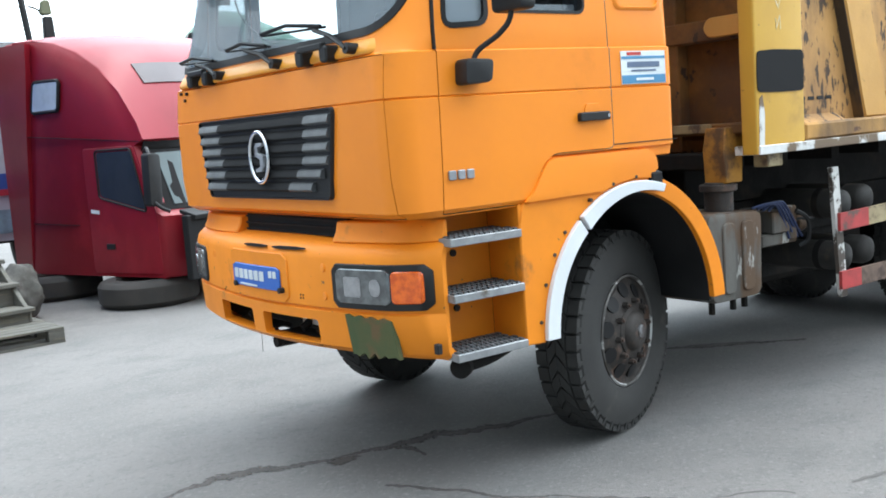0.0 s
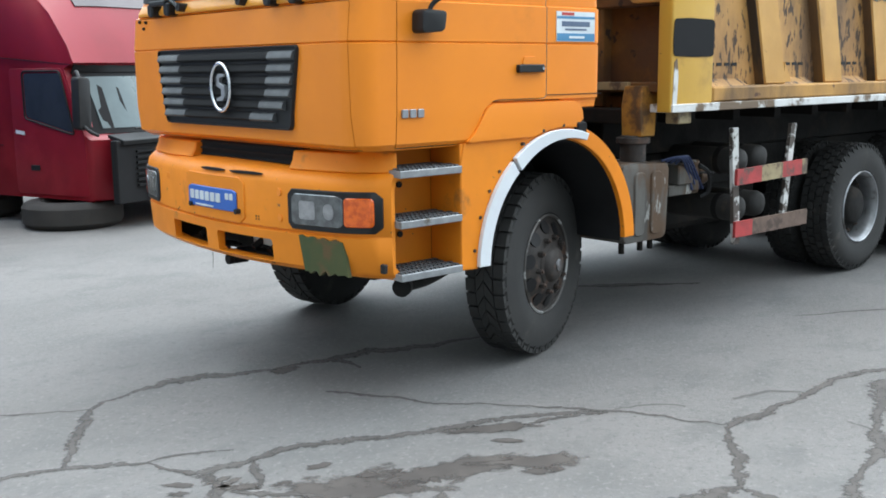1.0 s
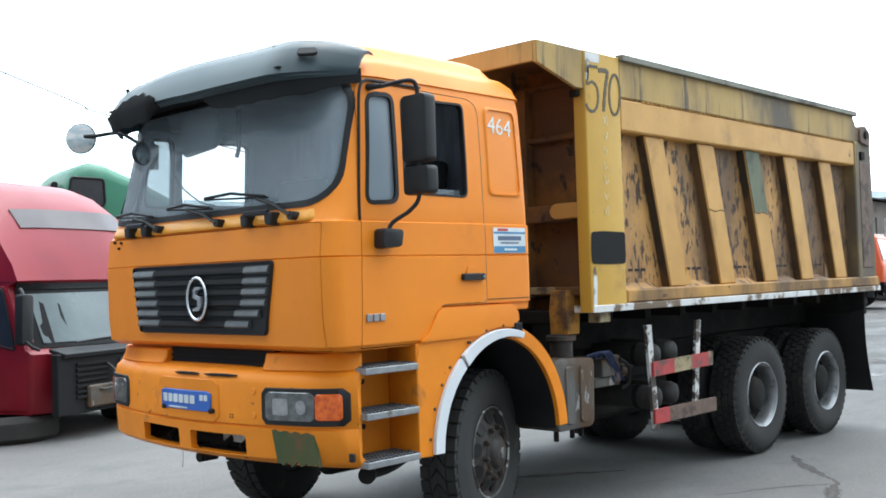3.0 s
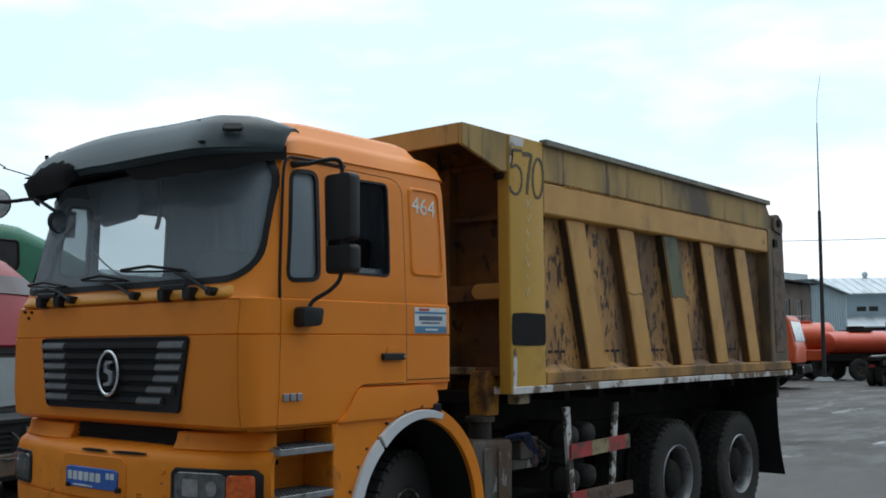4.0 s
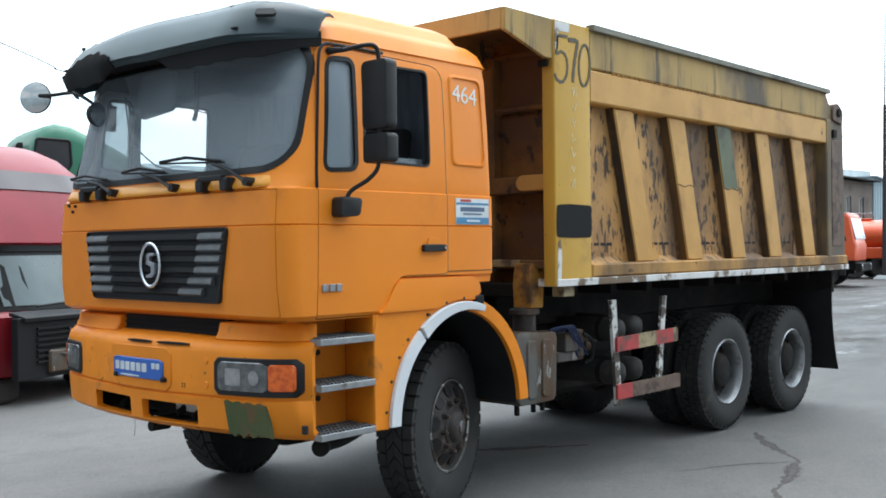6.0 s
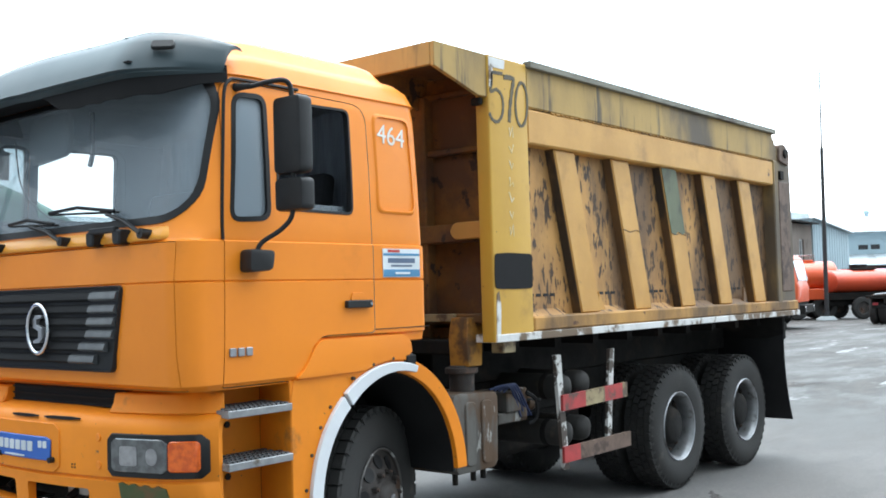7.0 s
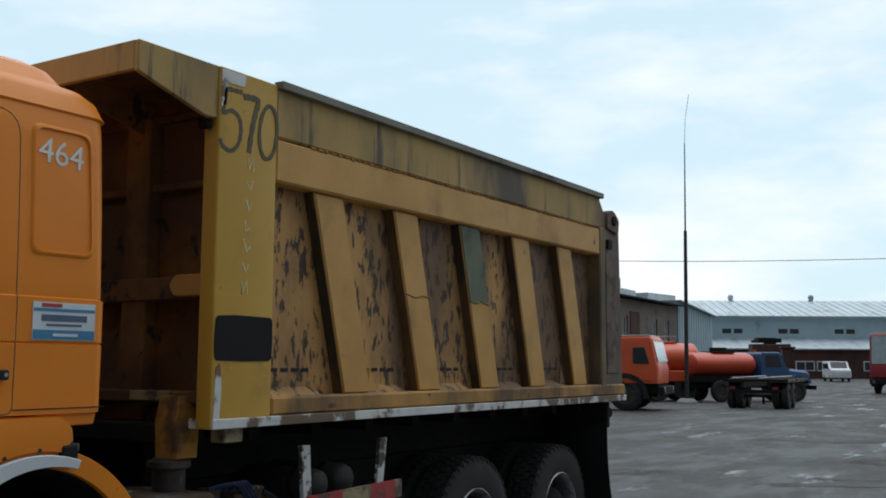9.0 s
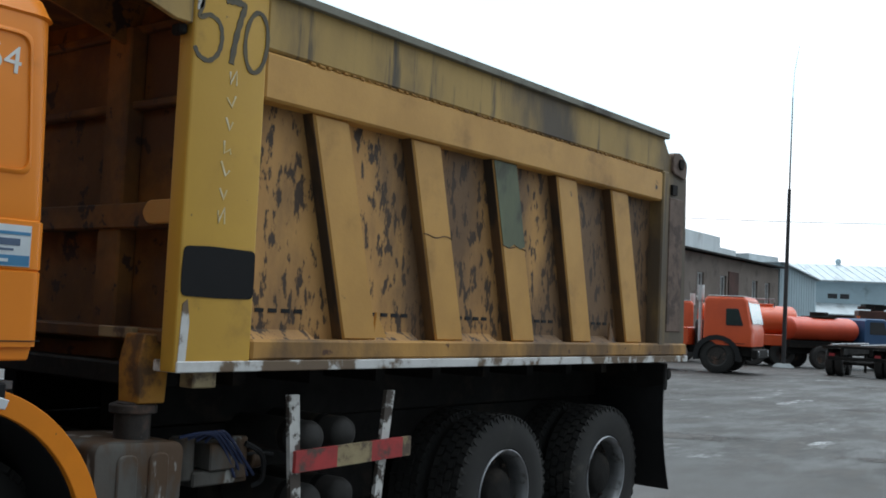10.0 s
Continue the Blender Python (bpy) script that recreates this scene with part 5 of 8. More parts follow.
    def soft(way, n=6):
        return [(p.x, p.z) for p in bend([(x, 0, z) for x, z in way], n)]

    stroke("painted_five", soft([(2.445, 3.065), (2.39, 3.062), (2.335, 3.055), (2.328, 3.0), (2.315, 2.935), (2.37, 2.955), (2.425, 2.93), (2.442, 2.865), (2.425, 2.795), (2.375, 2.752), (2.32, 2.765), (2.295, 2.80)]), .021, SCRAWL, near_post)
    stroke("painted_seven", soft([(2.455, 3.045), (2.50, 3.05), (2.56, 3.045), (2.545, 2.98), (2.52, 2.88), (2.502, 2.765)]), .030, SCRAWL, near_post, .0035)
    stroke("painted_nought", [(2.643 + .066 * math.cos(6.28318 * k / 28) + .01 * math.sin(6.28318 * k / 28), 2.895 + .142 * math.sin(6.28318 * k / 28)) for k in range(29)], .021, SCRAWL, near_post, .004)
    bm = B()
    prism(bm, [(2.30, 3.155), (2.47, 3.155), (2.46, 3.095), (2.34, 3.09), (2.33, 2.98), (2.30, 2.96)], 'y', y0 - .003, y0)
    part("pale_smear", bm, WHITE_WORN, near_post)
    for k in range(7):
        z = 2.70 - k * .105
        w = .030 - .005 * (k % 3)
        a = 2.52 - .004 * k
        tilt = (.4, -.2, .1, -.5, .3, 0, .5)[k] * .05
        way = [(a - w, z + .025 + tilt), (a + .004, z - .022), (a + w, z + .02 - tilt)] if k % 3 else [(a - w * .6, z + .03), (a - w * .5, z - .025), (a + w * .6, z + .02 + tilt), (a + w * .7, z - .028)]
        stroke("chalk_stroke", way, .010, FAINT_CHALK, near_post, .002)
    bm = B()
    box(bm, 2.43, 2.56, -1.22, -1.12, 1.31, 1.384)
    part("lock_lug", bm, CREAM_WORN, db, bevel=.006)
    # slanted ribs
    tops = (3.068, 3.835, 4.612, 5.362, 6.115)
    for side in (0, 1):
        for i, x in enumerate(tops):
            sl = .295 if i < 3 else .285 if i == 3 else .305
            ya, yb = (-1.225, -1.105) if side == 0 else (1.02, 1.14)
            bm = B()
            q = [(x, 2.652), (x + .262, 2.652), (x + .262 + sl, 1.528), (x + sl, 1.528)]
            prism(bm, q, 'y', ya, yb)
            r = part("rib", bm, YELLOW, db, "slanted yellow box rib", bevel=.012)
            # the front face's shade, with rust and grime, painted as a dark plate
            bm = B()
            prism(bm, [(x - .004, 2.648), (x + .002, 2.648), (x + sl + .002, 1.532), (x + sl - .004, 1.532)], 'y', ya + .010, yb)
            part("rib_edge", bm, RIB_SHADE_GRIME, r, "dark shade and grime painted on the rib's front edge")
            if side == 0 and i in (1, 2):
                bm = B()
                f = .47
                tube(bm, [(x + .0 + sl * f + .026 * k, ya - .001, 2.652 - 1.124 * f + .008 * math.sin(k * .9 + i)) for k in range(11)], .0035, 6)
                part("weld_line", bm, RIB_SHADE_GRIME, r)
            if side == 0 and i == 2:
                bm = B()
                f = .46
                prism(bm, [(x + .008, 2.645), (x + .254, 2.645), (x + .252 + sl * f, 2.652 - 1.124 * f), (x + .20 + sl * f, 2.635 - 1.124 * f), (x + .13 + sl * f, 2.66 - 1.124 * f), (x + .07 + sl * f, 2.63 - 1.124 * f), (x + .008 + sl * f, 2.65 - 1.124 * f)], 'y', ya - .004, ya)
                part("olive_patch", bm, GREEN_PATCH, r, "olive green repainted part of the rib")
    # small gussets and slots along the foot of the panels
    for i, x in enumerate((2.80,) + tuple(t + .55 for t in tops[:4])):
        for k in range(4):
            bm = B()
            xx = x + .02 + k * .085
            box(bm, xx, xx + .055, -1.154, -1.149, 1.655, 1.675)
            part("slot", bm, SEAL, db)
        bm = B()
        prism(bm, [(-1.225, 1.528), (-1.149, 1.528), (-1.149, 1.575)], 'x', x - .06, x + .36)
        part("ledge", bm, YELLOW_PANEL, db)
    bm = B()
    prism(bm, [(3.62, 1.53), (3.74, 1.53), (3.64, 1.68)], 'y', -1.20, -1.18)
    part("gusset", bm, YELLOW, db, bevel=.004)
    bm = B()
    prism(bm, [(6.20, 1.53), (6.30, 1.53), (6.22, 1.68)], 'y', -1.20, -1.18)
    part("gusset", bm, YELLOW_PANEL, db, bevel=.004)
    # end post and tailgate
    for a, b in ((-1.262, -1.09), (1.01, 1.182)):
        bm = B()
        box(bm, 6.89, 7.00, a, b, 1.435, 2.895)
        part("end_post", bm, YELLOW_TOP, db, "worn yellow end post", bevel=.012)
        bm = B()
        prism(bm, [(7.0, 1.435), (7.40, 1.435), (7.36, 2.88), (7.22, 3.06), (7.02, 3.02)], 'y', a + .02, b)
        tg = part("gate_side", bm, YELLOW_TOP, db, "grimy tailgate side plate", bevel=.012)
        bm = B()
        prism(bm, rounded([(7.05, 2.90), (7.30, 2.86), (7.32, 3.00), (7.20, 3.075), (7.06, 3.06)], .04), 'y', a - .002, a + .06)
        part("hinge", bm, BARE_RUST, tg, "rusty tailgate hinge plate", bevel=.006)
        bm = B()
        cyl(bm, (7.19, a - .018, 2.98), (7.19, a + .02, 2.98), .045, 14)
        part("hinge_pin", bm, CHASSIS, tg, bevel=.006)
        bm = B()
        prism(bm, [(6.92, 3.155), (6.925, 2.885), (7.05, 2.885), (7.03, 3.03)], 'y', a + .02, b)
        part("corner_plate", bm, YELLOW_TOP, db, bevel=.006)
        bm = B()
        box(bm, 7.04, 7.30, a + .012, a + .03, 1.62, 2.70)
        part("gate_stiffener", bm, BARE_RUST, tg, bevel=.008)
        bm = B()
        box(bm, 7.06, 7.14, a - .004, a + .03, 2.72, 2.80)
        part("latch", bm, CHASSIS, tg)
        bm = B()
        cyl(bm, (7.38, a + .0, 1.46), (7.38, a + .06, 1.46), .045, 12)
        part("latch_hook", bm, BARE_RUST, tg)
    bm = B()
    box(bm, 7.3, 7.36, -1.07, .99, 1.45, 2.85)
    part("tailgate", bm, YELLOW_TOP, db, bevel=.01)
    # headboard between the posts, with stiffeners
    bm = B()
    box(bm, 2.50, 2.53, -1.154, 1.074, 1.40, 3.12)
    hb = part("headboard", bm, DARK_RUST_YELLOW, db, "rust-stained headboard with stiffeners")
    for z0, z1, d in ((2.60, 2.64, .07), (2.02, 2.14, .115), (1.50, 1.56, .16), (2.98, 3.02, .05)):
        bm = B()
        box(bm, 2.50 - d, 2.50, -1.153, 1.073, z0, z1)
        part("stiffener", bm, DARK_RUST_YELLOW, hb, bevel=.008)
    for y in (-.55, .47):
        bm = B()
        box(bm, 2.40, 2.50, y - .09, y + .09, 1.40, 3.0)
        part("stiffener", bm, DARK_RUST_YELLOW, hb, bevel=.01)
    bm = B()
    prism(bm, rounded([(-1.152, 2.035), (-.90, 2.035), (-.86, 2.09), (-.90, 2.145), (-1.152, 2.145)], .03), 'x', 2.36, 2.42)
    part("bracket", bm, YELLOW, hb, bevel=.006)
    bm = B()
    box(bm, 2.31, 2.345, -.92, -.66, 1.512, 1.562)
    part("bracket", bm, CREAM_WORN, hb, bevel=.004)
    bm = B()
    box(bm, 2.32, 2.52, -1.0, .92, 1.30, 1.40)
    part("front_bearer", bm, CHASSIS, hb, bevel=.01)
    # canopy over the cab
    # dark underside is put into the paint: plate and ribs darker than cheeks
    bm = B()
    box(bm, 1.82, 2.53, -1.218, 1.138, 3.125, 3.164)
    cp = part("canopy", bm, DARK_RUST_YELLOW, db, "yellow steel canopy reaching over the cab", bevel=.006)
    bm = B()
    box(bm, 1.786, 1.819, -1.218, 1.138, 3.03, 3.167)
    part("canopy_lip", bm, YELLOW_TOP, cp, bevel=.004)
    for y in (-1.25, 1.14):
        bm = B()
        prism(bm, [(1.785, 3.165), (1.785, 3.02), (2.20, 2.90), (2.29, 2.90), (2.29, 3.165)], 'y', y, y + .03)
        part("canopy_cheek", bm, YELLOW_TOP, cp, bevel=.004)
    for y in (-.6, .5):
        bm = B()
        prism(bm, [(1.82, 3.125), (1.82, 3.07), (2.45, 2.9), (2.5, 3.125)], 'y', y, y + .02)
        part("canopy_rib", bm, DARK_RUST_YELLOW, cp)
    bm = B()
    box(bm, 2.245, 2.285, -1.225, -1.15, 2.85, 2.90)
    part("canopy_hook", bm, CHASSIS, cp, bevel=.01)


dump_body()


def visor():
    """Dark sun visor along the top of the windscreen, broken at one end."""
    prof = [(-.10, 2.735), (-.13, 2.752), (-.105, 2.80), (-.04, 2.895), (.05, 2.962), (.18, 2.982), (.26, 2.967)]
    bm = B()
    rows, edge = [], []
    n = 40
    for k in range(n + 1):
        y = -1.125 + 2.155 * k / n
        a = -y / 1.125 if y < 0 else y / 1.03
        notch = .010 * max(0, 1 - (abs(y - .20) / .26) ** 4)
        wrap = (max(0, a - .72) / .28) ** 2 if y < 0 else 0.0
        back = .05 * a ** 2 + .15 * max(0, a - .8) ** 2 / .04
        drop = -.03 * a ** 3 - (.05 if y > 0 else .03) * max(0, a - .88) ** 2 / .0144
        up = .018 * max(0, math.sin(min(1, max(0, (y + .55) / 1.5)) * 3.14159)) ** 1.6
        if .72 < y < .80:
            up += .01
        sq = 1 - .66 * max(0, a - .84) ** 2 / .0256
        q = [(x + back, 2.735 + (z - 2.735) * sq + drop + up * (z > 2.8)) if y > 0 else ((1 - wrap) * (x + .05 * a * a) + wrap * (.34 + (x - .08) * .3), (1 - wrap) * (z + up * (z > 2.8)) + wrap * (2.835 + (z - 2.86) * .5)) for x, z in prof]
        q[0], q[1] = (q[0][0] + notch * .5, q[0][1] + notch), (q[1][0] + notch * .4, q[1][1] + notch * .7)
        edge.append((y, *q[0]))
        o = [(x, YC + y, z) for x, z in q]
        i = [(x + .014, YC + y, z - .016) for x, z in q]
        rows.append(o + i[::-1])
    loft(bm, rows)
    vs = part("sun_visor", bm, VISOR, truck, "dark teal plastic sun visor, torn at one end", angle=45)
    # ragged hanging piece at the broken end
    bm = B()
    rows = []
    for k in range(13):
        t = k / 12
        y = .24 + .62 * t
        a = y / 1.03
        bk = .05 * a ** 2 + .15 * max(0, a - .8) ** 2 / .04
        dz = -.03 * a ** 3 - .05 * max(0, a - .88) ** 2 / .0144
        low = 2.728 - .072 * math.sin(min(1, t * 2.6) * 1.57) + .008 * math.sin(t * 19)
        top = 2.765 + .075 * math.sin(3.14159 * min(1, .08 + t)) + .012 * math.sin(t * 31)
        xt = -.136 + bk + .55 * max(0, top - 2.80)
        rows.append([(xt, YC + y, top + dz), (-.139 + bk, YC + y, 2.76 + dz), (-.10 + bk, YC + y, low), (-.09 + bk, YC + y, low), (-.125 + bk, YC + y, 2.76 + dz), (xt + .012, YC + y, top + dz)])
    loft(bm, rows)
    part("torn_piece", bm, BLACK_PAINT, vs, angle=60)
    # underside plate in flat black, its darkness put into the colour
    bm = B()
    box(bm, -.07, .24, YC - .90, YC + .90, 2.785, 2.793)
    part("visor_underside", bm, BLACK_PAINT, vs)
    bm = B()        # torn black band: the visor's shaded underside put in as a shape
    rows = []
    for y, x, z in edge:
        if y > -.13:
            break
        low = .10 * min(1, max(.12, (-.13 - y) / .22)) - .045 * max(0, -y - .95) / .17 + .006 * math.sin(y * 37)
        rows.append([(x + .016, YC + y, z + .02), (x + .022, YC + y, z - low), (x + .030, YC + y, z - low), (x + .026, YC + y, z + .02)])
    loft(bm, rows)
    part("inner_lip", bm, BLACK_PAINT, vs, "torn black band for the visor's shaded underside")
    for y in (-.70, -.4, -.05, .3, .62, .9):
        bm = B()
        cyl(bm, (.05 + .05 * (y / 1.19) ** 2, YC + y, 2.93), (.045 + .05 * (y / 1.19) ** 2, YC + y, 2.956), .013, 8)
        part("rivet", bm, PLASTIC, vs)
    bm = B()
    prism(bm, rounded([(-.026, -.055), (.026, -.055), (.026, .055), (-.026, .055)], .02), 'z', -.008, .014)
    bm.transform(pose(.053, YC - .995, 2.866, 0, -55, 40))
    part("marker_lamp", bm, PLASTIC, vs, "small dark marker lamp", bevel=.005)
    bm = B()
    cyl(bm, (.14, YC + 1.02, 2.86), (.10, YC + 1.06, 2.885), .034, 14)
    part("end_lamp", bm, PLASTIC, vs, "round dark end lamp", bevel=.008)


visor()


def cowl_and_wipers():
    bm = B()
    rows = []
    for k in range(21):
        y = -1.12 + 2.24 * k / 20
        b = .19 - math.sqrt(.19 ** 2 - max(0, abs(y) - .955) ** 2)
        rows.append([(.005 + b, YC + y, 1.972), (.002 + b, YC + y, 1.99), (.03 + b, YC + y, 2.035), (.07 + b, YC + y, 2.035), (.07 + b, YC + y, 1.972)])
    loft(bm, rows)
    cw = part("cowl", bm, surf("cowl_paint", (0.82, 0.35, 0.035), (0.74, 0.29, 0.028), 0.4, 0, 2, 0.02, 40), truck, "yellowish cowl strip below the windscreen", bevel=.004)
    for pivot, tip, bl in (((.0, .415, 2.0), (.03, .74, 2.085), ((.036, .96, 2.115), (.036, .52, 2.09))), ((.0, -.235, 2.0), (.03, .12, 2.10), ((.04, .35, 2.125), (.04, -.10, 2.10))),
                           ((.0, -.915, 2.0), (.045, -.56, 2.12), ((.052, -.04, 2.16), (.052, -.62, 2.13)))):
        bm = B()
        cyl(bm, (.03, YC + pivot[1], 2.0), (-.035, YC + pivot[1], 2.005), .024, 12)
        tube(bm, [(-.03, YC + pivot[1], 2.005), (.0, YC + (pivot[1] + tip[1]) / 2, (2.005 + tip[2]) / 2 + .012), (tip[0] - .02, YC + tip[1], tip[2])], .011, 8)
        wp = part("wiper", bm, PLASTIC, truck, "black windscreen wiper")
        bm = B()
        tube(bm, [(bl[0][0] - .025, YC + bl[0][1], bl[0][2]), (tip[0] - .035, YC + (bl[0][1] + bl[1][1]) / 2, (bl[0][2] + bl[1][2]) / 2 + .022), (bl[1][0] - .025, YC + bl[1][1], bl[1][2])], .009, 6)
        tube(bm, [(bl[0][0] - .012, YC + bl[0][1] + .02, bl[0][2] - .006), (bl[1][0] - .012, YC + bl[1][1] - .02, bl[1][2] - .006)], .006, 6)
        part("blade", bm, SEAL, wp)
    for y in (-.51, -.73, .55, .75):
        bm = B()
        prism(bm, rounded([(YC + y - .03, 1.962), (YC + y + .03, 1.962), (YC + y + .035, 2.035), (YC + y - .035, 2.035)], .02), 'x', -.04, .03)
        part("grab_bracket", bm, PLASTIC, cw, bevel=.008)
    for y0, y1 in ((-.73, -.51), (.55, .75)):
        bm = B()
        box(bm, -.045, -.015, YC + y0, YC + y1, 2.02, 2.05)
        part("grab_bar", bm, PLASTIC, cw, bevel=.006)
    for y, z in ((.98, 1.945), (.90, 1.94), (.93, 1.905)):
        bm = B()
        cyl(bm, (-.003, YC + y, z), (.02, YC + y, z), .009, 8)
        part("bolt_hole", bm, SEAL, cw)


cowl_and_wipers()


def mirrors():
    bm = B()
    prism(bm, rounded([(-1.515, 2.275), (-1.325, 2.275), (-1.325, 2.64), (-1.515, 2.64)], .035), 'x', .475, .56)
    mr = part("door_mirror", bm, PLASTIC, truck, "large black mirror housing on a bent arm", bevel=.018, segs=2)
    bm = B()
    prism(bm, rounded([(-1.52, 2.10), (-1.33, 2.10), (-1.33, 2.255), (-1.52, 2.255)], .03), 'x', .475, .56)
    part("wide_mirror", bm, PLASTIC, mr, bevel=.016, segs=2)
    for z0, z1 in ((2.295, 2.62), (2.12, 2.235)):
        bm = B()
        box(bm, .556, .563, -1.50, -1.34, z0, z1)
        part("mirror_glass", bm, MIRROR, mr)
    bm = B()
    tube(bm, bend([(.36, -1.215, 2.695), (.38, -1.28, 2.69), (.42, -1.37, 2.705), (.465, -1.425, 2.71), (.495, -1.435, 2.68), (.50, -1.435, 2.60)], 6), .012, 10)
    cyl(bm, (.36, -1.20, 2.695), (.375, -1.29, 2.692), .021, 10, .013)
    part("mirror_arm", bm, PLASTIC, mr, angle=60)
    bm = B()
    tube(bm, bend([(.50, -1.435, 2.30), (.50, -1.43, 2.10), (.47, -1.39, 2.02), (.41, -1.31, 1.955), (.385, -1.30, 1.90)], 6), .012, 10)
    part("mirror_arm", bm, PLASTIC, mr, angle=60)
    bm = B()
    prism(bm, rounded([(.325, 1.815), (.465, 1.825), (.48, 1.92), (.33, 1.925)], .025), 'y', -1.33, -1.244)
    part("arm_foot", bm, PLASTIC, mr, bevel=.014, segs=2)
    # kerb mirrors on the far corner
    bm = B()
    tube(bm, bend([(.17, 1.08, 2.71), (.10, 1.12, 2.70), (.03, 1.16, 2.685), (-.02, 1.24, 2.685)], 6), .013, 8)
    tube(bm, bend([(.10, 1.08, 2.70), (.0, .80, 2.66), (-.02, .52, 2.55)], 5), .012, 8)
    km = part("kerb_mirror", bm, PLASTIC, truck, "round kerb mirrors on a black arm", angle=60)
    for c, ax, r, face in (((-.02, 1.285, 2.675), Vector((-.75, -.65, 0)), .105, MIRROR), ((-.02, .50, 2.49), Vector((-.35, .9, 0)), .075, PLASTIC)):
        c = Vector(c)
        ax.normalize()
        bm = B()
        sgn = -1 if face is PLASTIC else 1
        cyl(bm, c, c - ax * sgn * .035, r * .8, 28)
        cyl(bm, c + ax * sgn * .012, c - ax * sgn * .004, r, 28)
        part("mirror_shell", bm, PLASTIC, km, bevel=.004)
        bm = B()
        a = ax.orthogonal().normalized()
        b = ax.cross(a)
        rows = [[c + ax * sgn * (.013 + .014 * (1 - t * t)) + (a * math.cos(6.28318 * k / 24) + b * math.sin(6.28318 * k / 24)) * r * .95 * t for k in range(24)] for t in (1, .8, .55, .3, .05)]
        loft(bm, rows)
        part("mirror_glass", bm, MIRROR, km, angle=60)


mirrors()


def interior():
    bm = B()
    box(bm, .10, 1.62, -1.17, 1.09, 1.33, 1.36)
    part("cab_floor", bm, DASH, truck)
    bm = B()
    rows = []
    for k in range(13):
        y = -1.12 + 2.24 * k / 12
        rows.append([(.16, YC + y, 1.40), (.14, YC + y, 2.0), (.20, YC + y, 2.045), (.38, YC + y, 2.075 + .03 * math.sin(k * .9)), (.52, YC + y, 2.03), (.55, YC + y, 1.9), (.5, YC + y, 1.40)])
    loft(bm, rows)
    part("dashboard", bm, DASH, truck, "grey dashboard with folded cloth on it", bevel=.01)
    for y in (-.62, .55):
        bm = B()
        prism(bm, rounded([(.72, 1.62), (1.22, 1.62), (1.24, 1.78), (.74, 1.80)], .05), 'y', y - .25, y + .25)
        st = part("seat", bm, SEATING, truck, "dark cloth cab seat", bevel=.03, segs=2)
        bm = B()
        prism(bm, rounded([(1.14, 1.75), (1.25, 1.75), (1.36, 2.38), (1.26, 2.40)], .05), 'y', y - .24, y + .24)
        part("backrest", bm, SEATING, st, bevel=.03, segs=2)
        bm = B()
        box(bm, .80, 1.18, y - .2, y + .2, 1.36, 1.63)
        part("seat_base", bm, PLASTIC, st)
    bm = B()
    c, ax = Vector((.62, -.62, 2.02)), Vector((.45, 0, -.9)).normalized()
    a = Vector((0, 1, 0))
    b = ax.cross(a)
    tube(bm, [c + (a * math.cos(6.28318 * k / 32) + b * math.sin(6.28318 * k / 32)) * .23 for k in range(33)], .015, 8)
    for k in range(3):
        d = a * math.cos(2.094 * k + .5) + b * math.sin(2.094 * k + .5)
        tube(bm, [c, c + d * .22], .013, 6)
    tube(bm, [c, c + ax * .4], .035, 8)
    part("steering_wheel", bm, PLASTIC, truck, "black steering wheel", angle=60)
    # drawn curtains along the rear wall and behind the near door window
    bm = B()
    rows = []
    for k in range(61):
        y = -1.13 + 2.24 * k / 60
        x = 1.52 + .018 * math.sin(k * 1.25) + .008 * math.sin(k * 3.1)
        rows.append([(x, y, 1.4), (x, y, 2.78), (x + .006, y, 2.78), (x + .006, y, 1.4)])
    loft(bm, rows)
    part("curtain", bm, CURTAIN, truck, "grey pleated curtain across the sleeper", angle=80)
    # cloth fringe and mirror hung at the top of the windscreen
    bm = B()
    prism(bm, rounded([(YC + .16, 2.50), (YC + .52, 2.47), (YC + .56, 2.56), (YC + .52, 2.74), (YC + .12, 2.74), (YC + .12, 2.56)], .06), 'x', .24, .27)
    part("sun_blind", bm, surf("clear_grey_blind", (0.33, 0.35, 0.37), None, 0.4, 0, 3, 0.0), truck, "grey folding sun blind", bevel=.008)
    bm = B()
    tube(bm, bend([(.2, YC + .62, 2.62), (.2, YC + .55, 2.35), (.2, YC + .3, 2.18), (.2, YC + .12, 2.14)], 6), .005, 5)
    tube(bm, bend([(.24, YC - .10, 2.70), (.26, YC - .07, 2.50), (.26, YC - .04, 2.42)], 4), .014, 6)
    part("hanging_cord", bm, SEAL, truck)


interior()

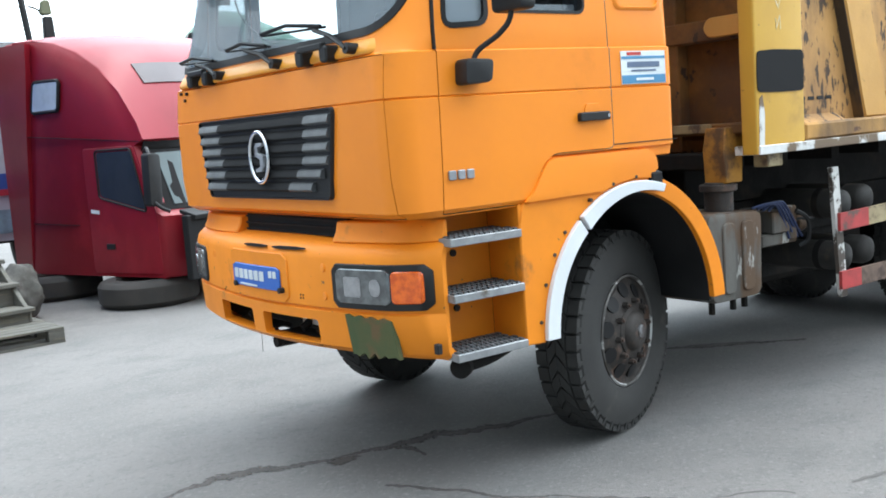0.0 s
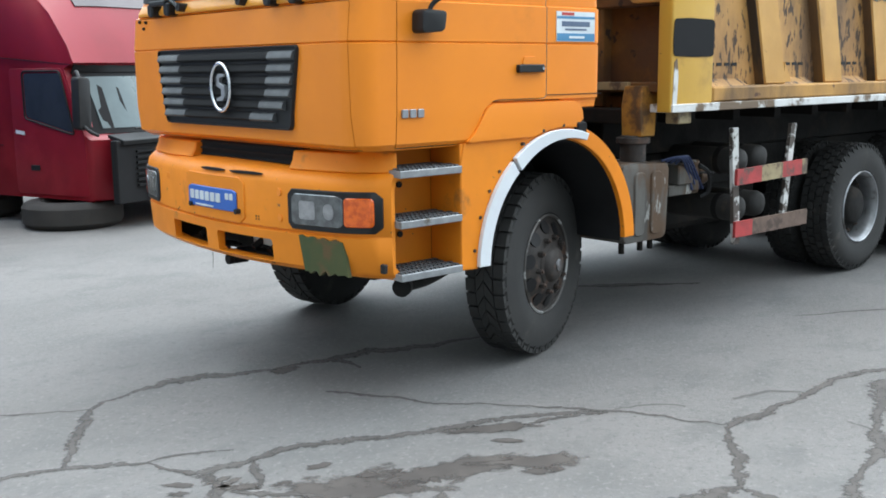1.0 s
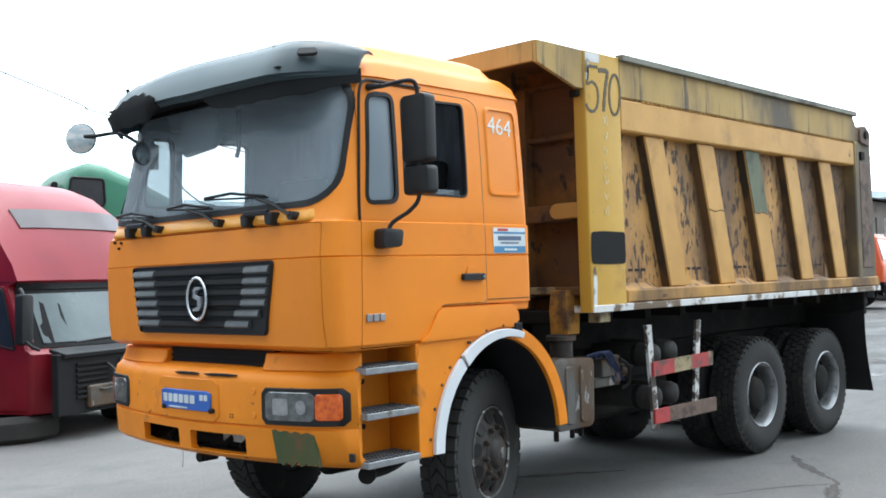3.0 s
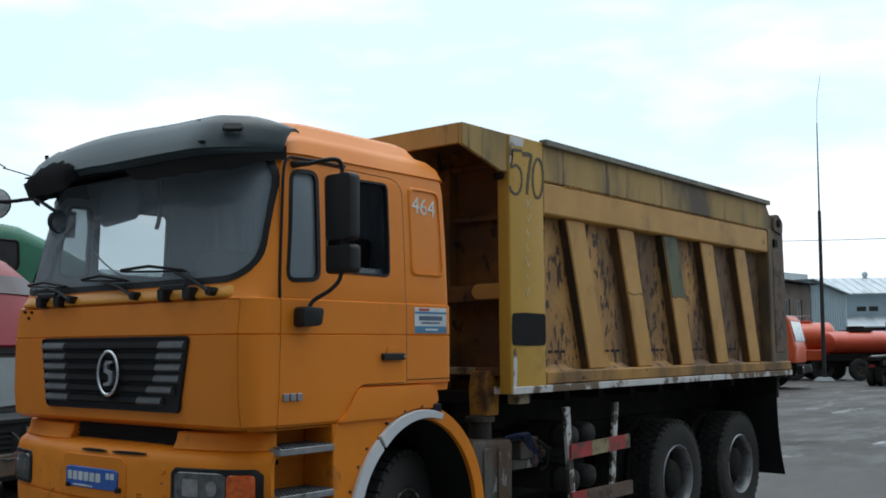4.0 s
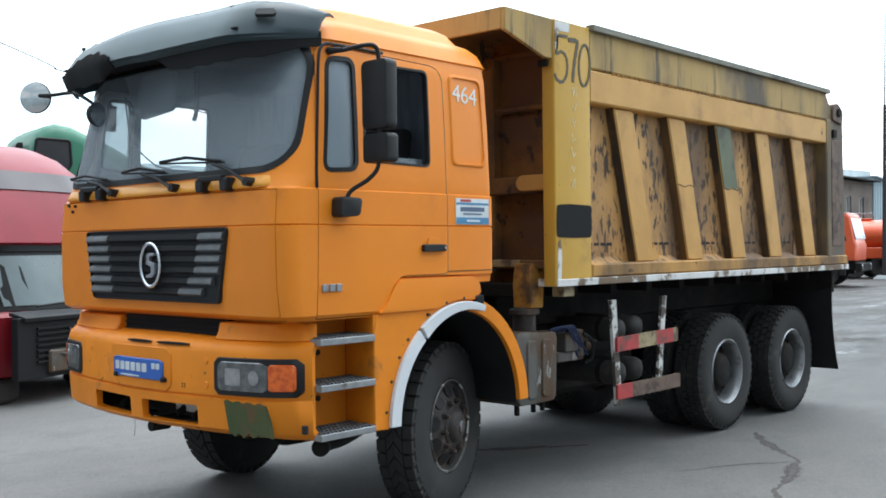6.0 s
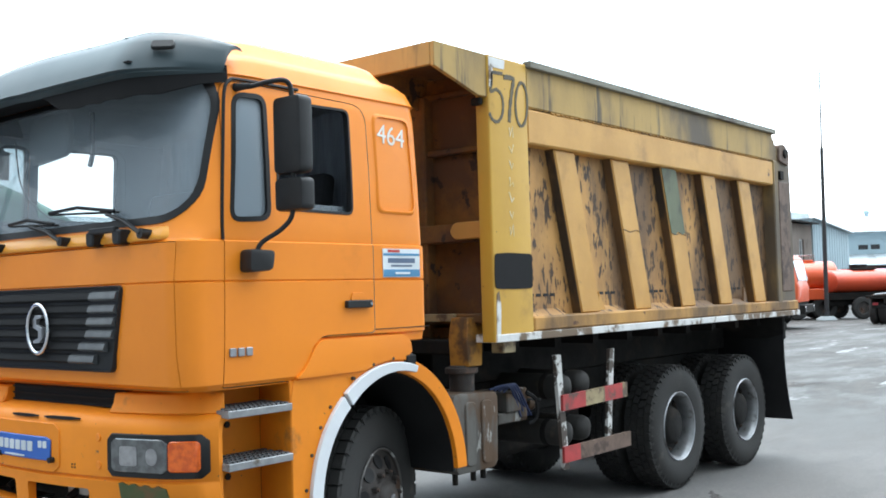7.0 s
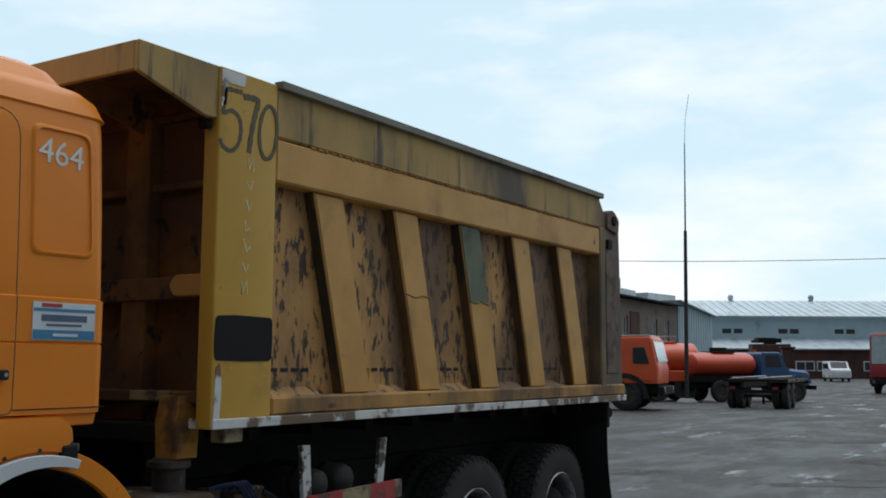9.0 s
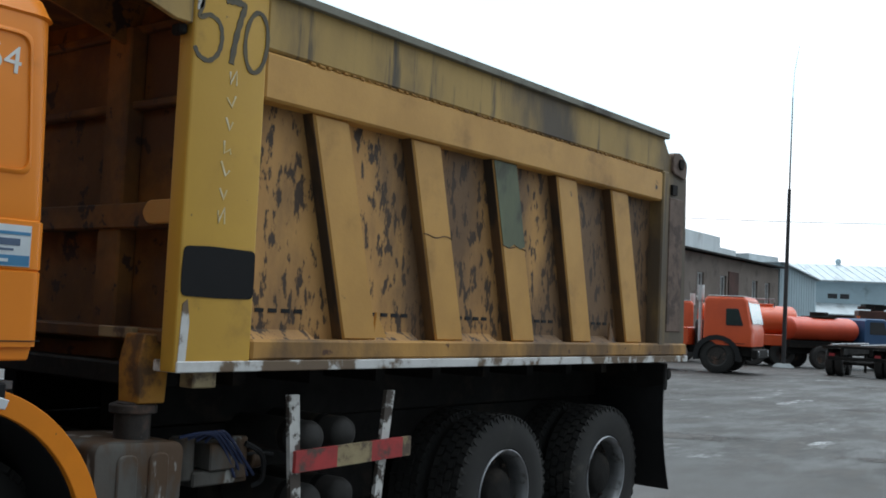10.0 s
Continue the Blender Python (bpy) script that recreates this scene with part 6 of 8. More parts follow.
# ---- cracks, damp patches and puddles in the asphalt ----
def crack(way, width, seed, mat_=CRACK, wob=.045):
    """A ragged crack or smear that wanders along a few bends, its width swelling and shrinking."""
    rnd = random.Random(seed)
    pts = [Vector(p) for p in way]
    wide = width > .07
    for level in range(3 if wide else 6):
        out = [pts[0]]
        for a, b in zip(pts, pts[1:]):
            d = b - a
            if d.length > .03:
                m = (a + b) / 2 + Vector((-d.y, d.x)) * rnd.uniform(-1, 1) * min(.14, (.008 if wide else wob) / max(d.length, .2) ** .5)
                out += [m, b]
            else:
                out.append(b)
        pts = out
    bm = B()
    lay = bm.verts.layers.float.new("depth")
    prev = None
    n = len(pts)
    z = .0014 + .0001 * (seed % 9)
    for i, p in enumerate(pts):
        d = (pts[min(i + 2, n - 1)] - pts[max(i - 2, 0)]).normalized()
        s = Vector((-d.y, d.x))
        end = min(1, i / 6, (n - 1 - i) / 6) * .7 + .3
        swell = max(.35, .9 + 1.1 * noise.noise(Vector((p.x * 2.4 + seed, p.y * 2.4, 0))))
        side = [width * end * swell * max(.3, 1 + .75 * noise.noise(Vector((p.x * 9 + seed, p.y * 9, k * 9.0)))) + .006 for k in (0, 1)]
        row = [bm.verts.new((*(p + s * side[0]), z)), bm.verts.new((*p, z + .0008)), bm.verts.new((*(p - s * side[1]), z))]
        row[1][lay] = min(1, .6 + .4 * end)
        if prev:
            bm.faces.new((prev[0], row[0], row[1], prev[1]))
            bm.faces.new((prev[1], row[1], row[2], prev[2]))
        prev = row
    return tagged(child("crack", finish("crack", bm, mat_, 60), ground), kind="structure")


def blot(cx, cy, rx, ry, turn, seed, mat_, z=None, rag=.45, name="damp_patch", n=90):
    """A ragged flat patch."""
    noise_off = Vector((seed * 3.7, seed * 1.3, 0))
    z = (z or .0012) + .00012 * (seed % 13)
    bm = B()
    lay = bm.verts.layers.float.new("depth")
    c, s = math.cos(radians(turn)), math.sin(radians(turn))
    vs, inner = [], []
    rx, ry = rx * 1.25, ry * 1.25
    for k in range(n):
        a = 6.28318 * k / n
        q = Vector((math.cos(a), math.sin(a), 0))
        f = 1 + rag * 1.0 * noise.fractal(q * 1.6 + noise_off, .6, 2.2, 5)
        x, y = q.x * rx * f, q.y * ry * f
        vs.append(bm.verts.new((cx + x * c - y * s, cy + x * s + y * c, z)))
        x, y = x * .45, y * .45
        v = bm.verts.new((cx + x * c - y * s, cy + x * s + y * c, z))
        v[lay] = .85
        inner.append(v)
    mid = bm.verts.new((cx, cy, z))
    mid[lay] = 1.0
    for k in range(n):
        j = (k + 1) % n
        bm.faces.new((inner[k], vs[k], vs[j], inner[j]))
        bm.faces.new((mid, inner[k], inner[j]))
    return tagged(child(name, finish(name, bm, mat_, 60), ground), kind="structure")


def yard_marks():
    # under the bumper, and the wide one that runs to the rear wheels
    crack([(1.60, -.45), (1.18, -.41), (.80, -.22), (.49, -.22), (.15, -.15), (-.37, .04), (-.75, -.05), (-.86, -.13)], .044, 1)
    crack([(.49, -.22), (.55, -.28), (.55, -.48)], .020, 2)
    crack([(-.86, -.13), (-.96, -.31), (-1.15, -.62), (-1.25, -.80)], .040, 3)
    crack([(-.86, -.13), (-1.4, .15), (-2.2, .3)], .010, 4)
    crack([(.17, -.69), (.42, -1.15), (.82, -1.65), (.97, -1.85), (1.26, -2.40)], .013, 5)
    crack([(.56, -1.75), (.81, -1.81), (.97, -1.85)], .014, 6)
    crack([(2.73, -2.50), (2.43, -2.40), (1.85, -2.42), (1.32, -2.40), (1.20, -2.43)], .030, 7)
    crack([(1.20, -2.43), (1.04, -2.56), (.94, -2.68), (.69, -2.83)], .034, 9)
    crack([(.69, -2.83), (.36, -2.78), (.16, -2.82)], .056, 10)
    crack([(.16, -2.82), (-.03, -2.73), (-.18, -2.54), (-.36, -2.26)], .030, 11)
    crack([(.16, -2.82), (.04, -2.93), (-.11, -3.15)], .040, 12)
    crack([(.68, -2.86), (.67, -3.00), (.73, -3.20)], .050, 13)
    crack([(5.23, -1.27), (4.6, -1.75), (4.28, -2.05), (3.23, -2.34), (2.60, -2.55), (1.90, -2.80), (1.57, -2.98), (1.19, -3.08), (.69, -3.24)], .042, 14)
    crack([(.69, -3.24), (.55, -3.32), (.49, -3.44), (.39, -3.62)], .052, 15)
    crack([(4.28, -2.05), (3.9, -1.75), (3.4, -1.5)], .010, 16)
    crack([(1.49, -3.01), (1.24, -3.29), (1.17, -3.65), (1.01, -3.95), (1.2, -4.6)], .026, 17)
    crack([(2.73, -2.5), (3.3, -3.0), (4.2, -3.4)], .010, 18)
    # the joint before the damp stretch, with its branches
    crack([(-2.3, -.55), (-1.5, -.74), (-1.22, -.81), (-.96, -.98)], .026, 19)
    crack([(-.96, -.98), (-.79, -1.0), (-.61, -1.1)], .012, 20)
    crack([(-.96, -.98), (-.87, -1.23), (-.61, -1.26), (-.36, -1.25), (-.06, -1.40), (.32, -1.55), (.53, -1.62), (.99, -1.90)], .040, 21)
    crack([(-.87, -1.23), (-.85, -1.40), (-.97, -1.62), (-.95, -1.93), (-.95, -2.18)], .060, 22)
    crack([(-.97, -1.62), (-1.11, -1.58), (-1.33, -1.57), (-2.0, -1.3)], .032, 23)
    crack([(-.85, -1.49), (-.77, -1.61), (-.60, -1.79)], .030, 24)
    crack([(-.61, -1.26), (-.68, -1.42), (-.76, -1.55)], .030, 25)
    blot(-.42, -1.80, .34, .15, -35, 26, DAMP, .0011, .35)
    blot(-.02, -1.93, .36, .12, -22, 27, DAMP, .0016, .35)
    blot(.28, -2.10, .24, .075, -34, 28, DAMP, .0021, .35)
    blot(-.80, -2.16, .26, .13, -12, 29, DAMP, .0011, .35)
    blot(-.50, -2.28, .20, .07, -20, 34, DAMP, .0017, .35)
    crack([(-.42, -2.30), (-.22, -2.06)], .06, 29)
    blot(.42, -1.68, .24, .06, -28, 30, DAMP, .0019, .35)
    crack([(3.05, .15), (3.45, -.14), (3.62, -.29), (3.85, -.43)], .035, 31)
    # branches as thin as a hair
    crack([(2.05, -2.90), (1.83, -3.14), (1.46, -3.42)], .005, 32, HAIRLINE)
    crack([(1.80, -3.3), (1.70, -3.45), (1.64, -3.68), (1.3, -4.0)], .006, 33, HAIRLINE)
    crack([(2.51, -2.68), (2.58, -2.85), (2.50, -3.08)], .005, 34, HAIRLINE)
    crack([(1.60, -2.20), (1.87, -2.26), (1.96, -2.40)], .006, 35, HAIRLINE)
    crack([(1.05, -1.89), (1.20, -1.95), (1.34, -2.1)], .005, 36, HAIRLINE)
    crack([(1.71, -2.75), (1.69, -2.89)], .006, 37, HAIRLINE)
    # broken edge of the sunken patch, flat and near-black, with mud, grit, white sheets
    crack([(-.11, -3.15), (.12, -3.24), (.32, -3.48), (.39, -3.62)], .042, 38, BROKEN)
    crack([(.39, -3.62), (.41, -3.81), (.48, -3.93), (.35, -4.07), (.2, -4.4)], .062, 39, BROKEN)
    crack([(-.11, -3.15), (-.29, -3.13), (-.57, -3.03), (-.78, -3.09)], .022, 40)
    blot(-.36, -3.36, .36, .26, -20, 17, MUD, .0010, .3)
    blot(-.05, -3.72, .42, .34, -35, 19, MUD, .0010, .3)
    blot(.22, -3.90, .13, .11, -52, 21, WHITE_SHEET, .0030, .4, "ice_sheet")
    blot(-.24, -3.42, .05, .035, 10, 23, WHITE_SHEET, .0030, .4, "ice_sheet", 40)
    rnd = random.Random(11)
    for k in range(16):
        t = rnd.random()
        blot(-1.05 + 1.3 * t + rnd.uniform(-.12, .12), -1.45 - .55 * t + rnd.uniform(-.22, .22), rnd.uniform(.03, .09), rnd.uniform(.02, .04), rnd.uniform(-60, 10), 70 + k, DAMP, .0022, .4, "damp_patch", 36)
    blot(.22, -.22, .10, .05, 0, 49, DAMP)
    blot(3.4, -.10, .35, .05, -36, 53, DAMP)
    rnd = random.Random(7)
    for k in range(26):
        blot(rnd.uniform(8, 34), rnd.uniform(-9, 9), rnd.uniform(.5, 1.7), rnd.uniform(.2, .55), -58 + rnd.uniform(-15, 15), 30 + k, DAMP, .003 + .0005 * (k % 5), .5, "damp_patch", 60)


yard_marks()


# ---- red sleeper cab standing on tyres ----
def red_cab():
    W = 2.42
    t0 = thing("sleeper_cab", pose(1.65, 5.35, 0, 0, 0, 20), "faded red sleeper truck cab without hood, standing on old tyres", "truck cab")
    prof = [(.02, .32), (.0, .95), (.10, 1.0), (.50, 1.70), (.45, 1.76), (.52, 1.95), (.68, 2.32), (.86, 2.60), (1.1, 2.82), (1.45, 2.96), (1.95, 3.03), (2.62, 3.05), (2.62, .30), (.05, .30)]

    def mapped(t, y, z):
        a = 1 - abs(2 * t - 1) ** 3.5
        if z > 1.72:
            k = (z - 1.72) / 1.33
            z = 1.72 + (z - 1.72) * (.945 + .055 * a)
            y = y + (1 - a) * .78 * k ** 2.2 * max(0, 1 - (y / 2.45) ** 2)
            x = W * t + (0.5 - t) * .16 * k * abs(2 * t - 1) ** 2
        else:
            y = y + (1 - a) * (.10 if z > 1.2 else .26) * (1 if y < .6 else 0)
            x = W * t
        return (x, y, z)

    ts = (0, .012, .04, .09, .16, .28, .4, .5, .6, .72, .84, .91, .96, .988, 1)
    bm = B()
    loft(bm, [[mapped(t, y, z) for y, z in prof] for t in ts])
    part("cab_shell", bm, RED_CAB, t0, "dull red cab body with a tall raked roof", angle=58)

    def patch(name, t_0, t_1, pa, pb, lift, mat_, parent, label="", n=10):
        bm = B()
        rows = []
        for k in range(n + 1):
            t = t_0 + (t_1 - t_0) * k / n
            q = []
            for (y, z), l in ((pa, .0), (pa, lift), (pb, lift), (pb, .0)):
                x, yy, zz = mapped(t, y, z)
                q.append((x, yy - l * .8, zz + l * .6))
            rows.append(q)
        loft(bm, rows)
        return part(name, bm, mat_, parent, label, angle=40)

    RC_GLASS = surf("dusty_screen_glass", (0.055, 0.085, 0.09), (0.04, 0.065, 0.07), 0.3, 0, 2, 0.0)
    patch("screen_surround", .025, .975, (.105, 1.005), (.47, 1.645), .012, BLACK_PAINT, t0)
    patch("windscreen", .075, .925, (.135, 1.055), (.45, 1.60), .02, RC_GLASS, t0, "grey-blue windscreen")
    # black strip paints the shadow under the roof lip
    patch("roof_gap", .02, .98, (.465, 1.647), (.50, 1.745), .020, BLACK_PAINT, t0)
    patch("skylight", .14, .86, (.71, 2.37), (.855, 2.595), .014, surf("tinted_skylight", (0.085, 0.066, 0.07), (0.07, 0.052, 0.056), 0.4, 0, 2, 0.0), t0, "dark tinted roof skylight")
    # side: seams, door, windows
    def side(name, poly, x0, x1, mat_, parent, label="", bv=.004):
        bm = B()
        prism(bm, poly, 'x', x0, x1)
        return part(name, bm, mat_, parent, label, bevel=bv)

    dr = side("cab_door", rounded([(.33, .34), (1.46, .34), (1.46, 1.705), (.63, 1.705), (.34, .98)], .05), -.007, .01, RED_CAB, t0, "red cab door, shut")
    side("door_window", rounded([(.50, 1.02), (1.22, 1.18), (1.22, 1.655), (.66, 1.655)], .05), -.014, .0, DARK_PANE, dr, "dark side window")
    bm = B()
    w = rounded([(.485, 1.0), (1.24, 1.165), (1.24, 1.675), (.65, 1.675)], .05)
    tube(bm, [(-.012, y, z) for y, z in w] + [(-.012, *w[0])], .012, 6)
    part("window_frame", bm, SEAL, dr)
    side("tape", [(1.27, .985), (1.41, 1.0), (1.41, 1.04), (1.27, 1.025)], -.011, .004, STICKER_WHITE, t0, "strip of white tape", 0)
    side("lock", rounded([(1.06, .60), (1.20, .60), (1.20, .66), (1.06, .66)], .01), -.02, .0, SEAL, dr)
    side("roof_seam", [(.50, 1.735), (2.46, 1.885), (2.46, 1.893), (.50, 1.743)], -.002, .03, SEAL, t0, "", 0)
    side("side_seam", [(1.66, .86), (2.5, .885), (2.5, .89), (1.66, .865)], -.001, .02, SEAL, t0, "", 0)
    bm = B()
    loft(bm, [[(-.012, y0, z), (.10, 3.08, z2), (.16, 3.08, z2), (.06, y0, z)] for y0, z, z2 in ((2.60, .34, .34), (2.50, 1.2, 1.2), (2.42, 1.9, 1.9), (2.30, 2.6, 2.6), (2.26, 2.93, 2.96))])
    part("rear_extender", bm, RED_CAB, t0, "dark red rear side fairing", angle=40)
    bm = B()
    box(bm, .26, W - .26, 2.6, 3.06, 2.95, 3.0)
    part("roof_extender", bm, RED_CAB, t0, bevel=.02)
    wy = rounded([(1.84, 2.15), (2.32, 2.15), (2.23, 2.49), (1.77, 2.48)], .05)
    bm = B()
    prism(bm, wy, 'x', .012, .10)
    # the pane's white reflection is put into its base colour
    part("roof_window", bm, surf("pale_reflection_pane", (0.5, 0.55, 0.57), None, 0.1, 0, 3, 0.0, coat=0.5), t0, "small pale side window in the roof", bevel=.004)
    bm = B()
    tube(bm, [(.026, y, z) for y, z in wy] + [(.026, *wy[0])], .022, 8)
    part("roof_window_frame", bm, SEAL, t0)
    # mirror on the front pillar
    bm = B()
    prism(bm, rounded([(-.13, 1.06), (.03, 1.06), (.05, 1.60), (-.11, 1.62)], .05), 'y', .26, .38)
    mr = part("door_mirror", bm, PLASTIC, t0, "black door mirror", bevel=.02, segs=2)
    bm = B()
    tube(bm, bend([(.06, .5, 1.64), (-.04, .36, 1.66), (-.08, .28, 1.58)], 5), .022, 8)
    part("mirror_arm", bm, PLASTIC, mr)
    bm = B()
    tube(bm, bend([(.05, .2, 1.0), (-.03, .22, 1.04), (-.08, .26, 1.10)], 5), .02, 8)
    part("mirror_arm", bm, PLASTIC, mr)
    # front without its hood
    bm = B()
    box(bm, .03, W - .03, -.07, .02, .28, .95)
    fw = part("firewall", bm, BLACK_PAINT, t0, "dark bare firewall where the hood was", bevel=.01)
    bm = B()
    prism(bm, [(-.10, .90), (.12, .97), (.12, 1.01), (-.12, .95)], 'x', .10, W - .06)
    part("cowl_panel", bm, PLASTIC, t0, "black plastic cowl", bevel=.006)
    for k in range(7):
        bm = B()
        box(bm, .30, .80, -.095, -.07, .45 + .06 * k, .475 + .06 * k)
        part("louvre", bm, BLACK_PAINT, fw)
    bm = B()
    box(bm, .45, 1.15, -.12, -.05, .33, .58)
    part("plate", bm, TANK, fw, bevel=.02)
    bm = B()
    box(bm, 1.2, 2.2, -.14, -.05, .42, .86)
    part("heater_box", bm, BLACK_PAINT, fw, bevel=.03)
    for pts in ([(.78, -.08, .80), (.84, -.14, .70), (.80, -.16, .55), (.68, -.14, .52), (.58, -.10, .54)], [(1.02, -.08, .84), (.95, -.16, .70), (1.0, -.18, .5), (1.05, -.18, .36), (.95, -.16, .14), (.88, -.15, .05)]):
        bm = B()
        tube(bm, bend(pts, 7), .016, 8)
        part("hose", bm, SACKING, fw, "grey hanging hose", angle=60)
    bm = B()
    tube(bm, bend([(.40, .02, 1.06), (.9, .0, 1.085), (1.35, .02, 1.07)], 6), .012, 6)
    part("wiper", bm, SEAL, t0)
    bm = B()
    prism(bm, [(.30, .36), (.42, .36), (.40, .27), (.36, .22), (.33, .28)], 'x', .02, .05)
    part("bent_bracket", bm, RED_CAB, t0, "bent red sheet hanging down")
    bm = B()
    box(bm, .3, W - .3, .5, 3.0, .27, .345)
    part("floor_frame", bm, CHASSIS, t0)
    return t0


red_cab()


def flat_tyre_mesh():
    bm = B()
    R, H = .53, .285
    prof = [(.29, .05), (.33, .0), (.46, .0), (R - .03, .02), (R, .06), (R, H - .06), (R - .03, H - .02), (.46, H), (.33, H), (.29, H - .05)]
    lathe(bm, prof, (0, 0, 0), 48, closed=True)
    me = finish("old_tyre", bm, surf("dusty_old_tyre", (0.03, 0.028, 0.026), (0.042, 0.038, 0.035), 0.85, 0, 4, 0.2, 40), 30)
    me.transform(pose(0, 0, 0, 90))
    return me


OLD_TYRE = flat_tyre_mesh()
for k, (x, y) in enumerate(((1.52, 6.12), (.98, 7.75), (3.55, 6.75), (2.9, 8.4))):
    ob = tagged(new("old_tyre", OLD_TYRE), "worn truck tyre lying flat under the red cab", "tyre", "tyres under the red cab")
    ob.matrix_basis = pose(x, y, 0, 0, 0, 31 * k)


# ---- green truck behind the red cab ----
def green_truck():
    t0 = thing("green_truck", pose(3.56, 8.85, 0, 0, 0, -14), "green truck cab parked behind the red one", "truck")
    bm = B()
    rows = []
    for y, w, zt in ((0, .0, 3.32), (.03, .0, 3.44), (.10, 0, 3.54), (.25, 0, 3.60), (1.4, 0, 3.64), (2.2, 0, 3.64)):
        rows.append([(x + (.1 if 0 else 0), y, z) for x, z in [(0, .9)] + [(1.25 - 1.25 * math.copysign(abs(math.cos(a)) ** .45, math.cos(a)), 2.4 + (zt - 2.4) * abs(math.sin(a)) ** .45 * (1 - .34 * max(0, (.95 - 1.25 * math.copysign(abs(math.cos(a)) ** .45, math.cos(a)))) ** 1.3)) for a in [math.pi * k / 14 for k in range(15)]] + [(2.5, .9)]])
    loft(bm, rows)
    part("cab_shell", bm, GREEN_CAB, t0, "dark green cab body", angle=40)
    bm = B()
    w = rounded([(.05, 2.86), (.46, 2.80), (.58, 2.90), (.56, 3.26), (.10, 3.28)], .05)
    prism(bm, w, 'y', -.012, .05)
    part("side_window", bm, DARK_PANE, t0, "small dark cab window", bevel=.006)
    bm = B()
    tube(bm, [(x, -.012, z) for x, z in w] + [(w[0][0], -.012, w[0][1])], .02, 6)
    part("window_frame", bm, SEAL, t0)
    bm = B()
    prism(bm, rounded([(-.10, 3.16), (.02, 3.16), (.02, 3.26), (-.06, 3.26)], .03), 'y', .5, .8)
    part("door_mirror", bm, PLASTIC, t0, bevel=.01)
    bm = B()
    box(bm, .3, 2.2, .1, 2.1, .55, .95)
    part("chassis_frame", bm, CHASSIS, t0, bevel=.02)
    for x in (.02, 2.16):
        for y in (.65, 1.5):
            child("wheel", OLD_TYRE, t0, pose(x, y, .53, 0, 90, 0))


green_truck()


# ---- blue kiosk with wooden steps ----
def kiosk():
    k0 = thing("kiosk", pose(-.10, 6.1, 0, 0, 0, 8), "bright blue site cabin with a brown wooden door", "cabin")
    bm = B()
    box(bm, -.29, .0, 0, .12, .62, 3.2)
    box(bm, -3.4, -1.32, 0, .12, .62, 3.2)
    box(bm, -1.32, -.29, 0, .12, 2.82, 3.2)
    box(bm, -1.32, -.29, 0, .12, .62, .74)
    part("front_wall", bm, BLUE_WALL, k0, "blue sheet-metal wall", bevel=.006)
    bm = B()
    box(bm, -.12, .0, .122, 2.6, .62, 3.2)
    box(bm, -3.4, -.12, 2.48, 2.6, .62, 3.2)
    box(bm, -3.4, -3.28, .122, 2.48, .62, 3.2)
    part("side_wall", bm, BLUE_WALL, k0, bevel=.006)
    bm = B()
    box(bm, -3.5, .1, -.12, 2.7, 3.2, 3.32)
    part("roof", bm, TIN_ROOF, k0, bevel=.01)
    bm = B()
    box(bm, -3.38, -.02, .02, 2.58, .56, .62)
    part("floor_slab", bm, TIMBER, k0)
    for x in (-3.2, -1.7, -.2):
        for y in (.2, 2.4):
            bm = B()
            box(bm, x - .15, x + .15, y - .15, y + .15, 0, .56)
            part("footing", bm, CONCRETE, k0, bevel=.01)
    bm = B()
    box(bm, -1.31, -.30, .03, .09, .745, 2.815)
    d = part("door", bm, DOOR_WOOD, k0, "brown panelled wooden door, shut", bevel=.005)
    for x0, x1, z0, z1 in ((-1.2, -.86, .88, 1.25), (-.75, -.41, .88, 1.25), (-1.2, -.86, 1.36, 1.72), (-.75, -.41, 1.36, 1.72), (-1.2, -.86, 1.84, 2.7), (-.75, -.41, 1.84, 2.7)):
        bm = B()
        box(bm, x0, x1, .014, .032, z0, z1)
        part("panel", bm, DOOR_WOOD, d, bevel=.012)
    bm = B()
    cyl(bm, (-.36, .03, 1.68), (-.36, -.04, 1.68), .015, 8)
    box(bm, -.46, -.35, -.05, -.035, 1.67, 1.69)
    part("door_handle", bm, STEEL, d)
    s0 = thing("wooden_steps", pose(-.10, 6.1, 0, 0, 0, 8), "weathered wooden steps with three treads below the cabin door", "steps")
    for i, z in enumerate((.70, .49, .28)):
        y1 = -.05 - .30 * i
        bm = B()
        box(bm, -1.75, .06, y1 - .32, y1, z - .04, z)
        part("tread", bm, TIMBER, s0, bevel=.006)
        bm = B()
        box(bm, -1.73, .02, y1 - .27, y1 - .25, z - .21, z - .04)
        part("riser", bm, TIMBER, s0)
    for x in (-1.74, -.85, .0):
        bm = B()
        prism(bm, [(-.02, .0), (-.02, .66), (-.30, .66), (-.92, .24), (-.92, .0)], 'x', x, x + .04)
        part("stringer", bm, TIMBER, s0, bevel=.004)


kiosk()


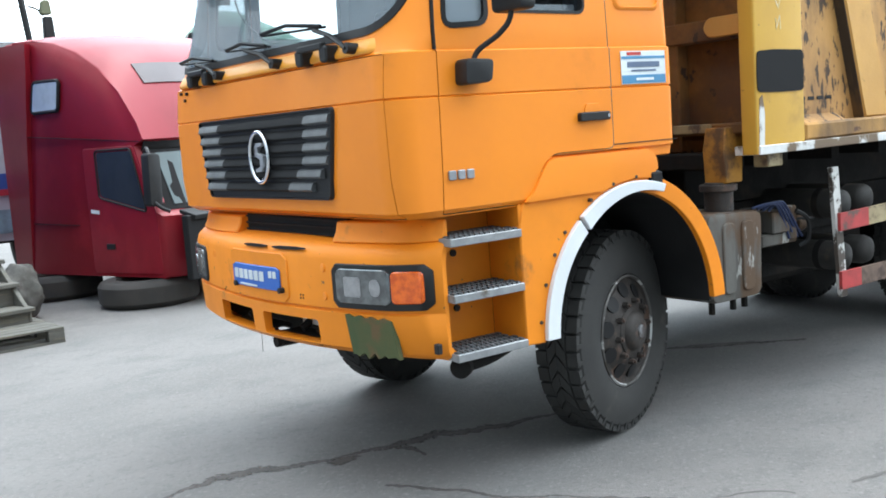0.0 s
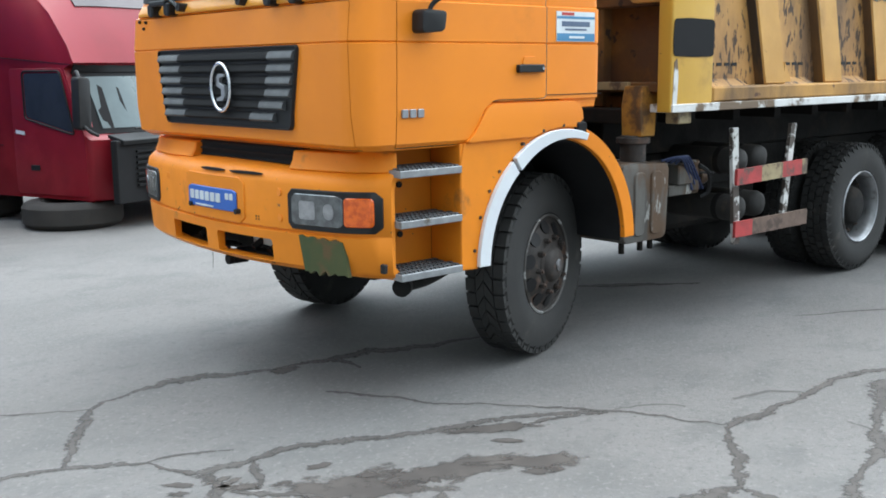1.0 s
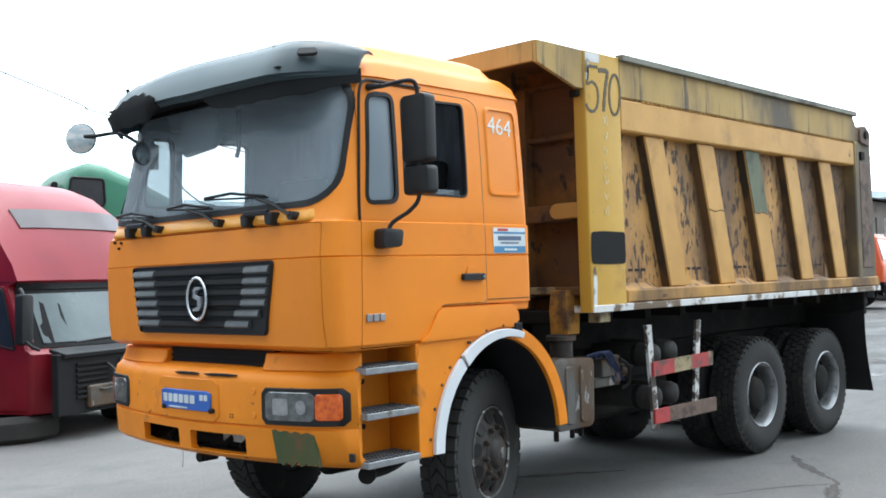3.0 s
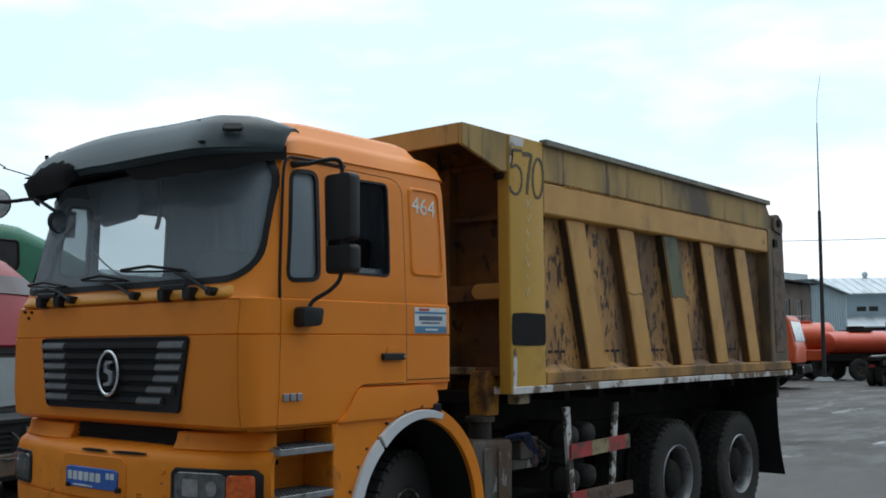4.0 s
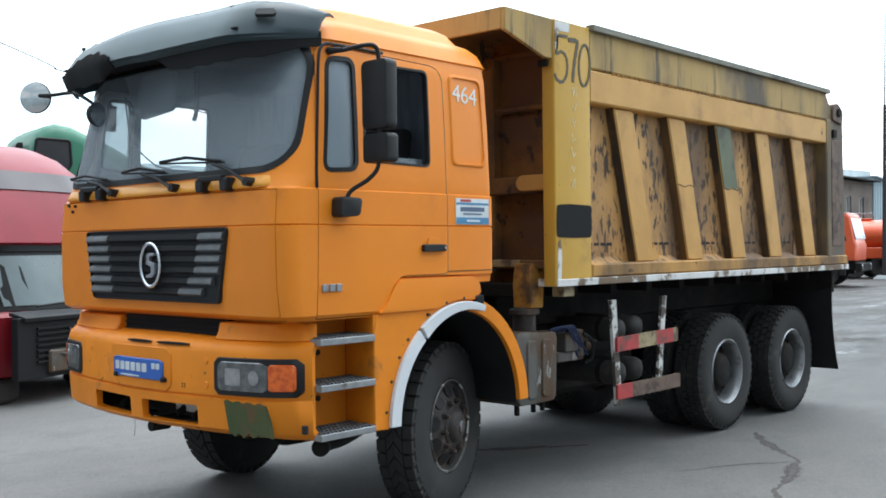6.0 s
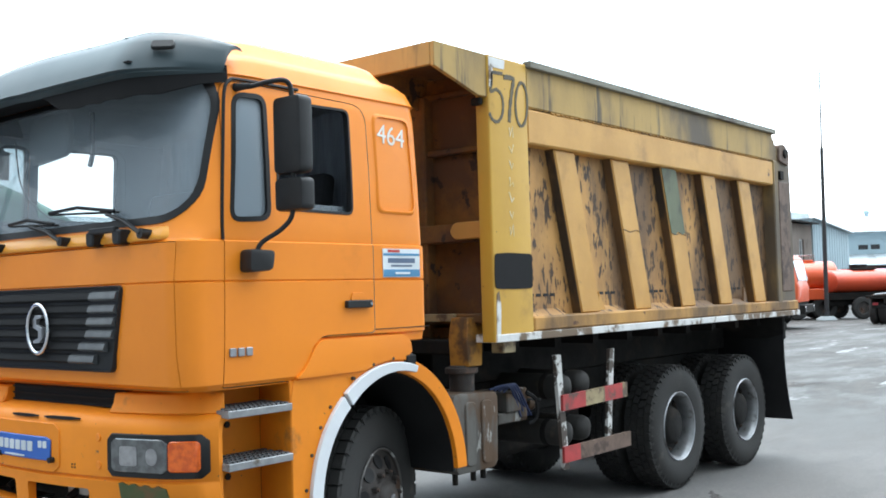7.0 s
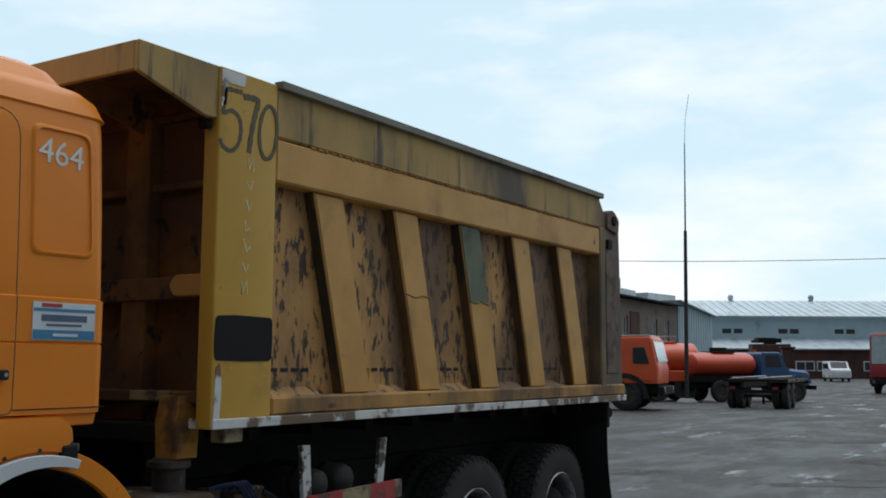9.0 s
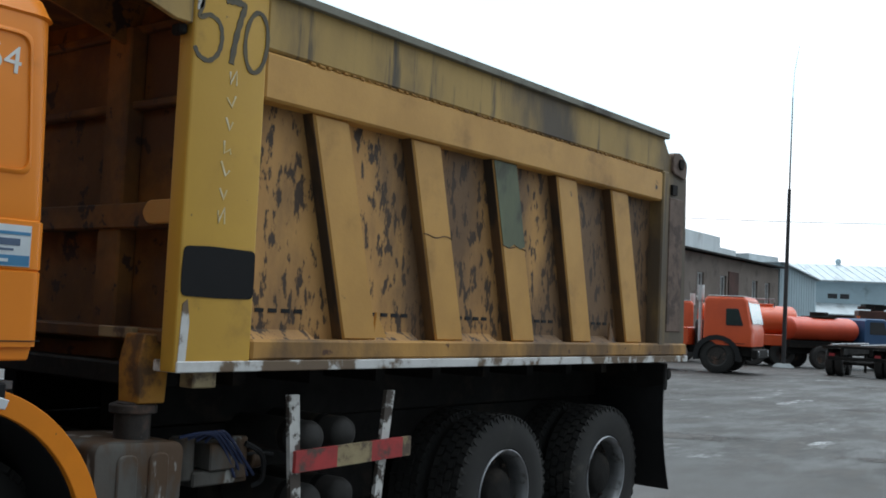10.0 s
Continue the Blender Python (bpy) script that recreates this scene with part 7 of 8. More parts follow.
def pallet():
    p0 = thing("pallet", pose(-.55, 4.98, 0, 0, 0, 3), "grey weathered wooden pallet lying at the steps", "pallet")
    for k in range(6):
        bm = B()
        y = -.40 + k * .145
        box(bm, -.72, .72, y, y + .12, .118, .14)
        part("deck_board", bm, TIMBER, p0, bevel=.003)
    for y in (-.40, -.05, .31):
        bm = B()
        box(bm, -.72, .72, y, y + .10, 0, .02)
        part("bottom_board", bm, TIMBER, p0)
        for x in (-.72, -.07, .58):
            bm = B()
            box(bm, x, x + .14, y, y + .10, .02, .10)
            part("block", bm, TIMBER, p0, bevel=.004)
    for x in (-.72, -.07, .58):
        bm = B()
        box(bm, x, x + .14, -.40, .47, .10, .118)
        part("cross_board", bm, TIMBER, p0)


pallet()


def sack():
    bm = B()
    bmesh.ops.create_icosphere(bm, subdivisions=4, radius=1)
    for v in bm.verts:
        d = noise.fractal(v.co * 1.8, .7, 2, 4) * .18
        v.co = Vector((v.co.x * (.26 + d * .3), v.co.y * (.24 + d * .3), (max(v.co.z, -.9) + .9) * (.30 + d * .2)))
    s0 = tagged(new("sack", finish("sack", bm, SACKING, 80)), "grubby grey sack slumped beside the steps", "sack")
    s0.matrix_basis = pose(.22, 6.35, 0, 0, 0, 15)


sack()


def banner():
    b0 = thing("banner", pose(.55, 9.15, 0, 0, 0, 6), "white vinyl banner with blue bands hung on a rail", "banner")
    bm = B()
    rows = []
    for k in range(13):
        x = -.75 + 1.5 * k / 12
        y = .012 * math.sin(k * 1.1)
        rows.append([(x, y, .62), (x, y, 2.62), (x, y + .004, 2.62), (x, y + .004, .62)])
    loft(bm, rows)
    part("sheet", bm, BANNER_WHITE, b0, angle=60)
    for mt, z0, z1 in ((BANNER_BLUE, 2.20, 2.50), (BANNER_BLUE, 1.28, 1.48), (BANNER_RED, 1.20, 1.28), (BANNER_SKY, .72, 1.02)):
        bm = B()
        box(bm, -.75, .75, -.022, -.016, z0, z1)
        part("band", bm, mt, b0)
    up = Matrix(((1, 0, 0, 0), (0, 0, -1, 0), (0, 1, 0, 0), (0, 0, 0, 1)))
    words("lettering", "\u0441\u0430\u043b", .36, Matrix.Translation((-.02, -.025, 2.36)) @ up, STICKER_WHITE, b0)
    words("lettering", "\u0433\u0440", .24, Matrix.Translation((.12, -.02, 2.02)) @ up, BLACK_PAINT, b0)
    bm = B()
    for x in (-.76, .76):
        cyl(bm, (x, .03, 0), (x, .03, 2.9), .035, 10)
    cyl(bm, (-.76, .03, 2.66), (.76, .03, 2.66), .03, 10)
    part("rail", bm, POLE_STEEL, b0)
    # cab-over tractor behind the banner, its windscreen and side windows clear
    s0 = thing("tractor_unit", pose(-.88, 9.52, 0, 0, 0, 3), "dark red cab-over tractor unit behind the banner", "truck")
    bm = B()
    box(bm, 0, 2.5, 0, 1.9, .85, 2.62)
    part("lower_cab", bm, RED_CAB, s0, bevel=.04)
    bm = B()
    box(bm, .06, 2.44, -.05, -.005, 2.62, 3.02)
    gr = part("grille", bm, PLASTIC, s0, "black grille with pipes behind it", bevel=.01)
    for k in range(5):
        bm = B()
        box(bm, .1, 2.4, -.075, -.05, 2.66 + .075 * k, 2.685 + .075 * k)
        part("slat", bm, CHASSIS, gr)
    bm = B()
    box(bm, 0, 2.5, 0, 1.9, 2.625, 3.02)
    part("middle_cab", bm, CHASSIS, s0)
    bm = B()
    box(bm, -.02, 2.52, -.04, 1.9, 3.022, 3.09)
    part("red_band", bm, RED_CAB, s0, bevel=.015)
    bm = B()
    prism(bm, [(-.02, 3.092), (1.88, 3.092), (1.88, 3.14), (.12, 3.20)], 'x', .0, 2.5)
    part("cowl", bm, DASH, s0, bevel=.01)
    for x in (.02, 2.42):
        for y in (.08, 1.78):
            bm = B()
            tube(bm, [(x, y, 3.1), (x + (.02 if x < 1 else -.06), y + (.12 if y < 1 else 0), 4.1)], .045, 8)
            part("pillar", bm, PLASTIC, s0)
    bm = B()
    box(bm, .0, 2.46, .16, 1.9, 4.06, 4.3)
    part("roof", bm, RED_CAB, s0, bevel=.05)
    bm = B()
    prism(bm, rounded([(2.58, 3.14), (2.74, 3.14), (2.72, 3.52), (2.60, 3.52)], .03), 'y', -.02, .08)
    mr = part("door_mirror", bm, PLASTIC, s0, bevel=.015)
    bm = B()
    prism(bm, rounded([(2.56, 3.54), (2.72, 3.54), (2.70, 3.74), (2.60, 3.74)], .05), 'y', -.02, .08)
    part("wide_mirror", bm, GREEN_PATCH, mr, bevel=.015)
    bm = B()
    tube(bm, bend([(2.45, .1, 3.66), (2.54, .05, 3.62), (2.62, .03, 3.53)], 4), .014, 6)
    part("mirror_arm", bm, PLASTIC, mr)
    for x in (.05, 2.15):
        child("wheel", OLD_TYRE, s0, pose(x, .75, .53, 0, 90, 0))
    bm = B()
    box(bm, .4, 2.1, .1, 1.8, .55, .86)
    part("chassis_frame", bm, CHASSIS, s0)


banner()


# ---- parked vehicles across the yard ----
def lorry_wheel(parent, x, y, r=.5, w=.28):
    bm = B()
    lathe(bm, [(r * .52, .04), (r * .6, .0), (r * .9, .01), (r, .05), (r, w - .05), (r * .9, w - .01), (r * .52, w - .04)], (0, 0, 0), 24, closed=True)
    hub = child("wheel", finish("wheel", bm, RUBBER, 30), parent, pose(x, y, r))
    bm = B()
    lathe(bm, [(r * .54, .05), (r * .50, .09), (r * .25, .07), (r * .2, .02), (.0, .02)], (0, 0, 0), 20)
    child("rim", finish("rim", bm, RUST_DARK, 30), hub)
    return hub


def cab_over_truck(name, m, paint, label, body=None, glass=DARK_PANE, high=2.75):
    """A short cab-over lorry, nose at +x, lying along x; its near side at -y."""
    t0 = thing(name, m, label, "truck", "parked trucks across the yard")
    bm = B()
    q = [(-.02, 1.0), (.0, 1.55), (-.06, 1.75), (-.22, high - .12), (-.34, high), (-1.65, high), (-1.75, high - .1), (-1.78, 1.15), (-1.5, 1.12), (-1.35, 1.02)]
    rows = []
    for y, d in ((-1.22, .13), (-1.19, .06), (-1.12, .015), (-1.0, 0), (1.0, 0), (1.12, .015), (1.19, .06), (1.22, .13)):
        rows.append([(x - d * (1 if x > -.9 else -1), y, z - d * (1 if z > 1.6 else 0)) for x, z in q])
    loft(bm, rows)
    cb = part("cab", bm, paint, t0, angle=30)
    for s in (-1, 1):
        for p in ([(-.34, 1.72), (-.95, 1.72), (-.95, 2.32), (-.52, 2.32)],):
            bm = B()
            prism(bm, rounded(p, .05), 'y', s * 1.225 - .012, s * 1.225 + .012)
            part("side_window", bm, glass, cb, bevel=.003)
        bm = B()
        prism(bm, [(-.26, 1.08), (-.98, 1.08), (-.98, 1.10), (-.28, 1.10)], 'y', s * 1.224 - .008, s * 1.224 + .008)
        part("door_seam", bm, SEAL, cb)
    bm = B()
    prism(bm, [(-.035, 1.80), (-.055, 1.80), (-.235, high - .16), (-.215, high - .16)], 'y', -1.08, 1.08)
    # pale part-metal colour stands in for the sky reflected in the glass
    part("windscreen", bm, surf("painted_sky_screen", (0.5, 0.56, 0.58), None, 0.08, 0.6, 3, 0.0), cb, "windscreen with the sky's reflection in its pale colour")
    bm = B()
    box(bm, -.05, .16, -1.2, 1.2, .58, .90)
    bmp = part("bumper", bm, CHASSIS, t0, bevel=.03)
    for y in (-.95, .95):
        bm = B()
        cyl(bm, (.15, y, .74), (.18, y, .74), .11, 16)
        part("headlamp", bm, BULB, bmp)
    bm = B()
    box(bm, -6.2, -.2, -.45, .45, .68, .95)
    part("chassis_frame", bm, CHASSIS, t0, bevel=.02)
    bm = B()
    box(bm, -1.95, -.06, -1.05, 1.05, .62, 1.14)
    part("engine_block", bm, CHASSIS, t0, bevel=.04)
    # roof skin in a paler colour than the cab
    bm = B()
    box(bm, -1.62, -.34, -1.14, 1.14, high + .002, high + .03)
    part("roof_skin", bm, FRAME_WHITE, t0, "pale roof skin", bevel=.012)
    for s in (-1, 1):
        bm = B()
        rows = []
        for k in range(13):
            a = radians(-10 + 200 * k / 12)
            rows.append([(-1.25 + r * math.cos(a), s * w, .58 + .94 * r * math.sin(a)) for r, w in ((.84, .9), (.66, .9), (.66, 1.26), (.84, 1.25))])
        loft(bm, rows)
        part("mudguard", bm, PLASTIC, t0, angle=40)
    for x in (-1.25, -4.4, -5.65):
        for y in (-1.2, .92):
            lorry_wheel(t0, x, y, .62 if x > -2 else .56)
    bm = B()
    cyl(bm, (-1.95, -.8, .9), (-1.95, -.8, 3.0), .07, 12)
    cyl(bm, (-1.95, -.8, 2.6), (-1.95, -.8, 3.15), .12, 12)
    part("air_intake", bm, VAN_WHITE, t0)
    if body == "tank":
        bm = B()
        rows = [[(x, 1.15 * f * math.cos(6.28318 * k / 28), 1.95 + .75 * f * math.sin(6.28318 * k / 28)) for k in range(28)] for x, f in ((-6.35, .86), (-6.25, 1), (-2.3, 1), (-2.2, .86))]
        loft(bm, rows)
        tk = part("tank", bm, paint, t0, "oval tank in the cab's colour", angle=50)
        bm = B()
        box(bm, -5.4, -3.2, -.35, .35, 2.66, 2.78)
        cyl(bm, (-4.3, 0, 2.7), (-4.3, 0, 2.95), .3, 16)
        part("hatch", bm, paint, tk, bevel=.02)
        bm = B()
        for x in (-5.4, -3.2):
            for y in (-.5, .5):
                tube(bm, [(x, y, 2.6), (x, y, 3.0)], .02, 6)
        for y in (-.5, .5):
            tube(bm, [(-5.4, y, 3.0), (-3.2, y, 3.0)], .02, 6)
        part("handrail", bm, STEEL, tk)
        bm = B()
        box(bm, -6.25, -2.4, -1.24, 1.24, .92, 1.42)
        part("tank_skirt", bm, paint, t0, bevel=.03)
    elif body == "box":
        bm = B()
        box(bm, -6.3, -2.1, -1.22, 1.22, 1.1, 3.0)
        part("load_body", bm, paint, t0, bevel=.03)
    else:
        bm = B()
        prism(bm, rounded([(-.35, .8), (.35, .8), (.35, 1.9), (-.35, 1.9)], .2), 'x', -2.25, -2.0)
        part("spare_wheel", bm, RUBBER, t0, bevel=.05)
        bm = B()
        box(bm, -6.0, -2.3, -1.1, 1.1, .95, 1.6)
        part("load_body", bm, paint, t0, bevel=.03)
    return t0


cab_over_truck("orange_truck", pose(35.7, 8.8, 0, 0, 0, -79), KAMAZ, "orange-red cab-over truck with black mudguards", None)
cab_over_truck("tank_truck", pose(42.6, 16.5, 0, 0, 0, 122), KAMAZ, "orange-red tank truck behind the steel mast", "tank")
cab_over_truck("red_truck", pose(63.5, 5.2, 0, 0, 0, 176), DARK_RED, "dark red covered truck at the yard's edge", "box", high=3.6)
cab_over_truck("far_green_truck", pose(64.5, 1.9, 0, 0, 0, 176), GREEN_CAB, "green covered truck in the parked row", "box", high=3.3)


def bonnet_tanker():
    """A bonneted lorry with a red tank, nose at +x."""
    t0 = thing("tanker_truck", pose(49.55, 7.2, 0, 0, 0, -40), "blue bonneted lorry with a red tank", "truck", "parked trucks across the yard")
    bm = B()
    loft(bm, [[(x, y * w, z) for y, z in ((-1, .75), (-1, h - .12), (-.85, h), (.85, h), (1, h - .12), (1, .75))] for x, w, h in ((.0, .82, 1.35), (-.2, .9, 1.45), (-1.35, 1.02, 1.55))])
    bn = part("bonnet", bm, ZIL_BLUE, t0, "blue rounded bonnet", angle=40)
    bm = B()
    q = [(-1.3, .8), (-1.32, 1.55), (-1.5, 1.62), (-1.72, 2.22), (-1.85, 2.30), (-2.75, 2.30), (-2.85, 2.2), (-2.85, .8)]
    loft(bm, [[(x, y, z - (.05 if abs(y) > 1.1 and z > 2 else 0)) for x, z in q] for y in (-1.14, -1.08, 1.08, 1.14)])
    cb = part("cab", bm, ZIL_BLUE, t0, angle=30)
    for s in (-1, 1):
        bm = B()
        prism(bm, rounded([(-1.72, 1.6), (-2.6, 1.6), (-2.6, 2.15), (-1.9, 2.15)], .05), 'y', s * 1.14 - .012, s * 1.14 + .012)
        part("side_window", bm, DARK_PANE, cb)
        bm = B()
        prism(bm, rounded([(-.15, .85), (-.35, 1.22), (-1.0, 1.25), (-1.5, .9), (-1.45, .85), (-1.05, 1.12), (-.5, 1.12), (-.25, .85)], .02), 'y', min(s * .85, s * 1.2), max(s * .85, s * 1.2))
        part("wing", bm, ZIL_BLUE, t0, bevel=.02)
    bm = B()
    prism(bm, [(-1.50, 1.66), (-1.53, 1.66), (-1.735, 2.18), (-1.705, 2.18)], 'y', -1.0, 1.0)
    # reflected sky put into a pale base colour here too
    part("windscreen", bm, surf("pale_screen", (0.5, 0.55, 0.57), None, 0.1, 0.5, 3, 0.0), cb)
    bm = B()
    box(bm, -.02, .06, -.75, .75, .85, 1.3)
    for k in range(7):
        box(bm, .06, .075, -.7, .7, .88 + .06 * k, .91 + .06 * k)
    part("grille", bm, STEEL, bn, "pale front grille")
    bm = B()
    box(bm, .05, .2, -1.1, 1.1, .55, .75)
    part("bumper", bm, CHASSIS, t0, bevel=.02)
    bm = B()
    rows = [[(x, 1.0 * f * math.cos(6.28318 * k / 28), 1.72 + .55 * f * math.sin(6.28318 * k / 28)) for k in range(28)] for x, f in ((-6.2, .8), (-6.1, 1), (-3.05, 1), (-2.95, .8))]
    loft(bm, rows)
    tk = part("tank", bm, TANK_RED, t0, "red oval tank", angle=50)
    bm = B()
    cyl(bm, (-4.4, 0, 2.2), (-4.4, 0, 2.5), .4, 18)
    box(bm, -5.0, -3.8, -.5, .5, 2.24, 2.32)
    part("hatch", bm, CHASSIS, tk, bevel=.02)
    bm = B()
    box(bm, -6.3, -1.0, -.45, .45, .62, .88)
    box(bm, -6.2, -3.1, -.7, .7, .88, 1.22)
    part("chassis_frame", bm, CHASSIS, t0, bevel=.02)
    for x in (-.85, -4.9):
        for y in (-1.1, .82):
            lorry_wheel(t0, x, y, .5)
    bm = B()
    cyl(bm, (-2.4, 0, 2.3), (-2.4, 0, 2.42), .07, 12)
    part("beacon", bm, AMBER, cb)


bonnet_tanker()


def flat_trailer():
    """A bare lorry trailer chassis with twin rear wheels, its tail towards the truck."""
    t0 = thing("flat_trailer", pose(39.6, 6.38, 0, 0, 0, 6), "low dark flat trailer chassis standing in the yard", "trailer")
    bm = B()
    for y in (-.5, .5):
        box(bm, -.75, 5.2, y - .06, y + .06, .80, 1.05)
    part("frame_rail", bm, CHASSIS, t0, bevel=.01)
    for k, x in enumerate((-.78, .5, 1.8, 3.1, 4.4, 5.1)):
        bm = B()
        box(bm, x, x + .14, -1.22, 1.22, 1.05, 1.15)
        part("deck_beam", bm, BARE_RUST if k % 2 else CHASSIS, t0, bevel=.006)
    for y in (-1.2, 1.12):
        bm = B()
        box(bm, -.6, 5.2, y, y + .08, 1.02, 1.14)
        part("side_rail", bm, BARE_RUST, t0, bevel=.006)
    for pts in ([(-.7, .9, 1.18), (2.4, .1, 1.24)], [(-.5, -.1, 1.18), (2.6, -.9, 1.24)]):
        bm = B()
        tube(bm, pts, .035, 6)
        part("loose_bar", bm, STEEL, t0)
    bm = B()
    box(bm, -.8, -.72, -1.0, 1.0, .62, .74)
    part("tail_bar", bm, CHASSIS, t0, bevel=.01)
    for y in (-.85, .75):
        bm = B()
        box(bm, -.83, -.8, y, y + .2, .76, .86)
        part("tail_lamp", bm, DARK_RED, t0)
    for x in (0.0, 1.3):
        for y in (-1.18, -.85, .55, .88):
            lorry_wheel(t0, x, y, .5, .29)
        bm = B()
        cyl(bm, (x, -1.0, .5), (x, 1.0, .5), .07, 10)
        part("axle", bm, CHASSIS, t0)
    for y in (-1.2, .55):
        bm = B()
        box(bm, -.55, 1.9, y, y + .64, 1.01, 1.045)
        part("mudguard", bm, CHASSIS, t0, bevel=.008)
    for y in (-.6, .5):
        bm = B()
        box(bm, 4.5, 4.6, y, y + .1, 0, .82)
        part("landing_leg", bm, CHASSIS, t0)


flat_trailer()


def mast():
    m0 = thing("steel_mast", pose(43.7, 10.72, 0), "thin dark steel mast on a small concrete foot", "mast")
    bm = B()
    cyl(bm, (0, 0, 0), (.03, -.08, 7.8), .10, 12, .075)
    cyl(bm, (.03, -.08, 7.8), (.046, -.13, 11.9), .040, 10, .022)
    part("pole", bm, POLE_STEEL, m0)
    bm = B()
    tube(bm, [(.046, -.13, 11.9), (.07, -.17, 13.0), (.16, -.34, 14.2)], .010, 6)
    part("whip", bm, POLE_STEEL, m0)
    bm = B()
    cyl(bm, (0, 0, 0), (0, 0, .18), .5, 16, .3)
    part("foot", bm, CONCRETE, m0, bevel=.02)


mast()


# ---- buildings at the far side ----
def wall_run(a, b):
    d = Vector(b) - Vector(a)
    return pose(a[0], a[1], 0, 0, 0, math.degrees(math.atan2(d.y, d.x))), d.length


def brick_shed():
    m, L = wall_run((33, 18.0), (69.0, 20.1))
    b0 = thing("brick_workshop", m, "long grey-brown brick workshop with a low tin roof", "building")
    wins = [(x, 1.1) for x in (3, 7, 11.5, 16, 20.6, 24.4, 30.4, 33.1)]
    bm = B()
    xs = [0]
    z0, z1 = 3.25, 4.7
    for x, w in wins:
        xs += [x, x + w]
    xs.append(L)
    box(bm, 0, L, 0, .4, -.2, z0)
    box(bm, 0, L, 0, .4, z1, 5.75)
    for a, b in zip(xs[0::2], xs[1::2]):
        box(bm, a, b, 0, .4, z0, z1)
    part("wall", bm, BRICK, b0, "grey-brown brick wall")
    bm = B()
    box(bm, 0, .4, .402, 12, -.2, 5.75)
    box(bm, L - .4, L, .402, 12, -.2, 5.75)
    box(bm, .4, L - .4, 11.6, 12, -.2, 5.75)
    part("side_wall", bm, BRICK, b0)
    for x, w in wins:
        bm = B()
        box(bm, x, x + w, .2, .24, z0, z1)
        wd = part("window", bm, DARK_PANE, b0)
        bm = B()
        for p in ((x, x + .1, z0, z1), (x + w - .1, x + w, z0, z1), (x + w / 2 - .04, x + w / 2 + .04, z0, z1), (x + .1, x + w - .1, z0, z0 + .1), (x + .1, x + w - .1, z1 - .1, z1)):
            box(bm, p[0], p[1], .12, .2, p[2], p[3])
        part("window_frame", bm, FRAME_WHITE, wd)
    bm = B()
    box(bm, 25.8, 27.6, -.06, .1, 0, 5.0)
    part("gate", bm, RUST_RED, b0, "rust-red gate")
    bm = B()
    prism(bm, [(-.5, 5.80), (12.4, 6.65), (12.4, 6.75), (-.5, 5.90)], 'x', -.4, L + .3)
    part("roof", bm, CHASSIS, b0)
    bm = B()
    prism(bm, [(1.0, 6.1), (8.0, 6.1), (8.0, 7.3), (1.0, 7.2)], 'x', 3.0, L - 9)
    box(bm, L - 8.2, L - 3.0, 2.0, 8.0, 6.1, 6.8)
    part("roof_house", bm, TIN_ROOF, b0)
    m, L2 = wall_run((69.3, 20.1), (74.8, 19.4))
    a0 = thing("clad_annex", m, "pale blue clad annex with a pitched roof", "building")
    bm = B()
    prism(bm, [(0, -.2), (L2, -.2), (L2, 5.3), (0, 6.2)], 'y', 0, 16)
    part("wall", bm, PALE_CLAD, a0)
    for k in range(14):
        bm = B()
        box(bm, .2 + k * .38, .24 + k * .38, -.03, .0, 0, 6.1 - k * .06)
        part("cladding_rib", bm, PALE_CLAD, a0)
    bm = B()
    prism(bm, [(-.1, 6.22), (L2 + .3, 5.28), (L2 + .3, 5.36), (-.1, 6.30)], 'y', -.3, 16.2)
    part("roof", bm, TIN_ROOF, a0)
    bm = B()
    box(bm, .2, 4.6, 2.5, 9, 5.9, 6.95)
    part("roof_house", bm, TIN_ROOF, a0)


brick_shed()


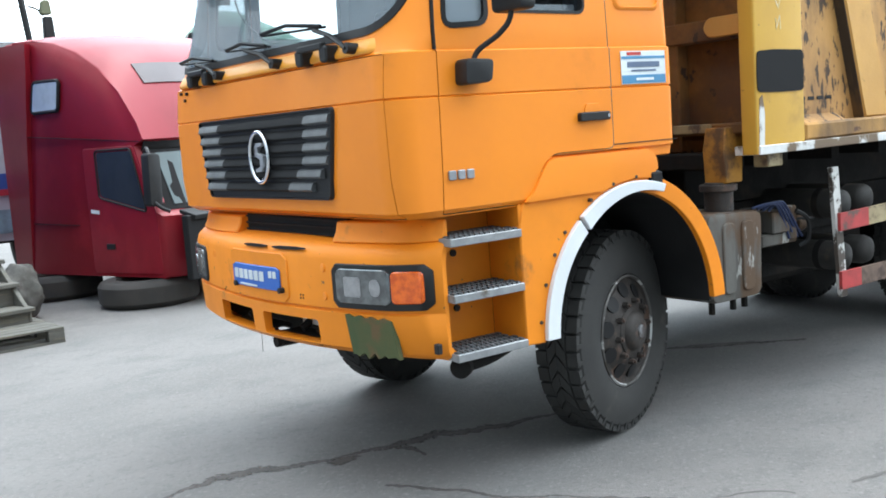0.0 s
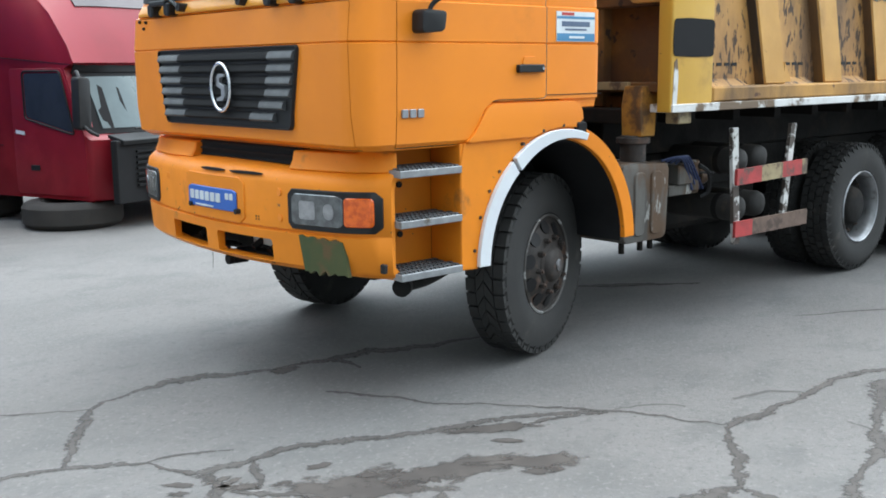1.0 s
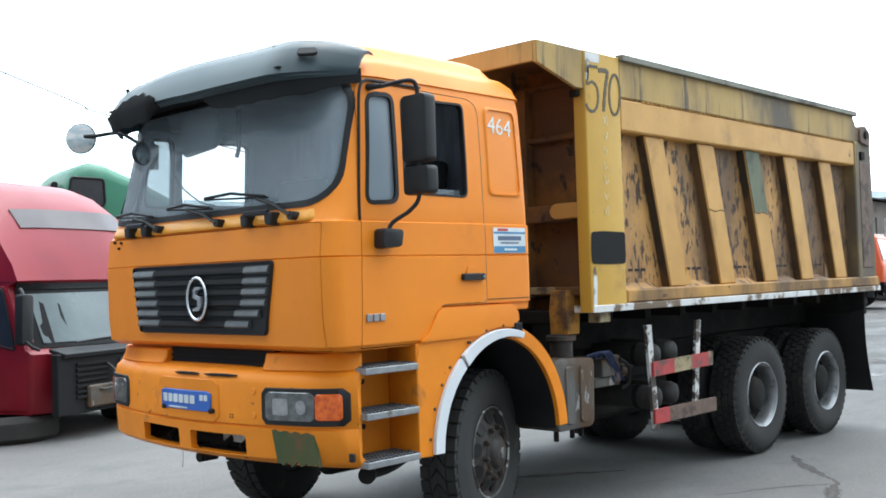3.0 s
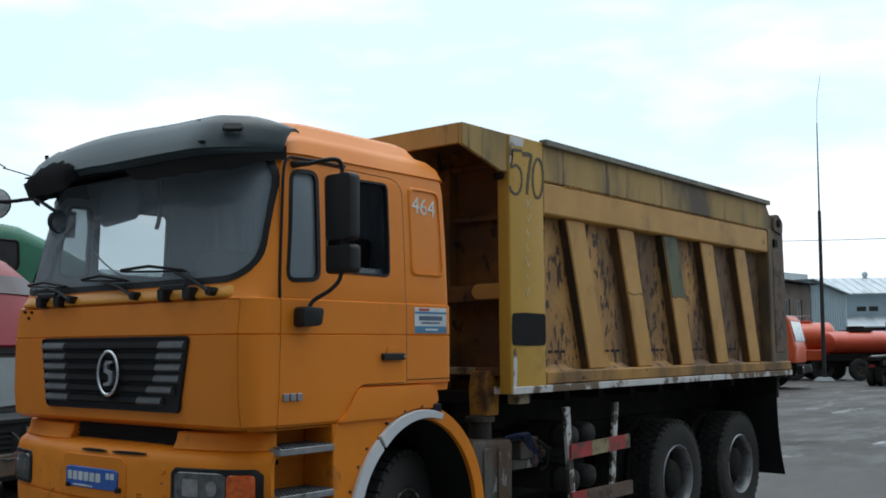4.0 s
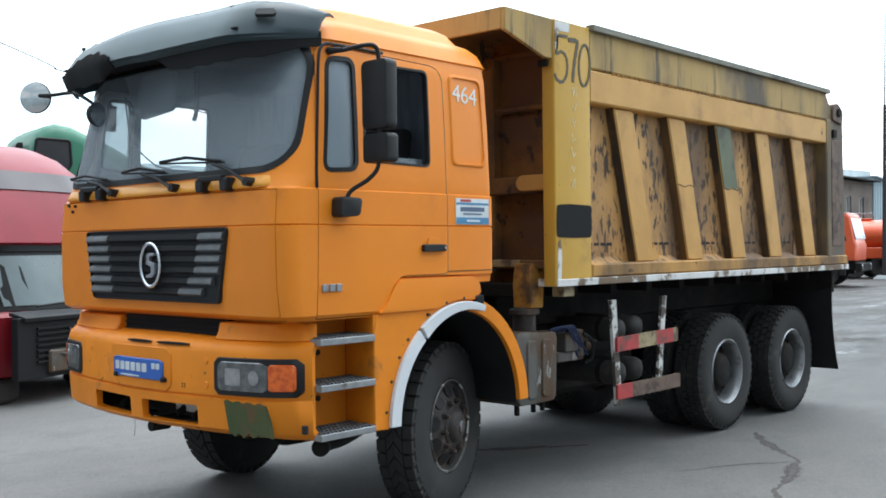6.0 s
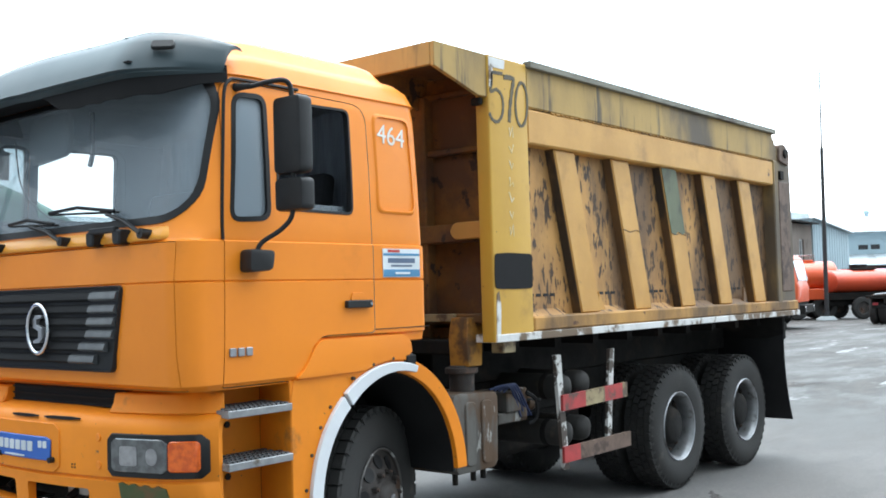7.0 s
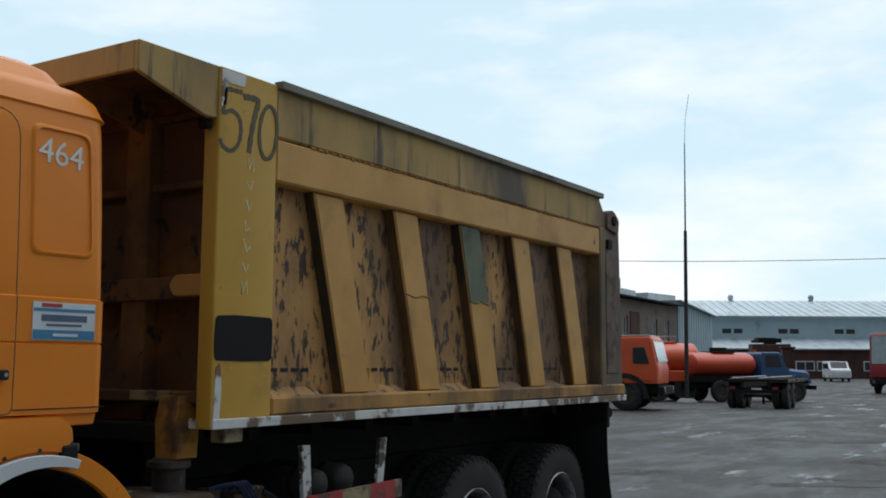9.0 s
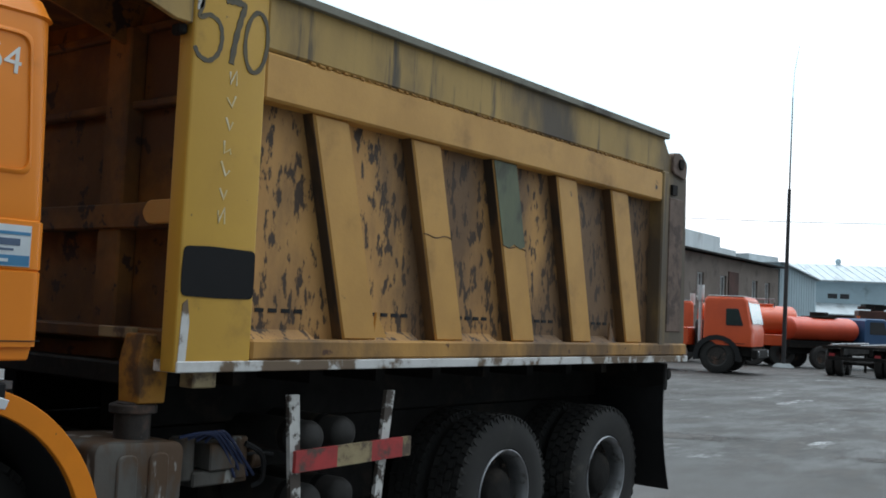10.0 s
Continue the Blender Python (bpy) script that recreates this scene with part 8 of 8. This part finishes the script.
def warehouse():
    m, L = wall_run((99.0, 33.5), (126, -9.0))
    w0 = thing("warehouse", m, "long pale blue warehouse with a bright tin roof and roof vents", "building")
    g = ground_z(108)
    wins = [1.45 + 5.8 * k for k in range(8)]
    bm = B()
    z0, z1 = 4.85, 5.45
    box(bm, 0, L, 0, .3, g - .6, z0)
    box(bm, 0, L, 0, .3, z1, 6.75)
    xs = [0]
    for x in wins:
        xs += [x, x + 2.3]
    xs.append(L)
    for a, b in zip(xs[0::2], xs[1::2]):
        box(bm, a, b, 0, .3, z0, z1)
    part("wall", bm, PALE_CLAD, w0, "pale blue clad wall")
    for x in wins:
        bm = B()
        box(bm, x, x + 2.3, .12, .16, z0, z1)
        wd = part("window", bm, DARK_PANE, w0)
        bm = B()
        for a in (0, 1.05, 2.2):
            box(bm, x + a, x + a + (.1 if a != 1.05 else .25), .04, .12, z0, z1)
        box(bm, x, x + 2.3, .05, .119, z0, z0 + .06)
        box(bm, x, x + 2.3, .05, .119, z1 - .06, z1)
        part("window_frame", bm, PALE_CLAD, wd)
    bm = B()
    prism(bm, [(-.7, 6.70), (7.5, 8.75), (15.5, 6.7), (15.5, 6.6), (7.5, 8.62), (-.7, 6.56)], 'x', -.5, L + .5)
    rf = part("roof", bm, TIN_ROOF, w0, "pale ribbed tin roof")
    for k in range(56):
        bm = B()
        x = -.3 + k * (L / 55)
        prism(bm, [(-.68, 6.71), (7.5, 8.755), (7.5, 8.80), (-.68, 6.755)], 'x', x, x + .07)
        part("roof_seam", bm, TIN_ROOF, rf)
    for x in (1.5, 10.4, 19.3, 28.2, 37.1):
        bm = B()
        cyl(bm, (x, 7.5, 8.5), (x, 7.5, 9.0), .24, 14)
        bmesh.ops.create_uvsphere(bm, u_segments=14, v_segments=8, radius=.32, matrix=Matrix.Translation((x, 7.5, 9.12)))
        part("roof_vent", bm, PALE_CLAD, rf, "round roof vent", angle=60)
    bm = B()
    prism(bm, [(-4.6, 3.2), (-.02, 4.35), (-.02, 4.45), (-4.6, 3.32)], 'x', -.5, L)
    part("lean_to_roof", bm, TIN_ROOF, w0, "pale lean-to roof along the wall")
    bm = B()
    box(bm, -.3, L, -4.3, -4.0, g - .6, 3.2)
    part("lean_to_wall", bm, RUST_RED, w0, "dark red-brown lean-to wall")
    for x in (13.3, 15.4, 20, 22.1, 28, 30.1):
        bm = B()
        box(bm, x, x + 1.9, -4.36, -4.31, g + .7, g + 1.7)
        wd = part("window", bm, FRAME_WHITE, w0)
        for k in range(2):
            bm = B()
            box(bm, x + .12 + .88 * k, x + .90 + .88 * k, -4.39, -4.36, g + .82, g + 1.58)
            part("pane", bm, DARK_PANE, wd)
    bm = B()
    box(bm, 0, L, 14.5, 14.8, g - .6, 6.6)
    for x in (0, L - .3):
        prism(bm, [(.32, g - .6), (14.48, g - .6), (14.48, 6.6), (7.5, 8.55), (.32, 6.65)], 'x', x, x + .3)
    part("wall", bm, PALE_CLAD, w0)


warehouse()


def fence():
    m, L = wall_run((71.5, 22.0), (77.7, 15.2))
    f0 = thing("concrete_fence", m, "grey precast concrete fence", "fence")
    n = 4
    for k in range(n):
        bm = B()
        a = L * k / n
        box(bm, a + .05, a + L / n - .05, 0, .14, .0, 2.45)
        part("panel", bm, CONCRETE, f0, bevel=.03)
    for k in range(n + 1):
        bm = B()
        a = L * k / n
        box(bm, a - .1, a + .1, -.05, .2, 0, 2.55)
        part("post", bm, CONCRETE, f0, bevel=.02)
    m, L = wall_run((77.9, 15.0), (78.3, 14.25))
    g0 = thing("gatehouse", m, "rust-red brick gate pillar beside the fence", "pillar")
    bm = B()
    box(bm, 0, L, 0, .7, 0, 2.95)
    part("shaft", bm, RUST_RED, g0, bevel=.03)
    bm = B()
    box(bm, -.1, L + .1, -.1, .8, 2.95, 3.08)
    part("cap", bm, RUST_RED, g0, bevel=.02)
    h0 = thing("scrap_heap", pose(84.3, 17.6, 0, 0, 0, -60), "dark rusty heap of scrap behind the fence", "scrap")
    rnd = random.Random(9)
    for k in range(26):
        bm = B()
        x, z = rnd.uniform(-1.4, 1.4), rnd.uniform(0, 3.7)
        s = rnd.uniform(.15, .6)
        box(bm, x - s, x + s, rnd.uniform(-1, 0), rnd.uniform(.1, 1), z, z + rnd.uniform(.2, .6))
        part("scrap_piece", bm, RUST_RED if k % 3 else CHASSIS, h0)
    bm = B()
    box(bm, -1.6, 1.5, -.7, .7, .0, 3.4)
    part("container", bm, RUST_RED, h0, bevel=.05)


fence()


def white_van():
    v0 = thing("white_van", pose(92.9, 14.2, ground_z(92.9), 0, 0, 203), "small white van parked by the warehouse", "van")
    bm = B()
    q = [(-1.9, .35), (-1.9, 1.55), (-1.75, 1.75), (.6, 1.75), (1.2, 1.15), (1.85, .98), (1.95, .75), (1.95, .35)]
    loft(bm, [[(x, y, z - (.08 if abs(y) > .78 and z > 1.2 else 0)) for x, z in q] for y in (-.82, -.74, .74, .82)])
    part("body", bm, VAN_WHITE, v0, angle=35)
    for s in (-1, 1):
        bm = B()
        prism(bm, [(-1.6, 1.1), (.95, 1.1), (.55, 1.55), (-1.6, 1.55)], 'y', s * .82 - .01, s * .82 + .01)
        part("side_window", bm, DARK_PANE, v0)
    bm = B()
    prism(bm, [(.66, 1.68), (1.16, 1.18), (1.18, 1.2), (.68, 1.70)], 'y', -.66, .66)
    part("windscreen", bm, DARK_PANE, v0)
    for x in (-1.2, 1.25):
        for y in (-.84, .66):
            lorry_wheel(v0, x, y, .3, .18)


white_van()


def power_lines():
    p0 = thing("power_line", pose(0, 0, 0), "overhead power line across the far yard", "cable", kind="structure")
    for pts in ([(40, 45, 8.6), (57.5, 14, 7.75), (76, -20, 8.8)],):
        bm = B()
        tube(bm, bend(pts, 12), .02, 5)
        part("cable", bm, WIRE, p0)
    for x, y in ((40, 45), (76, -20)):
        bm = B()
        cyl(bm, (x, y, 0), (x, y, 9), .14, 10, .1)
        part("post", bm, POLE_STEEL, p0)
    bm = B()
    tube(bm, bend([(-4, 12, 7.7), (4.8, 12, 5.17), (6.2, 12, 4.8), (14, 12, 3.6)], 10), .012, 5)
    part("cable", bm, WIRE, p0)
    for x, y, z in ((-4, 12, 7.8), (14, 12, 3.7)):
        bm = B()
        cyl(bm, (x, y, 0), (x, y, z), .1, 10, .08)
        part("post", bm, POLE_STEEL, p0)


power_lines()


def sky_block_walls():
    """Plain concrete walls, added out of view to block low sky light on the sides away from the buildings."""
    for k, (x0, x1, y0, y1) in enumerate(((-16, 26, -12.3, -12.0), (-16.3, -16.0, -12.3, 22))):
        bm = B()
        box(bm, x0, x1, y0, y1, 0, 4.6)
        tagged(new("wall_south" if k == 0 else "wall_west", finish("wall", bm, CONCRETE, 30)), "plain grey concrete wall added unseen to block low sky light", "wall", kind="structure")


sky_block_walls()
